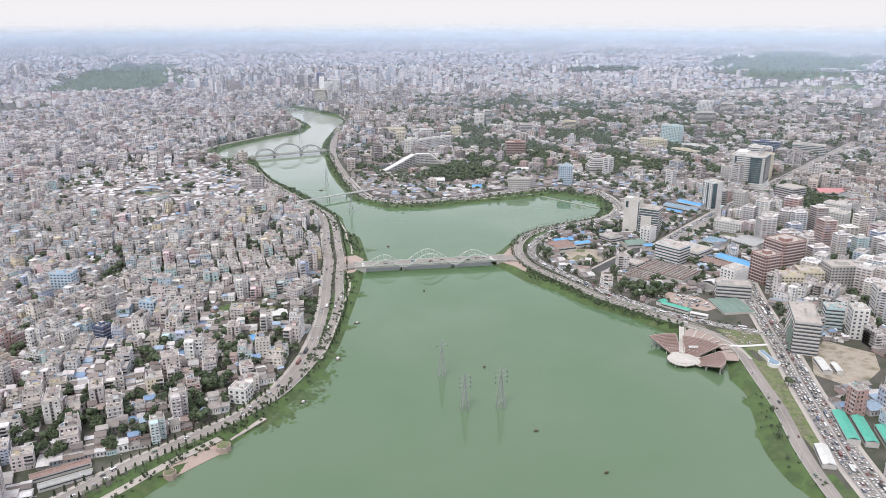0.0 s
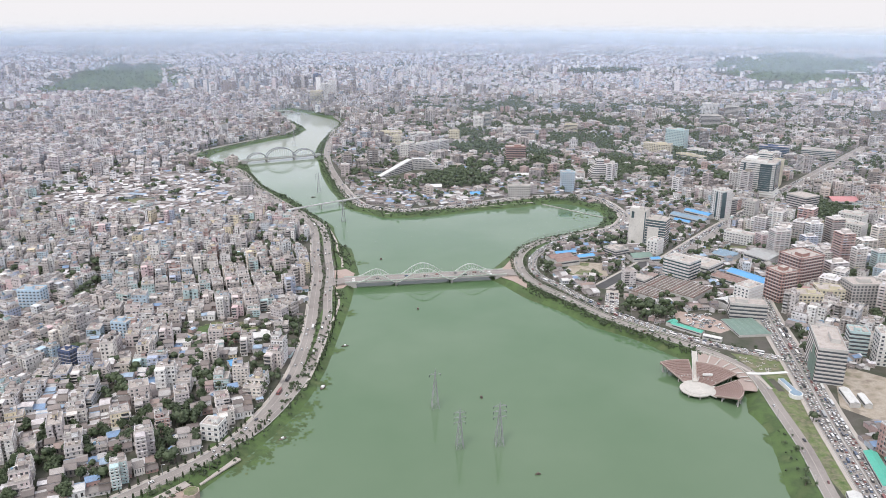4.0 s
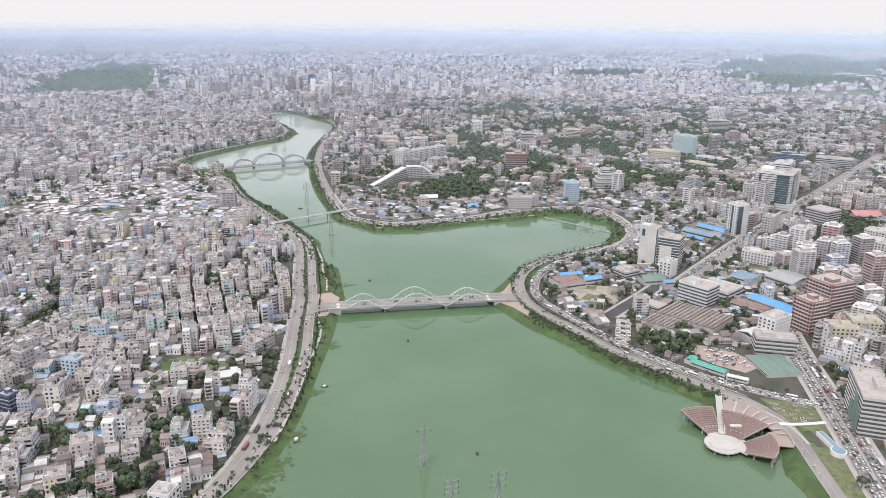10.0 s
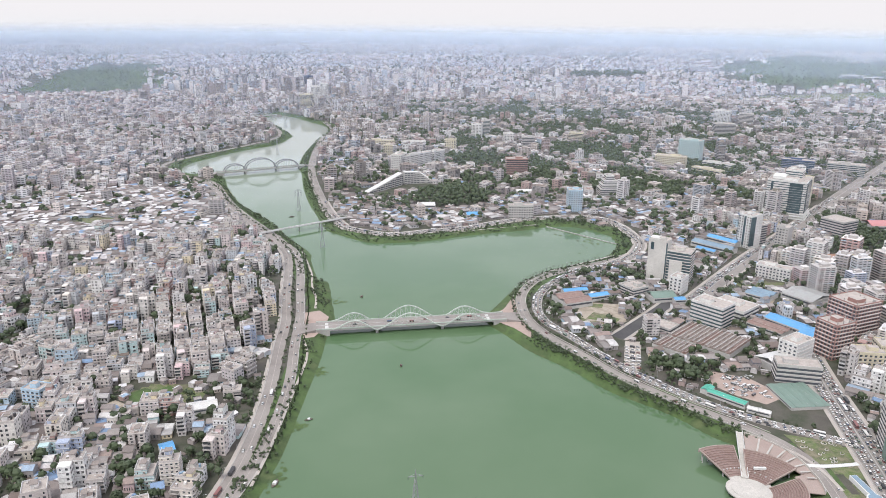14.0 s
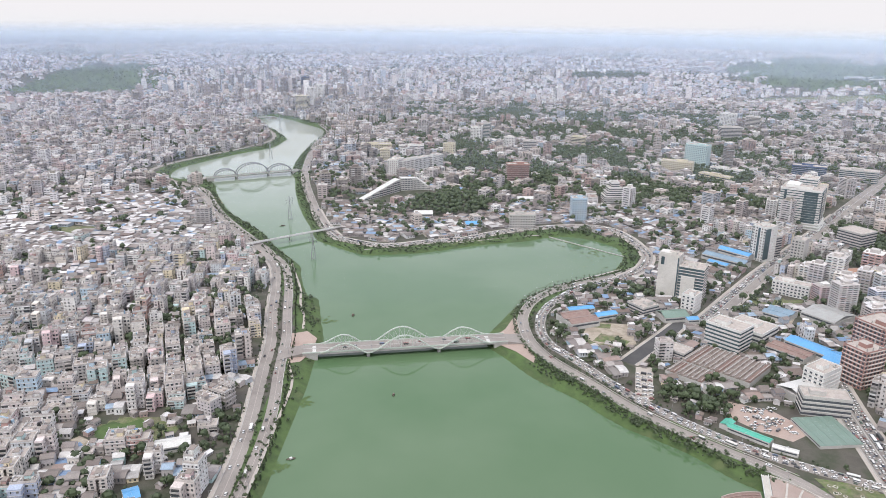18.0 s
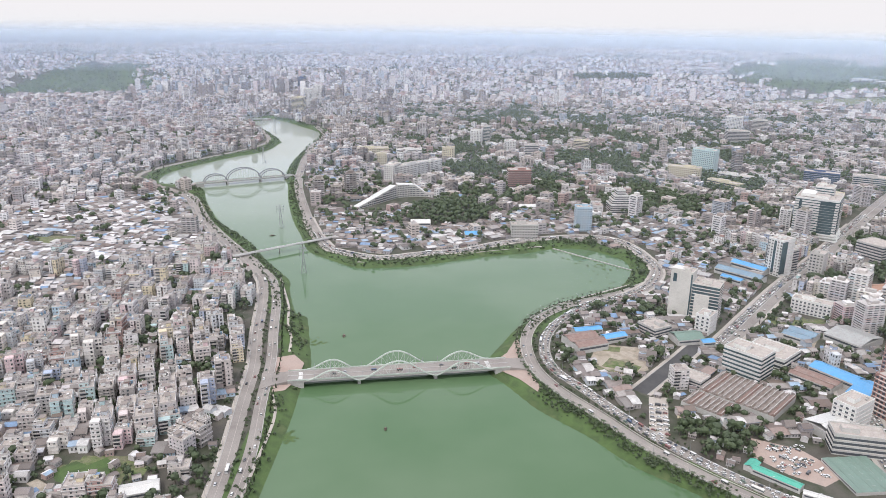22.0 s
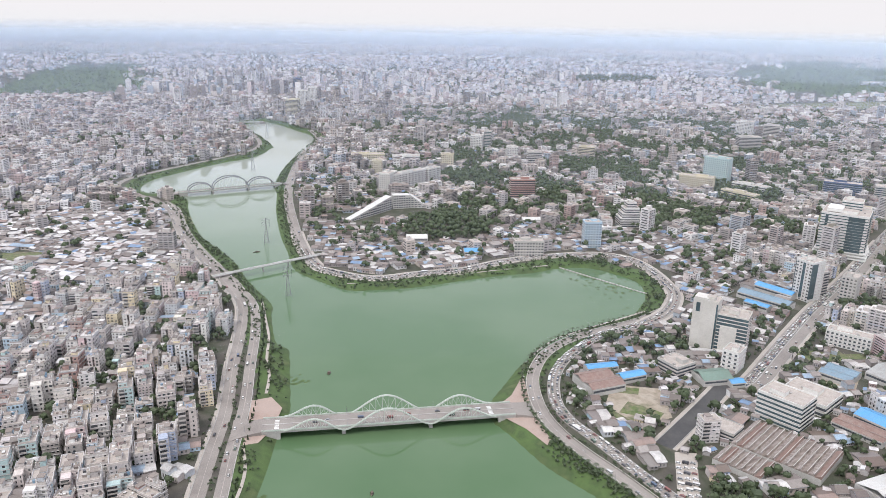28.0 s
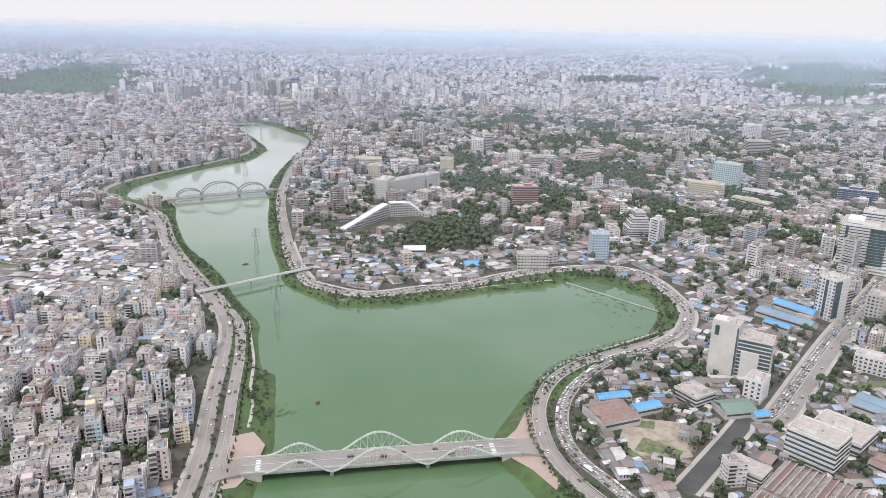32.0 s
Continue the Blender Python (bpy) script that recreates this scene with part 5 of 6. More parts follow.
def wedge(parent, x0, y0, x1, y1, h0, h1, depth):
    a = math.atan2(y1 - y0, x1 - x0)
    L_ = math.hypot(x1 - x0, y1 - y0)
    n_ = 10
    for i in range(n_):
        s0, s1 = L_ * i / n_, L_ * (i + 1) / n_
        za, zb = h0 + (h1 - h0) * i / n_, h0 + (h1 - h0) * (i + 1) / n_
        g = Geo()

        def P(s, q, z):
            return (x0 + s * math.cos(a) - q * math.sin(a), y0 + s * math.sin(a) + q * math.cos(a), z)
        g.quad(P(s0, 0, 0), P(s1, 0, 0), P(s1, 0, zb), P(s0, 0, za), 0)
        g.quad(P(s1, depth, 0), P(s0, depth, 0), P(s0, depth, za), P(s1, depth, zb), 0)
        g.quad(P(s0, 0, za), P(s1, 0, zb), P(s1, depth, zb), P(s0, depth, za), 1)
        if i in (0, n_ - 1):
            g.quad(P(s0 if i == 0 else s1, depth, 0), P(s0 if i == 0 else s1, 0, 0), P(s0 if i == 0 else s1, 0, za if i == 0 else zb), P(s0 if i == 0 else s1, depth, za if i == 0 else zb), 0)
        bay = part("wall_bay", g, [C_GREYW, S_PALE], parent)
        z = 1.0
        while z + 2.2 < min(za, zb):
            g = Geo()
            g.quad(P(s0 + 0.4, -0.08, z), P(s1 - 0.4, -0.08, z), P(s1 - 0.4, -0.08, z + 1.6), P(s0 + 0.4, -0.08, z + 1.6))
            part("glazing_band", g, [M_WINDOW], bay)
            z += 3.2


crescent = thing("crescent_building", 0, 0, LAND, 0, "curved white block with sloping roof and window bands", "building")
KEEP.append((-66, 1335, 62, 32, 35))
wedge(crescent, -112, 1292, -88, 1325, 3, 11, 10)
wedge(crescent, -88, 1325, -62, 1362, 11, 20, 11)
wedge(crescent, -60, 1366, -36, 1374, 20, 19, 13)
wedge(crescent, -36, 1374, -16, 1376, 19, 5, 13)

# ---- yards and open ground ----


def pad(name, pts, mat, label, z=0.06, category="yard"):
    c_ = np.mean(pts, axis=0)
    half = np.ptp(pts, axis=0) / 2
    KEEP.append((*(np.min(pts, axis=0) + half), half[0] - 6, half[1] - 6, 0))
    g = Geo()
    n_ = len(pts)
    for i in range(n_):
        a, b = pts[i], pts[(i + 1) % n_]
        m_ = ((a[0] + b[0]) / 2, (a[1] + b[1]) / 2)
        g.quad((*a, LAND + z), (*m_, LAND + z), (*b, LAND + z), (*c_, LAND + z))
    ob = part(name, g, [mat])
    return tagged(ob, label, category, kind="structure")


pad("yard_parking", [(219, 703), (246, 690), (262, 662), (243, 650), (226, 662), (212, 680)], M_BRICKPAVE, "reddish car yard crowded with parked vehicles")
shed(270, 661, 36, 30, 2.2, 96, S_GREEN, "sports hall with striped dark green roof", bays=4, pitch=0.04)
KEEP.append((262, 650, 40, 26, 0))
pad("yard_site", [(300, 560), (322, 585), (352, 560), (340, 530), (306, 497), (284, 522)], M_DIRT, "sandy bare building site")
pad("yard_field", [(300, 860), (322, 888), (345, 872), (325, 842)], M_DIRT, "beige sandy playing field")
pad("yard_green", [(132, 815), (144, 848), (180, 842), (176, 800), (150, 790)], M_DIRT, "sandy yard with patches of grass", 0.03)
pad("lawn_west", [(-222, 652), (-212, 664), (-203, 660), (-195, 668), (-184, 660), (-188, 648), (-196, 650), (-203, 640), (-214, 643)], M_GRASS, "small patchy green meadow", 0.03)
pad("yard_west", [(-230, 640), (-226, 645), (-212, 637), (-197, 640), (-186, 636), (-190, 632), (-206, 630), (-220, 634)], M_DIRT, "worn sandy strip beside the meadow", 0.07)
pad("lawn_yard", [(140, 806), (150, 822), (172, 806), (165, 796)], M_MEADOW, "grass patch in the sandy yard", 0.07)
pad("lawn_yard_2", [(146, 835), (150, 844), (163, 842), (160, 832)], M_MEADOW, "grass patch in the sandy yard", 0.07)
KEEP.append((250, 600, 20, 14, 0))
pad("lawn_park", [(238, 610), (267, 602), (264, 577), (245, 575)], M_MEADOW, "ornamental lawn with planted beds", 0.07)
pad("plaza_west", [(-122, 812), (-108, 818), (-97, 803), (-97, 776), (-103, 758), (-112, 755), (-116, 785)], M_BRICKPAVE, "pinkish brick plaza at the bridge head", 0.1, "plaza")
pad("plaza_east", [(78, 862), (66, 828), (55, 812), (58, 796), (72, 782), (84, 762), (88, 766), (80, 800), (78, 832)], M_BRICKPAVE, "pinkish brick plaza at the bridge head", 0.1, "plaza")
pad("yard_lot", [(165, 757), (179, 756), (164, 702), (151, 701)], M_PAVING, "paved lot full of parked cars", 0.08)
bank_line = spline([(-219, 322), (-190, 366), (-171, 394), (-155, 414), (-147, 424)], 6)
tagged(ribbon("brick_bank", bank_line, -1.5, 6.0, 3.6, M_BRICKPAVE, drop=3.3, thick=0.8), "sloping brick-faced lake bank", "embankment", kind="structure")
tagged(ribbon("promenade_west", bank_line, -7.5, -1.5, LAND + 0.15, M_PAVING), "pale paved promenade above the bank", "promenade", kind="structure")
for x, y, rr in ((-172, 391, 4.2), (-148, 421, 5.0), (-198, 352, 4.2)):
    ob = thing("viewing_platform", x, y, 0, 0, "octagonal brick viewing platform at the bank", "platform", "viewing platforms")
    g = Geo()
    g.prism(2, -2, rr, -2, LAND + 0.1, 8)
    part("base", g, [M_BRICKPAVE], ob)
    g = Geo()
    g.prism(2, -2, rr - 0.6, LAND + 0.1, LAND + 0.3, 8)
    part("floor", g, [M_MEADOW], ob)
jetty = thing("jetty", -137, 443, 0, 58, "long pale concrete jetty beside the promenade", "jetty")
g = Geo()
g.box(-16, 16, -2.4, 2.4, 1.2, 2.0)
part("deck", g, [M_PAVING], jetty)
for s in (-14, -7, 0, 7, 14):
    g = Geo()
    g.prism(s, 0, 0.6, -3, 1.2, 6)
    part("pile", g, [M_CONCRETE], jetty)
shed(-236, 388, 34, 7, 3, 33, S_RUST, "long row of low rusty sheds")
shed(-228, 378, 30, 6, 3, 33, S_GREY, "long row of low grey sheds")

# ---- road furniture: kerbs, medians, markings ----


def line_strip(name, src, off, width, z, mat, label, category, y0=300, y1=1700):
    line = road_lines[src][0]
    line = line[(line[:, 1] > y0) & (line[:, 1] < y1)]
    if len(line) > 3:
        tagged(ribbon(name, line, off - width / 2, off + width / 2, LAND + z, mat), label, category, kind="structure")


for src, (line, width) in road_lines.items():
    for s in {"road_west": (-1,), "road_west_inner": (1,), "road_east": (1,), "road_east_outer": (-1,)}.get(src, (-1, 1)):
        line_strip("kerb_" + src[5:], src, s * (width / 2 + 0.25), 0.5, 0.32, M_CONCRETE, "low pale concrete road kerb", "kerb")
    if src not in ("road_side",):
        line_strip("median_" + src[5:], src, 0, 0.25 if width < 15 else 0.9, 0.15 if width < 15 else 0.5, M_PAVING if width < 15 else M_CONCRETE, "thin pale painted lane line" if width < 15 else "low grey concrete median barrier", "median")
    for s in {"road_west": (-1,), "road_west_inner": (), "road_east": (), "road_east_outer": ()}.get(src, (-1, 1)):
        line_strip("footpath_" + src[5:], src, s * (width / 2 + 1.8), 2.4, 0.25, M_PAVING, "narrow pale paved footpath beside the road", "footpath", 300, 1250)
for off_ in (-4.7, 4.7):
    line_strip("parapet_east", "road_east", off_, 0.4, 1.0, M_STAGE, "pale concrete parapet of the lake road", "parapet", 600, 1000)
path = ribbon("path_west", spline([(-160, 1004), (-146, 960), (-134, 921), (-126, 880), (-117, 850), (-113, 823)], 6), -1.1, 1.1, LAND + 0.25, M_PAVING)
tagged(path, "narrow pale lakeside path", "path", kind="structure")
path = ribbon("path_south", spline([(-112, 755), (-102, 720), (-101, 660), (-101, 590), (-103, 545)], 6), -1.0, 1.0, LAND + 0.3, M_PAVING)
tagged(path, "narrow pale lakeside path", "path", kind="structure")
path = ribbon("path_east", spline([(88, 895), (110, 926), (140, 950), (175, 974), (206, 996)], 6), -1.0, 1.0, LAND + 0.3, M_PAVING)
tagged(path, "narrow pale lakeside path", "path", kind="structure")
path = ribbon("path_north", spline([(-85, 1058), (-30, 1066), (30, 1092), (80, 1112), (130, 1128)], 6), -1.2, 1.2, LAND - 0.2, M_PAVING)
tagged(path, "sandy footpath along the far shore", "path", kind="structure")
rail = ribbon("pipe_causeway", spline([(138, 1137), (175, 1100), (211, 1064), (224, 1052)], 6), -0.6, 0.6, 0.9, M_CONCRETE, thick=1.5)
tagged(rail, "thin concrete causeway across the marshy bay", "causeway", kind="structure")

# small pavilion with a blue roof and a white rim, and a ramp beside the lawn
pav = thing("pavilion", 259, 548, LAND, 6, "low pavilion with blue roof and white rim", "pavilion")
g = Geo()
g.box(-2.2, 2.2, -9, 12, 0, 3.0)
part("wall", g, [C_WHITE], pav)
g = Geo()
g.box(-1.6, 1.6, -8, 11.4, 3.0, 3.3)
part("roof", g, [S_STEELBLUE], pav)
for rr, z0, z1, mt, nm in ((4.8, 0, 3.1, C_WHITE, "round_wall"), (4.0, 3.1, 3.4, S_STEELBLUE, "round_roof")):
    g = Geo()
    g.prism(-1, -11, rr, z0, z1, 24, 0)
    part(nm, g, [mt], pav)
path = ribbon("path_ramp", spline([(236, 574), (246, 573), (258, 574), (270, 576)], 4), -1.6, 1.6, LAND + 0.4, M_WHITE)
tagged(path, "white paved ramp beside the lawn", "ramp", kind="structure")
path = ribbon("path_stage", spline([(231, 592), (238, 584), (244, 566), (246, 548)], 4), -1.2, 1.2, LAND + 0.3, M_PAVING)
tagged(path, "pale curved path above the amphitheatre", "path", kind="structure")

# planted beds on the park lawn
r_ = random.Random(3)
for _ in range(24):
    u_, v_ = r_.random(), r_.random()
    x, y = 241 + 24 * u_ + 2 * v_, 577 + (29 - 7 * u_) * v_
    bed = thing("planting_bed", x, y, LAND, r_.uniform(0, 180), "small round planted bed with a pale rim", "planting bed", "beds on the park lawn")
    rr = r_.uniform(0.6, 1.5)
    g = Geo()
    g.prism(0, 0, rr, 0, 0.45, 10)
    part("rim", g, [M_STAGE], bed)
    g = Geo()
    g.prism(0, 0, rr * 0.72, 0.4, 0.9, 8, r1=rr * 0.3)
    part("plant", g, [M_LEAF if r_.random() < 0.5 else M_MEADOW], bed)

# floating plants by the west bank
g = Geo()
for cx_, cy_, n_, spread in ((-106, 490, 170, 7), (-118, 466, 160, 5), (-99, 520, 120, 5), (-128, 452, 90, 4), (-95, 560, 60, 4), (-92, 620, 40, 3), (-90, 700, 40, 3), (220, 484, 60, 2), (212, 440, 50, 2), (190, 1070, 60, 16), (165, 1115, 50, 12), (-97, 850, 20, 4)):
    for _ in range(n_):
        x, y, s = cx_ + r_.gauss(0, spread), cy_ + r_.gauss(0, spread * 1.3), r_.uniform(0.6, 2.4)
        a = r_.uniform(0, 6.28)
        g.quad(*((x + s * math.cos(a + k_) * r_.uniform(0.7, 1.2), y + s * math.sin(a + k_) * r_.uniform(0.7, 1.2), 0.05 + 0.01 * r_.random()) for k_ in (0, 1.57, 3.14, 4.71)))
tagged(part("water_plants", g, [M_GRASS]), "floating green plants along the bank", "water plants", kind="stuff")

# slim clipped trees and palms along the lake roads
slim = Geo()
for k_ in range(60):
    a, z = r_.uniform(0, 6.28), r_.uniform(0.4, 4.2)
    rr = 0.75 * (1 - z / 4.6) + 0.1
    c_ = Vector((rr * math.cos(a), rr * math.sin(a), z))
    t_ = Vector((-math.sin(a), math.cos(a), 0)) * 0.4
    u_ = Vector((math.cos(a) * 0.15, math.sin(a) * 0.15, 0.5))
    slim.quad(tuple(c_ - t_), tuple(c_ + t_ * 0.8 - u_ * 0.6), tuple(c_ + t_ + u_ * 0.4), tuple(c_ + u_))
slim_m = slim.mesh("crown", [M_LEAF])
stem = Geo()
stem.prism(0, 0, 0.12, -0.3, 1.0, 5)
stem_m = stem.mesh("slim_tree", [M_BARK])
palm = Geo()
for k_ in range(9):
    a = k_ * 0.7
    d0, d1 = Vector((math.cos(a), math.sin(a), 0.35)), Vector((math.cos(a), math.sin(a), -0.35))
    sd = Vector((-math.sin(a), math.cos(a), 0)) * 0.35
    p0 = Vector((0, 0, 4.2))
    p1, p2 = p0 + d0 * 1.2, p0 + d0 * 1.2 + d1 * 1.3
    palm.quad(tuple(p0), tuple(p1 - sd), tuple(p1 + Vector((0, 0, 0.1))), tuple(p1 + sd))
    palm.quad(tuple(p1 - sd), tuple(p2), tuple(p2), tuple(p1 + sd))
palm_m = palm.mesh("crown", [M_LEAF])
pole = Geo()
pole.prism(0, 0, 0.16, -0.3, 4.2, 6)
pole_m = pole.mesh("palm_tree", [M_BARK])
for src, off, y0, y1, gap, cm_, tm_, nm in (("road_west", 6.5, 340, 500, 5.0, slim_m, stem_m, "slim_tree"), ("road_west", 10.5, 340, 470, 6.5, palm_m, pole_m, "palm_tree"), ("road_west", -6.0, 330, 500, 6.0, slim_m, stem_m, "slim_tree"),
                                            ("road_east", 8.5, 640, 990, 6.0, palm_m, pole_m, "palm_tree"), ("road_west_inner", 8.0, 560, 1000, 9.0, slim_m, stem_m, "slim_tree")):
    line = offset(road_lines[src][0], off)
    run = np.r_[0, np.cumsum(np.hypot(*np.diff(line, axis=0).T))]
    for s in np.arange(0, run[-1], gap):
        x, y = float(np.interp(s, run, line[:, 0])) + r_.uniform(-0.6, 0.6), float(np.interp(s, run, line[:, 1])) + r_.uniform(-0.6, 0.6)
        if y0 < y < y1:
            t_ob = new(nm, tm_)
            t_ob.matrix_world = pose(x, y, LAND, 0, 0, r_.uniform(0, 360)) @ Matrix.Scale(r_.uniform(0.75, 1.15), 4)
            tagged(t_ob, "slim clipped dark green roadside tree" if nm == "slim_tree" else "young palm tree on the lake promenade", "tree", nm + "s along the lake road")
            part("crown", cm_, None, t_ob)

# street lamps
post, head = Geo(), Geo()
post.prism(0, 0, 0.12, -0.2, 7.0, 6, r1=0.07)
post.beam((0, 0, 7.0), (1.5, 0, 7.3), 0.1)
head.box(1.2, 2.0, -0.15, 0.15, 7.2, 7.38)
post_m, head_m = post.mesh("street_lamp", [M_STEEL]), head.mesh("lamp_head", [M_WHITE])
for src, off, y0, y1, gap in (("road_west", -5.3, 340, 1000, 26), ("road_west_inner", 5.2, 480, 1000, 26), ("road_east", 5.6, 380, 960, 26), ("road_east_outer", -5.6, 620, 960, 26)):
    line = offset(road_lines[src][0], off)
    run = np.r_[0, np.cumsum(np.hypot(*np.diff(line, axis=0).T))]
    for s in np.arange(0, run[-1], gap):
        x, y = float(np.interp(s, run, line[:, 0])), float(np.interp(s, run, line[:, 1]))
        if y0 < y < y1:
            ob = new("street_lamp", post_m)
            ob.matrix_world = pose(x, y, LAND + 0.1, 0, 0, 0 if off < 0 else 180)
            tagged(ob, "slim grey steel street lamp", "street lamp", "street lamps")
            part("lamp_head", head_m, None, ob)

# ---- vehicles ----
CARS = [(0.68, 0.68, 0.68), (0.75, 0.75, 0.74), (0.60, 0.61, 0.62), (0.78, 0.78, 0.78), (0.05, 0.05, 0.055), (0.70, 0.71, 0.72), (0.26, 0.10, 0.09), (0.72, 0.70, 0.66), (0.62, 0.62, 0.60), (0.10, 0.14, 0.22), (0.35, 0.36, 0.37), (0.72, 0.72, 0.70), (0.16, 0.22, 0.17), (0.66, 0.67, 0.67), (0.13, 0.13, 0.14), (0.74, 0.74, 0.73)]
M_CAR = surface("car_paint", CARS, pick="object", rough=0.3, fine=1.0, vary=0.05, bump=0)
M_CAR_FAR = surface("car_paint_far", CARS, pick="island", rough=0.35, fine=1.0, vary=0.05, bump=0)
M_TYRE = surface("tyre_rubber", [(0.02, 0.02, 0.02), (0.035, 0.035, 0.035)])


def vehicle(L_, W_, H_, bus=False):
    body, glass, wheels = Geo(), Geo(), []
    if bus:
        body.box(-L_ / 2, L_ / 2, -W_ / 2, W_ / 2, 0.4, H_, 0, taper=0.08)
        glass.box(-L_ / 2 - 0.03, L_ / 2 + 0.03, -W_ / 2 - 0.01, W_ / 2 + 0.01, H_ * 0.5, H_ * 0.78, 0)
    else:
        body.box(-L_ / 2, L_ / 2, -W_ / 2, W_ / 2, 0.3, H_ * 0.58, 0, taper=0.06)
        body.box(-L_ * 0.26, L_ * 0.2, -W_ * 0.42, W_ * 0.42, H_ * 0.9, H_, 0, taper=0.1)
        glass.box(-L_ * 0.36, L_ * 0.28, -W_ * 0.46, W_ * 0.46, H_ * 0.58, H_ * 0.92, 0, taper=0.22)
    for sx in (-0.32, 0.32):
        for sy in (-1, 1):
            g = Geo()
            r = 0.32 if not bus else 0.48
            n_ = 8
            for i in range(n_):
                t0, t1 = 2 * math.pi * i / n_, 2 * math.pi * (i + 1) / n_
                y0, y1 = sy * W_ / 2 - 0.12, sy * W_ / 2 + 0.05
                a, b = (sx * L_ + r * math.cos(t0), r + r * math.sin(t0)), (sx * L_ + r * math.cos(t1), r + r * math.sin(t1))
                g.quad((a[0], y0, a[1]), (b[0], y0, b[1]), (b[0], y1, b[1]), (a[0], y1, a[1]))
                g.quad((sx * L_, y1, r), (a[0], y1, a[1]), ((a[0] + b[0]) / 2, y1, (a[1] + b[1]) / 2), (b[0], y1, b[1]))
            wheels.append(g)
    return body, glass, wheels


KINDS = []
for nm, dims in (("car", (3.5, 1.42, 1.22, False)), ("car", (3.7, 1.46, 1.4, False)), ("minibus", (4.1, 1.5, 1.75, True)), ("bus", (7.6, 2.0, 2.5, True)), ("auto_rickshaw", (2.2, 1.1, 1.4, False))):
    b, gl, wh = vehicle(*dims)
    KINDS.append((nm, quads_mesh(nm, *merged([b] + wh, [(0,)] + [(1,)] * 4), [M_CAR, M_TYRE]), gl.mesh("window_band", [M_WINDOW]), None, merged([b, gl] + wh, [(0,), (1,)] + [(2,)] * 4)))
spots = []


def traffic(src, offsets, gap, y0, y1, jam):
    line = road_lines[src][0]
    seg = np.diff(line, axis=0)
    run = np.r_[0, np.cumsum(np.hypot(*seg.T))]
    for off in offsets:
        pts = offset(line, off)
        s = rng.uniform(0, gap)
        while s < run[-1]:
            x, y = np.interp(s, run, pts[:, 0]), np.interp(s, run, pts[:, 1])
            i = min(len(seg) - 1, int(np.searchsorted(run, s, "right")) - 1)
            if y0 < y < y1:
                k_ = rng.choice([0, 0, 0, 0, 0, 1, 1, 1, 2, 4, 4, 4] if rng.random() < 0.96 else [3, 2])
                spots.append((math.hypot(x, 370 + max(0, y - 760)), x, y, LAND + 0.13, math.degrees(math.atan2(seg[i][1], seg[i][0])) + (180 if off < 0 else 0) + rng.uniform(-3, 3), k_))
                s += (4.0 if k_ == 3 else 0)
            s += (rng.uniform(4.5, 6.8) if jam else rng.expovariate(1 / gap) + 7)


traffic("road_highway", (-7.6, -5.0, -2.4, 2.4, 5.0, 7.6), 7, 300, 760, True)
traffic("road_avenue", (-6.5, -4.0, -1.5), 7, 840, 1300, True)
traffic("road_avenue", (2.5, 5.5), 24, 840, 1300, False)
traffic("road_east_outer", (-2.9, 0.6, 3.2), 7, 590, 975, True)
traffic("road_north", (-2.5, 2.5), 9, 960, 1170, True)
traffic("road_north", (-3, 3), 40, 1170, 1800, False)
traffic("road_east", (-2.2, 2.2), 60, 330, 960, False)
traffic("road_west", (-2.2, 2.2), 30, 330, 1400, False)
traffic("road_west_inner", (-2.0, 2.0), 32, 480, 1380, False)
for _ in range(60):
    spots.append((500, rng.uniform(222, 250), rng.uniform(660, 694), LAND + 0.1, rng.choice([40, 130]) + rng.uniform(-4, 4), rng.choice([0, 0, 1, 1, 2])))
for i in range(3):
    for j in range(8):
        spots.append((400, 155 + i * 4.6 + j * 1.35 * 0.9, 705 + j * 5.6, LAND + 0.1, -25 + rng.uniform(-4, 4), rng.choice([0, 0, 1, 2])))
for x, y in ((-70, 780), (-40, 787), (-62, 783.5), (-20, 788), (12, 798), (22, 793), (40, 801), (-8, 793.4), (32, 800)):
    spots.append((380, x, y, 6.62, 9.7 + rng.choice([0, 180]), rng.choice([0, 1, 2])))
spots.sort()
rest, count = [], {}
used = {}
for near_, x, y, z, a, k_ in spots:
    key = (int(x // 4), int(y // 4))
    if any((x - p) ** 2 + (y - q) ** 2 < 4.5 for i in (-1, 0, 1) for j in (-1, 0, 1) for p, q in used.get((key[0] + i, key[1] + j), ())):
        continue
    used.setdefault(key, []).append((x, y))
    nm, bm_, gm_, wms, arr = KINDS[k_]
    if count.get(nm, 0) < {"car": 150, "bus": 40}.get(nm, 80):
        count[nm] = count.get(nm, 0) + 1
        ob = new(nm, bm_)
        ob.matrix_world = pose(x, y, z, 0, 0, a)
        tagged(ob, {"car": "small parked or queueing saloon car", "minibus": "small white queueing minibus", "bus": "long city bus in the traffic", "auto_rickshaw": "small three-seat auto rickshaw in traffic"}[nm], nm.replace("_", " "), nm + "s in the traffic")
        part("window_band", gm_, None, ob)
    else:
        rest.append((arr, x, y, z, math.radians(a), 1.0))
if rest:
    tagged(new("traffic_queue", bake("traffic_queue", rest, [M_CAR_FAR, M_WINDOW, M_TYRE])), "long queue of cars and vans in a jam", "traffic", kind="stuff")

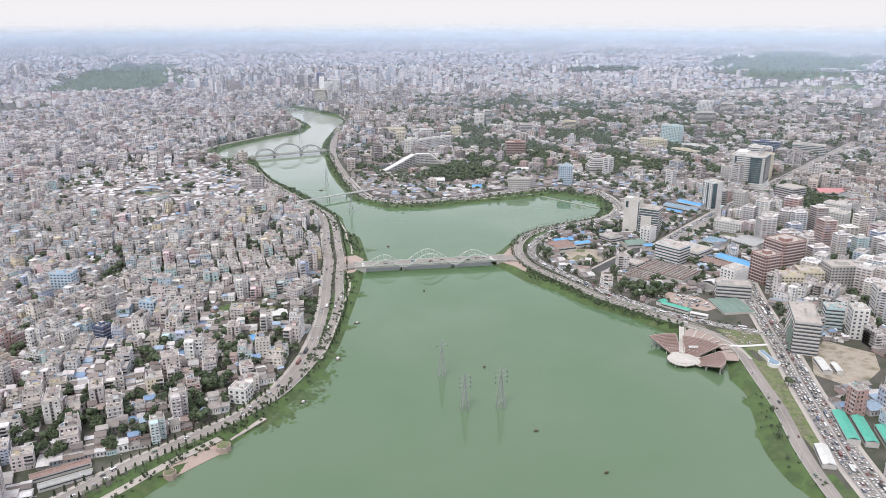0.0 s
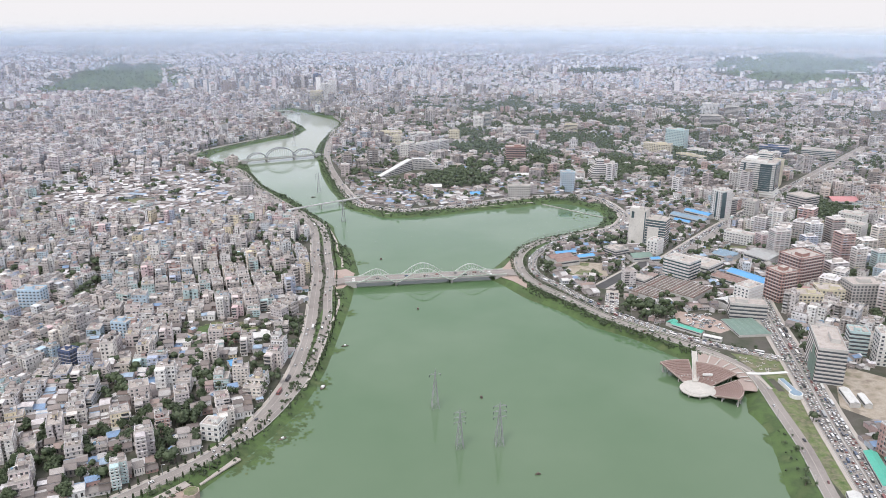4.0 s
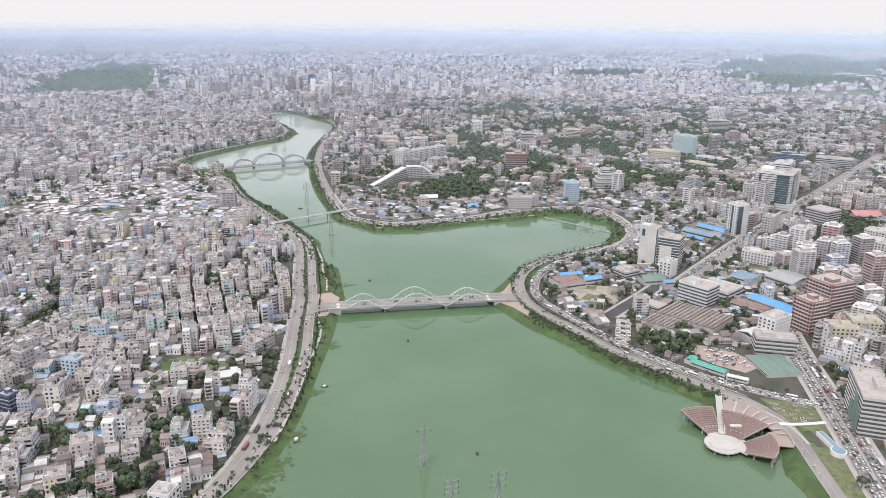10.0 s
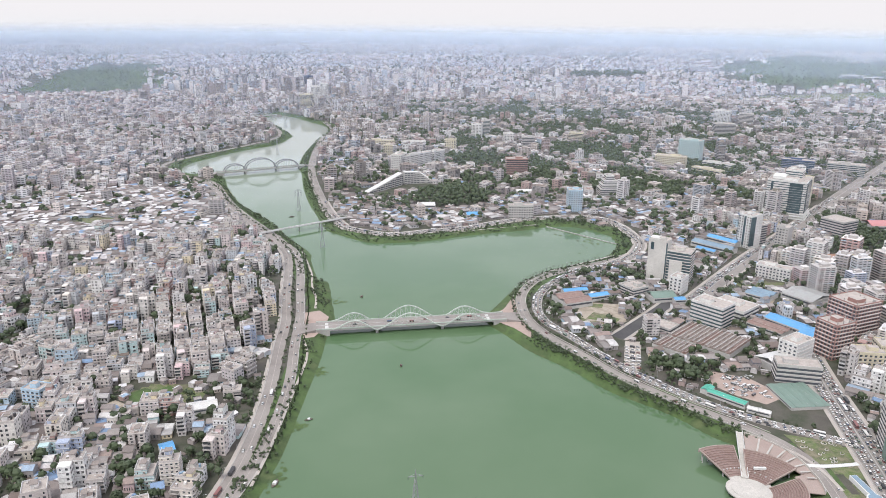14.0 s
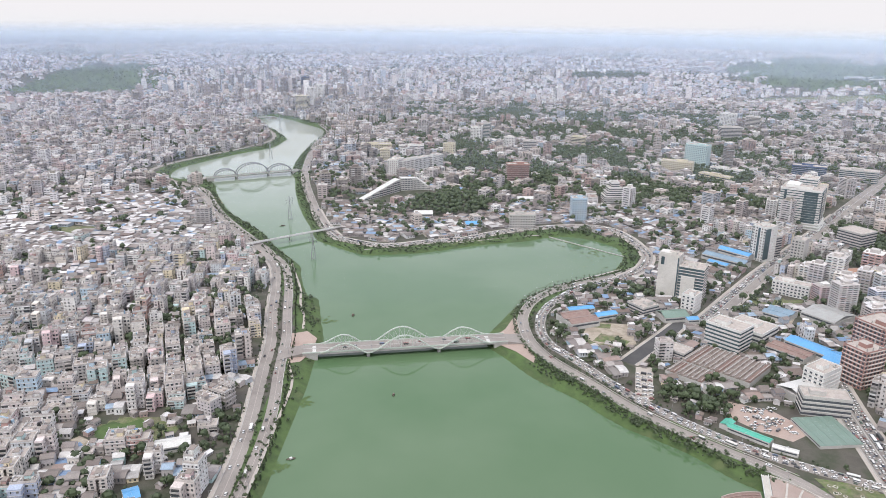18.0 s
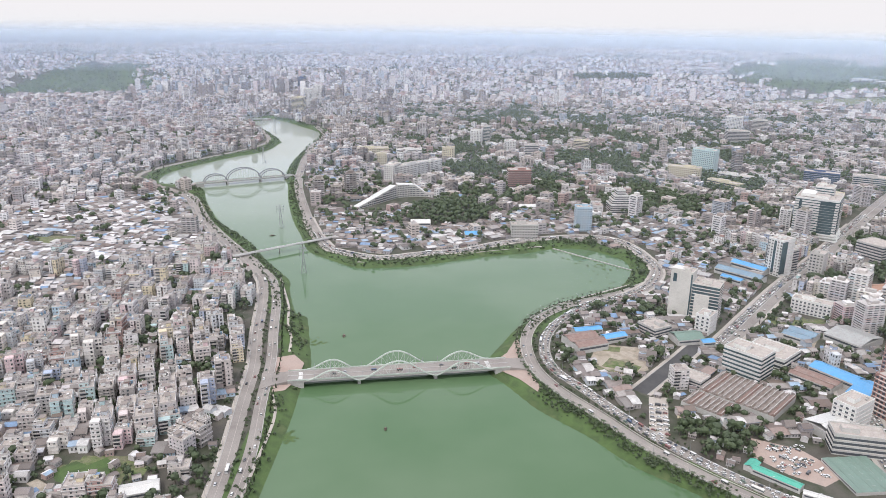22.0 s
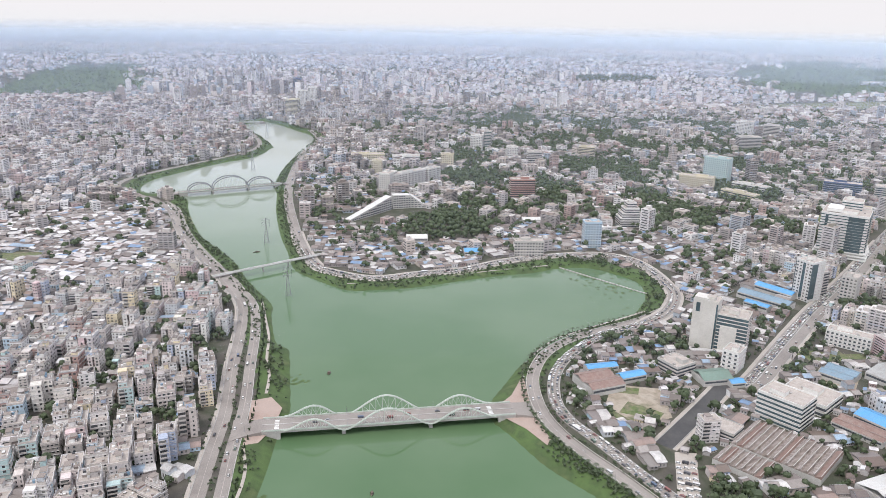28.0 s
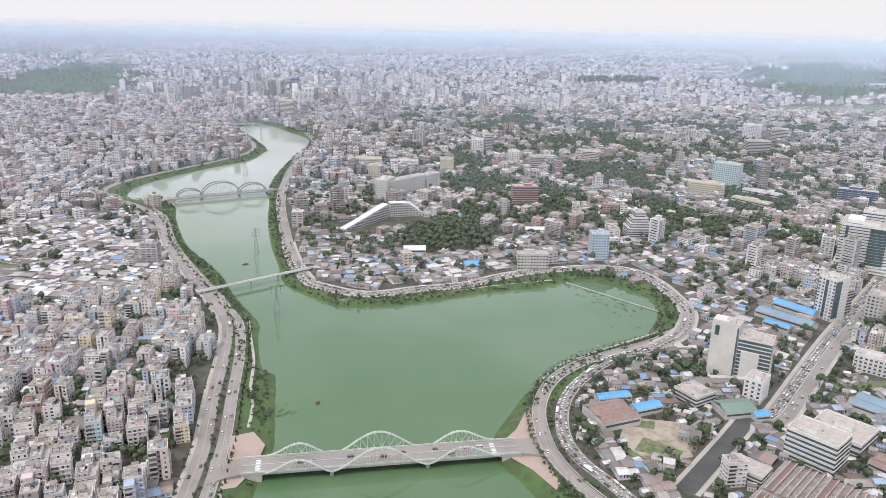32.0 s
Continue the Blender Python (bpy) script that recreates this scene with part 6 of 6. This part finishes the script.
# ---- boats and floats ----
for x, y, a, L_ in ((-84, 628, 20, 6), (-91, 554, 80, 9), (-106, 482, 40, 6), (29, 540, 95, 5), (60, 444, 10, 4), (98, 396, 30, 4), (-74, 865, 95, 7), (-25, 713, 90, 5), (-206, 1168, 30, 8)):
    ob = thing("boat", x, y, 0, a, "small dark wooden boat afloat on the lake", "boat", "boats on the lake")
    g = Geo()
    n_ = 8
    for i in range(n_):
        s0, s1 = -1 + 2 * i / n_, -1 + 2 * (i + 1) / n_
        w0, w1 = 0.2 * L_ * (1 - abs(s0) ** 2.2), 0.2 * L_ * (1 - abs(s1) ** 2.2)
        for sd in (-1, 1):
            g.quad((s0 * L_ / 2, 0, -0.3), (s1 * L_ / 2, 0, -0.3), (s1 * L_ / 2, sd * w1, 0.6), (s0 * L_ / 2, sd * w0, 0.6))
        g.quad((s0 * L_ / 2, -w0, 0.25), (s1 * L_ / 2, -w1, 0.25), (s1 * L_ / 2, w1, 0.25), (s0 * L_ / 2, w0, 0.25))
    part("hull", g, [M_BARK], ob)
    g = Geo()
    g.box(-L_ * 0.15, L_ * 0.15, -L_ * 0.12, L_ * 0.12, 0.3, 1.4, 0)
    part("cabin", g, [M_WHITE if x < -80 and y < 700 else M_BARK], ob)

# ---- the city's fabric ----
WOODS = [(-172, 452, 12, 10), (-206, 432, 16, 12), (-262, 420, 14, 9), (-190, 478, 12, 9), (258, 520, 7, 34), (250, 430, 6, 36), (275, 640, 14, 6), (300, 640, 12, 40), (15, 1290, 58, 82), (-60, 1420, 20, 14), (75, 1390, 46, 55), (130, 1370, 40, 30), (202, 1509, 40, 40), (310, 1599, 50, 50), (180, 2380, 180, 50), (40, 1580, 40, 40), (535, 1130, 34, 60), (548, 945, 26, 40), (470, 1120, 24, 24), (-165, 560, 26, 22), (-205, 590, 22, 18), (-250, 540, 20, 16), (-175, 500, 16, 14), (-240, 440, 18, 14), (200, 800, 14, 25),
         (165, 760, 18, 10), (185, 712, 22, 12), (200, 694, 16, 14), (218, 706, 10, 8), (215, 835, 8, 8), (188, 812, 12, 9), (208, 917, 12, 14), (108, 818, 9, 9), (98, 803, 5, 5), (300, 900, 10, 6), (110, 815, 12, 14), (420, 1000, 40, 30), (500, 950, 30, 60), (300, 1350, 60, 50), (1450, 3190, 350, 310), (-1270, 2960, 215, 310), (184, 1472, 38, 51), (315, 1429, 36, 95), (364, 1351, 26, 80), (49, 1762, 28, 78), (208, 2309, 55, 122), (370, 2203, 50, 102), (430, 1964, 38, 99), (576, 1705, 23, 91), (634, 1563, 21, 34), (678, 2160, 40, 102), (621, 1670, 20, 34), (98, 2224, 66, 87), (472, 1306, 11, 45), (-173, 2148, 50, 120), (-60, 2355, 63, 123), (-48, 1604, 27, 42), (515, 1010, 46, 62), (560, 1085, 30, 34), (530, 2330, 130, 50), (620, 3260, 190, 60),
         (300, 1700, 120, 60), (120, 1900, 200, 50), (480, 1500, 60, 80), (600, 1900, 160, 50), (-650, 1900, 140, 40), (350, 2300, 250, 60), (900, 2300, 200, 50), (60, 1600, 70, 40), (-160, 1330, 10, 30)]
LOW = [(-195, 440, 45, 45), (-240, 400, 45, 40), (205, 850, 115, 180), (275, 1060, 110, 110), (330, 850, 80, 90), (0, 1165, 190, 85), (-190, 560, 70, 80), (130, 800, 70, 60), (170, 1220, 200, 70), (290, 1120, 70, 60), (-150, 600, 30, 90), (-230, 500, 60, 50),
       (-480, 1190, 150, 140), (-390, 1110, 120, 100), (-340, 1190, 90, 130), (-420, 1300, 90, 60), (-400, 960, 60, 30), (-130, 1270, 40, 100), (-190, 1450, 50, 140)]
OPEN = [(MEADOWS[0][0], MEADOWS[0][1], 40, 26)] + [(a, b, c + 3, d + 3) for a, b, c, d in MEADOWS[1:]]


def in_any(ovals, x, y):
    edge = 1 + 0.55 * noise.noise(Vector((x / 45, y / 45, 31))) + (1.1 * noise.noise(Vector((x / 110, y / 110, 37))) if y > 2200 else 0)
    return any(((x - a) / c) ** 2 + ((y - b) / d) ** 2 < edge for a, b, c, d in ovals)


def kept_clear(x, y, pad=7.0):
    for cx, cy, hw, hd, ang in KEEP:
        a = math.radians(ang)
        dx, dy = x - cx, y - cy
        if abs(dx * math.cos(a) + dy * math.sin(a)) < hw + pad and abs(-dx * math.sin(a) + dy * math.cos(a)) < hd + pad:
            return True
    return False


def leafy_at(x, y):
    return x > -130 and 1230 < y < 2650


seeds = [(rng.uniform(-1000, 1000), rng.uniform(300, 2700), math.radians(rng.choice([-8, 10, 22, -25, 38, 5, -40]) + rng.uniform(-6, 6))) for _ in range(150)]
seed_xy = np.array([(a, b) for a, b, _ in seeds])
cells = []
for si, (sx, sy, ang) in enumerate(seeds):
    c, s = math.cos(ang), math.sin(ang)
    n_ = 20
    for i in range(-n_, n_):
        for j in range(-n_, n_):
            u = i * 12.2 + (i // 2) * 2.0 + rng.uniform(-0.8, 0.8)
            v = j * 13.2 + (j // 4) * 3.6 + rng.uniform(-0.8, 0.8)
            cells.append((sx + u * c - v * s, sy + u * s + v * c, ang, si))
cx = np.array([q[0] for q in cells])
cy = np.array([q[1] for q in cells])
ok = (cy > 280) & (np.abs(cx) < 0.66 * cy + 60) & (cy < 2650)
cells = [q for q, o in zip(cells, ok) if o]
cx, cy = cx[ok], cy[ok]
own = np.array([q[3] for q in cells])
best = np.full(len(cells), 1e18)
who = np.zeros(len(cells), int)
for si, (sx, sy) in enumerate(seed_xy):
    d = (cx - sx) ** 2 + (cy - sy) ** 2
    who = np.where(d < best, si, who)
    best = np.minimum(best, d)
free = (own == who) & (shore_distance(cx, cy) > 20)
for line, width in road_lines.values():
    free &= dist_to(line, cx, cy) > width / 2 + 8.5
cells = [q for q, o in zip(cells, free) if o]
BLOCK_MATS = [M_WALL_ROW, M_WINDOW, M_SLAB, M_ROOF, M_TANK, M_TIN_FAR]
taken, joined, tree_spots, lots, shed_lots, east_lots = {}, {}, [], [], [], []
for x, y, ang, si in sorted(cells, key=lambda q: q[1]):
    key = (int(x // 10), int(y // 10))
    east = x > 372 and 560 < y < 960 and x > 310 + 0.8 * (y - 900)
    if any((x - a) ** 2 + (y - b) ** 2 < (300 if east else 96) for i in (range(-2, 3) if east else (-1, 0, 1)) for j in (range(-2, 3) if east else (-1, 0, 1)) for a, b in taken.get((key[0] + i, key[1] + j), ())):
        continue
    if kept_clear(x, y) or in_any(OPEN, x, y):
        continue
    if in_any(WOODS, x, y) and (y > 2500 or rng.random() < (0.5 if x < -100 and y < 700 else 1.0 if y < 1300 else 0.8)):
        tree_spots.append((x, y))
        continue
    taken.setdefault(key, []).append((x, y))
    if east:
        tree_spots += [(x + rng.choice([-11, 11]), y + rng.uniform(-11, 11)) for _ in range(2)]
        if rng.random() < 0.8:
            east_lots.append((x, y, ang))
            continue
    low, leafy = in_any(LOW, x, y), leafy_at(x, y)
    green = noise.noise(Vector((x / 150, y / 150, 3)))
    p_tree = max(0.1, 0.3 + 0.95 * green) if leafy else 0.08 + 0.3 * max(0, green) if y < 1000 else 0.13 + 0.4 * max(0, green)
    if low:
        p_tree = 0.03 if x < -260 and y > 900 else 0.1
    if rng.random() < p_tree:
        tree_spots.append((x, y))
        continue
    nearness = math.hypot(x, 370 + max(0, y - 760))
    if rng.random() < ((0.6 if -320 < x < -80 and y < 1000 else 0.96) if low else 0.5 if leafy else 0.3 if y < 1100 else 0.14):
        pick = rng.random() * (0.6 if y < 800 and x < -80 else 1)
        four = ((-3.3, -3.5), (3.3, -3.5), (-3.3, 3.5), (3.3, 3.5))
        two = ((-3.4, 0), (3.4, 0))
        for dx, dy in four if pick < 0.55 and y < 1500 else two if pick < 0.75 else ((0, 0),):
            k_ = rng.randrange(16)
            w_, d_ = ((6.9, 7.2) if pick < 0.55 and y < 1500 else (6.9, 13.4) if pick < 0.75 else (13.4, 13.4))
            sc = (w_ / SHEDS[k_][0] * rng.uniform(0.85, 1.1), d_ / SHEDS[k_][1] * rng.uniform(0.85, 1.1), rng.choice([0.9, 1.1, 1.3, 1.7, 2.1]) if y < 1000 and pick < 0.55 else rng.uniform(0.85, 1.5))
            dx, dy = dx + rng.uniform(-0.7, 0.7), dy + rng.uniform(-0.7, 0.7)
            px, py = x + dx * math.cos(ang) - dy * math.sin(ang), y + dx * math.sin(ang) + dy * math.cos(ang)
            shed_lots.append((nearness, px, py, ang + rng.uniform(-0.12, 0.12) + (math.pi if rng.random() < 0.5 else 0), sc, k_))
        if rng.random() < (0.3 if x > 80 or leafy else 0.06 if x < -260 and y > 900 else 0.25):
            tree_spots.append((x + 5, y + 5))
        continue
    if rng.random() < 0.15:
        tree_spots.append((x + 6.5, y + 6.5))
    lots.append((nearness, x, y, ang, rng.randrange(len(FULL)), (rng.uniform(0.86, 1.16), rng.uniform(0.88, 1.16), rng.choice([0.8, 0.95, 1.0, 1.1, 1.25])), LAND + rng.uniform(-0.3, 0.4)))
lots.sort()
PLAIN_MESH = [quads_mesh("apartment_building", *p_, APT) for p_ in PLAIN]
shed_lots.sort()
for rank, (_, x, y, ang, i, sc, zz) in enumerate(lots):
    w, d, fl, meshes, extras = FULL[i]
    if 160 <= rank < 300:
        ob = new("apartment_building", PLAIN_MESH[i])
        ob.matrix_world = pose(x, y, zz, 0, 0, math.degrees(ang)) @ Matrix.Diagonal((*sc, 1))
        tagged(ob, "%s concrete apartment building with roof tanks" % ("low" if fl < 4 else "tall" if fl > 6 else "mid-rise"), "building", "close-packed apartment buildings")
    elif rank < 160:
        top = new("apartment_building", meshes[0])
        top.matrix_world = pose(x, y, zz, 0, 0, math.degrees(ang)) @ Matrix.Diagonal((*sc, 1))
        tagged(top, "%s concrete apartment building with flat roof" % ("low" if fl < 4 else "tall" if fl > 6 else "mid-rise"), "building", "close-packed apartment buildings")
        for nm, me in extras:
            part(nm, me, None, top)
    elif y < 1150:
        joined.setdefault(("near", int(x // 300), int(y // 300)), []).append((PLAIN[i], x, y, zz, ang, sc))
    else:
        tall = 0.04 if leafy_at(x, y) else 0.02 + 0.16 * max(0, noise.noise(Vector((x / 260, y / 260, 21))))
        joined.setdefault(("block", int(x // 500), int(y // 500)), []).append((HIGHRISE[i % 10] if rng.random() < tall else BAKED[i], x, y, zz, ang, (sc[0] * 1.3, sc[1] * 1.15, sc[2] * 0.75) if leafy_at(x, y) and rng.random() < 0.7 else sc))
for x, y, ang in east_lots:
    joined.setdefault(("near", int(x // 300), int(y // 300)), []).append((HIGHRISE[rng.randrange(10)], x, y, LAND + rng.uniform(-0.3, 0.3), ang, (rng.uniform(0.9, 1.35), rng.uniform(0.9, 1.35), rng.choice([0.6, 0.8, 0.9, 1.0, 1.1]))))
for rank, (_, x, y, ang, sc, k_) in enumerate(shed_lots):
    if rank < 220:
        ob = new("tin_shed", SHEDS[k_][2])
        ob.matrix_world = pose(x, y, LAND, 0, 0, math.degrees(ang)) @ Matrix.Diagonal((*sc, 1))
        tagged(ob, "low brick shed with a weathered tin roof", "shed", "tin-roofed sheds")
        part("roof", SHEDS[k_][3], None, ob)
    else:
        joined.setdefault(("shed" if x < -230 else "rust", int(x // 500), int(y // 500)), []).append((SHEDS[k_][4], x, y, LAND, ang, sc))
# small huts and shrubs fill the odd corners between the yards
nooks = np.array([(rng.uniform(105, 345), rng.uniform(560, 960)) for _ in range(6500)] + [(rng.uniform(-300, -125), rng.uniform(430, 760)) for _ in range(1500)])
open_ = shore_distance(nooks[:, 0], nooks[:, 1]) > 21
for line, width in road_lines.values():
    open_ &= dist_to(line, nooks[:, 0], nooks[:, 1]) > width / 2 + 5
filled = []
corners = [(q[1], q[2], 10.5) for q in lots] + [(q[1], q[2], 5.6) for q in shed_lots] + [(q[0], q[1], 5.5) for q in tree_spots]
corners = np.array([q for q in corners if q[1] < 1000])
nook_green = []
for (x, y), o in zip(nooks, open_):
    if not o or kept_clear(x, y, 3.5) or any((x - a) ** 2 + (y - b) ** 2 < 21 for a, b in filled) or (np.hypot(corners[:, 0] - x, corners[:, 1] - y) < corners[:, 2]).any():
        continue
    filled.append((x, y))
    if rng.random() < 0.42:
        k_ = rng.randrange(16)
        joined.setdefault(("shed", int(x // 500), int(y // 500)), []).append((SHEDS[k_][4], x, y, LAND, rng.choice([0.4, -0.5, 1.1]) + rng.uniform(-0.2, 0.2), (5.0 / SHEDS[k_][0], 4.6 / SHEDS[k_][1], rng.uniform(0.7, 1.1))))
    else:
        nook_green.append((x, y))
for (kind, i, j), items in joined.items():
    if kind in ("shed", "rust"):
        ob = new("tin_sheds", bake("tin_sheds", items, [M_WALL_MID, M_WINDOW, M_TIN_FAR if kind == "shed" else M_TIN_BROWN]))
        tagged(ob, "tight cluster of rusty tin-roofed sheds", "sheds", kind="stuff")
    elif kind == "near":
        ob = new("apartment_rows", bake("apartment_rows", items, BLOCK_MATS))
        tagged(ob, "close rows of grey concrete apartment buildings", "buildings", kind="stuff")
    else:
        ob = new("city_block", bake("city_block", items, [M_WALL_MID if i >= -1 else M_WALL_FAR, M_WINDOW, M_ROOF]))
        tagged(ob, "distant dense block of grey concrete buildings", "buildings", kind="stuff")
far, far_green = {}, []
for _ in range(62000):
    r, a = math.sqrt(rng.uniform(2600 ** 2, 4090 ** 2)), rng.uniform(-0.62, 0.62)
    x, y = r * math.sin(a), r * math.cos(a)
    size = 1.0 - 0.55 * min(1, max(0, (r - 2700) / 1200))
    if rng.random() > 0.2 / size ** 2:
        continue
    if in_any(WOODS, x, y) or in_any(MEADOWS[8:9], x, y):
        if rng.random() < 0.35 and not in_any(MEADOWS[8:9], x, y):
            far_green.append((x, y))
        continue
    if rng.random() < 0.1 + 0.5 * max(0, noise.noise(Vector((x / 220, y / 220, 9)))) + (0.14 if x > -200 and r < 3000 else 0):
        if r < 3800:
            far_green.append((x, y))
        continue
    crowd = 0.3 if -1050 < x < 250 and r < 3250 else 0.05
    proto = rng.choice(TALLBOX) if r < 3400 and rng.random() < crowd * max(0, 0.25 + noise.noise(Vector((x / 300, y / 300, 5)))) else rng.choice(FARBOX)
    far.setdefault((int(x // 700), int(y // 700)), []).append((proto, x, y, float(rim(x, y)) + LAND - 0.5, rng.uniform(0, 3.14), size * rng.uniform(0.75, 1.15)))
for items in far.values():
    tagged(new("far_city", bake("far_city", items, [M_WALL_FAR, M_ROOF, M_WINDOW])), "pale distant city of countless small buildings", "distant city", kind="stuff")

# ---- green ----
wood = {}
n_tree = 0
for x, y in tree_spots:
    for _ in range(3 if y < 1000 else 2 if y < 1500 else 1):
        px, py = x + rng.uniform(-7, 7), y + rng.uniform(-7, 7)
        if y < 760 and n_tree < 200:
            n_tree += 1
            tm, cm = TREES[rng.randrange(9)]
            t_ob = new("tree", tm)
            t_ob.matrix_world = pose(px, py, LAND, 0, 0, rng.uniform(0, 360))
            tagged(t_ob, "broad leafy dark green city tree", "tree", "city trees")
            part("crown", cm, None, t_ob)
        else:
            wood.setdefault((int(x // 400), int(y // 400)), []).append(((SMALLTREES[rng.randrange(8)] if y < 1120 else FARTREES[rng.randrange(6)]), px, py, LAND, rng.uniform(0, 6.28), rng.uniform(0.8, 1.3) if y < 1150 else rng.uniform(1.0, 1.6)))
for x, y in far_green + [(q[0] * 1.0, q[1] * 1.0) for q in tree_spots if q[1] > 1500]:
    wood.setdefault((int(x // 800), int(y // 800)), []).append((FARTREES[rng.randrange(6)], x + rng.uniform(-9, 9), y + rng.uniform(-9, 9), LAND + float(rim(x, y)) - 0.3, rng.uniform(0, 6.28), rng.uniform(0.9, 1.5)))
for a, b, c, d in WOODS:
    for _ in range(int(min(450, c * d * ((0.035 if a < -100 else 0.055) if c * d < 1200 else 0.03)))):
        t, rr = rng.uniform(0, 6.28), math.sqrt(rng.random())
        px, py = a + c * rr * math.cos(t), b + d * rr * math.sin(t)
        if kept_clear(px, py, 2) or not in_any(((a, b, c, d),), px, py):
            continue
        big = 1.0 if b < 2500 else 1.35
        wood.setdefault((int(px // 400), int(py // 400)), []).append(((SMALLTREES[rng.randrange(8)] if b < 1300 else FARTREES[rng.randrange(6)]), px, py, LAND + float(rim(px, py)) - 0.3, rng.uniform(0, 6.28), big * rng.uniform(0.8, 1.35)))
for key in list(wood):
    at_ = np.array([(q[1], q[2]) for q in wood[key]])
    dry = shore_distance(at_[:, 0], at_[:, 1]) > 8 if 300 < at_[0, 1] < 2700 else np.ones(len(at_), bool)
    for line, width in road_lines.values():
        dry &= dist_to(line, at_[:, 0], at_[:, 1]) > width / 2 + 2
    wood[key] = [q for q, o in zip(wood[key], dry) if o]
for items in [q for q in wood.values() if q]:
    tagged(new("woodland", bake("woodland", items, [M_BARK, M_LEAF])), "dense dark green stand of city trees", "trees", kind="stuff")
bush, wood_nook = {}, []
spots = []
for x, y in nook_green:
    if rng.random() < 0.55:
        wood_nook.append((SMALLTREES[rng.randrange(8)], x, y, LAND - 0.3, rng.uniform(0, 6.28), rng.uniform(0.5, 0.95)))
    for _ in range(3):
        bush.setdefault(int(y // 300), []).append((BUSHES[rng.randrange(6)], x + rng.uniform(-2, 2), y + rng.uniform(-2, 2), LAND - 0.4, rng.uniform(0, 6.28), rng.uniform(0.7, 1.4)))
for line in (w_shore, e_shore):
    for x, y in spline(line[::3], 2.2):
        if 330 < y < 2250:
            dens = 0.6 + 0.8 * noise.noise(Vector((x / 60, y / 60, 7)))
            spots += [(x + rng.uniform(-19, 19), y + rng.uniform(-19, 19)) for _ in range(8 if y < 1250 else 6) if rng.random() < dens + 0.1]
for src, off, y0, y1, keep_ in (("road_east", 7.5, 640, 1000, 0.9), ("road_east", 10.0, 600, 770, 0.9), ("road_east", 12.5, 600, 760, 0.7), ("road_east", 15.5, 620, 740, 0.35), ("road_east", -7.0, 690, 960, 0.55), ("road_west_inner", 7.5, 480, 1380, 0.5), ("road_west", 6.0, 560, 1380, 0.45), ("road_east_outer", -7.5, 620, 960, 0.4), ("road_north", 9.5, 1000, 2000, 0.5), ("road_west", -8, 600, 1400, 0.25)):
    for x, y in offset(spline(road_lines[src][0][::2], 2.0), off):
        if y0 < y < y1 and rng.random() < keep_:
            bush.setdefault(int(y // 300), []).append((BUSHES[rng.randrange(6)], x + rng.uniform(-1.6, 1.6), y + rng.uniform(-1.6, 1.6), LAND - 0.5, rng.uniform(0, 6.28), rng.uniform(0.55, 1.1)))
spots, wood_bank = np.array(spots), []
for (px, py), d in zip(spots, shore_distance(spots[:, 0], spots[:, 1])):
    if 9 < d < 20 and rng.random() < (0.3 if px > 60 and py > 930 else 0.07) and not kept_clear(px, py, 2):
        wood_bank.append((SMALLTREES[rng.randrange(8)], px, py, LAND - 0.3, rng.uniform(0, 6.28), rng.uniform(0.5, 0.85)))
    if (5.0 if py < 1000 and rng.random() < 0.8 else 1.5) < d < 16.5 and not kept_clear(px, py, 5) and (px < 180 or py > 600 or rng.random() < 0.2):
        bush.setdefault(int(py // 300), []).append((BUSHES[rng.randrange(6)], px, py, LAND * min(1, d / 8.5) ** 0.8 - 0.4, rng.uniform(0, 6.28), rng.uniform(0.45, 1.15)))
wood_bank += wood_nook
at_ = np.array([(q[1], q[2]) for q in wood_bank])
clear = np.ones(len(at_), bool)
for line, width in road_lines.values():
    clear &= dist_to(line, at_[:, 0], at_[:, 1]) > width / 2 + 2
tagged(new("bank_trees", bake("bank_trees", [q for q, o in zip(wood_bank, clear) if o], [M_BARK, M_LEAF])), "small dark green trees along banks and yards", "trees", kind="stuff")
for items in bush.values():
    tagged(new("shrubs", bake("shrubs", items, [M_LEAF])), "low green shrubs along the lake bank", "shrubs", kind="stuff")

# ---- to metres ----
for ob in [q for q in scene.objects if q.parent is None and q is not cam]:
    ob.matrix_world = Matrix.Scale(S, 4) @ ob.matrix_world
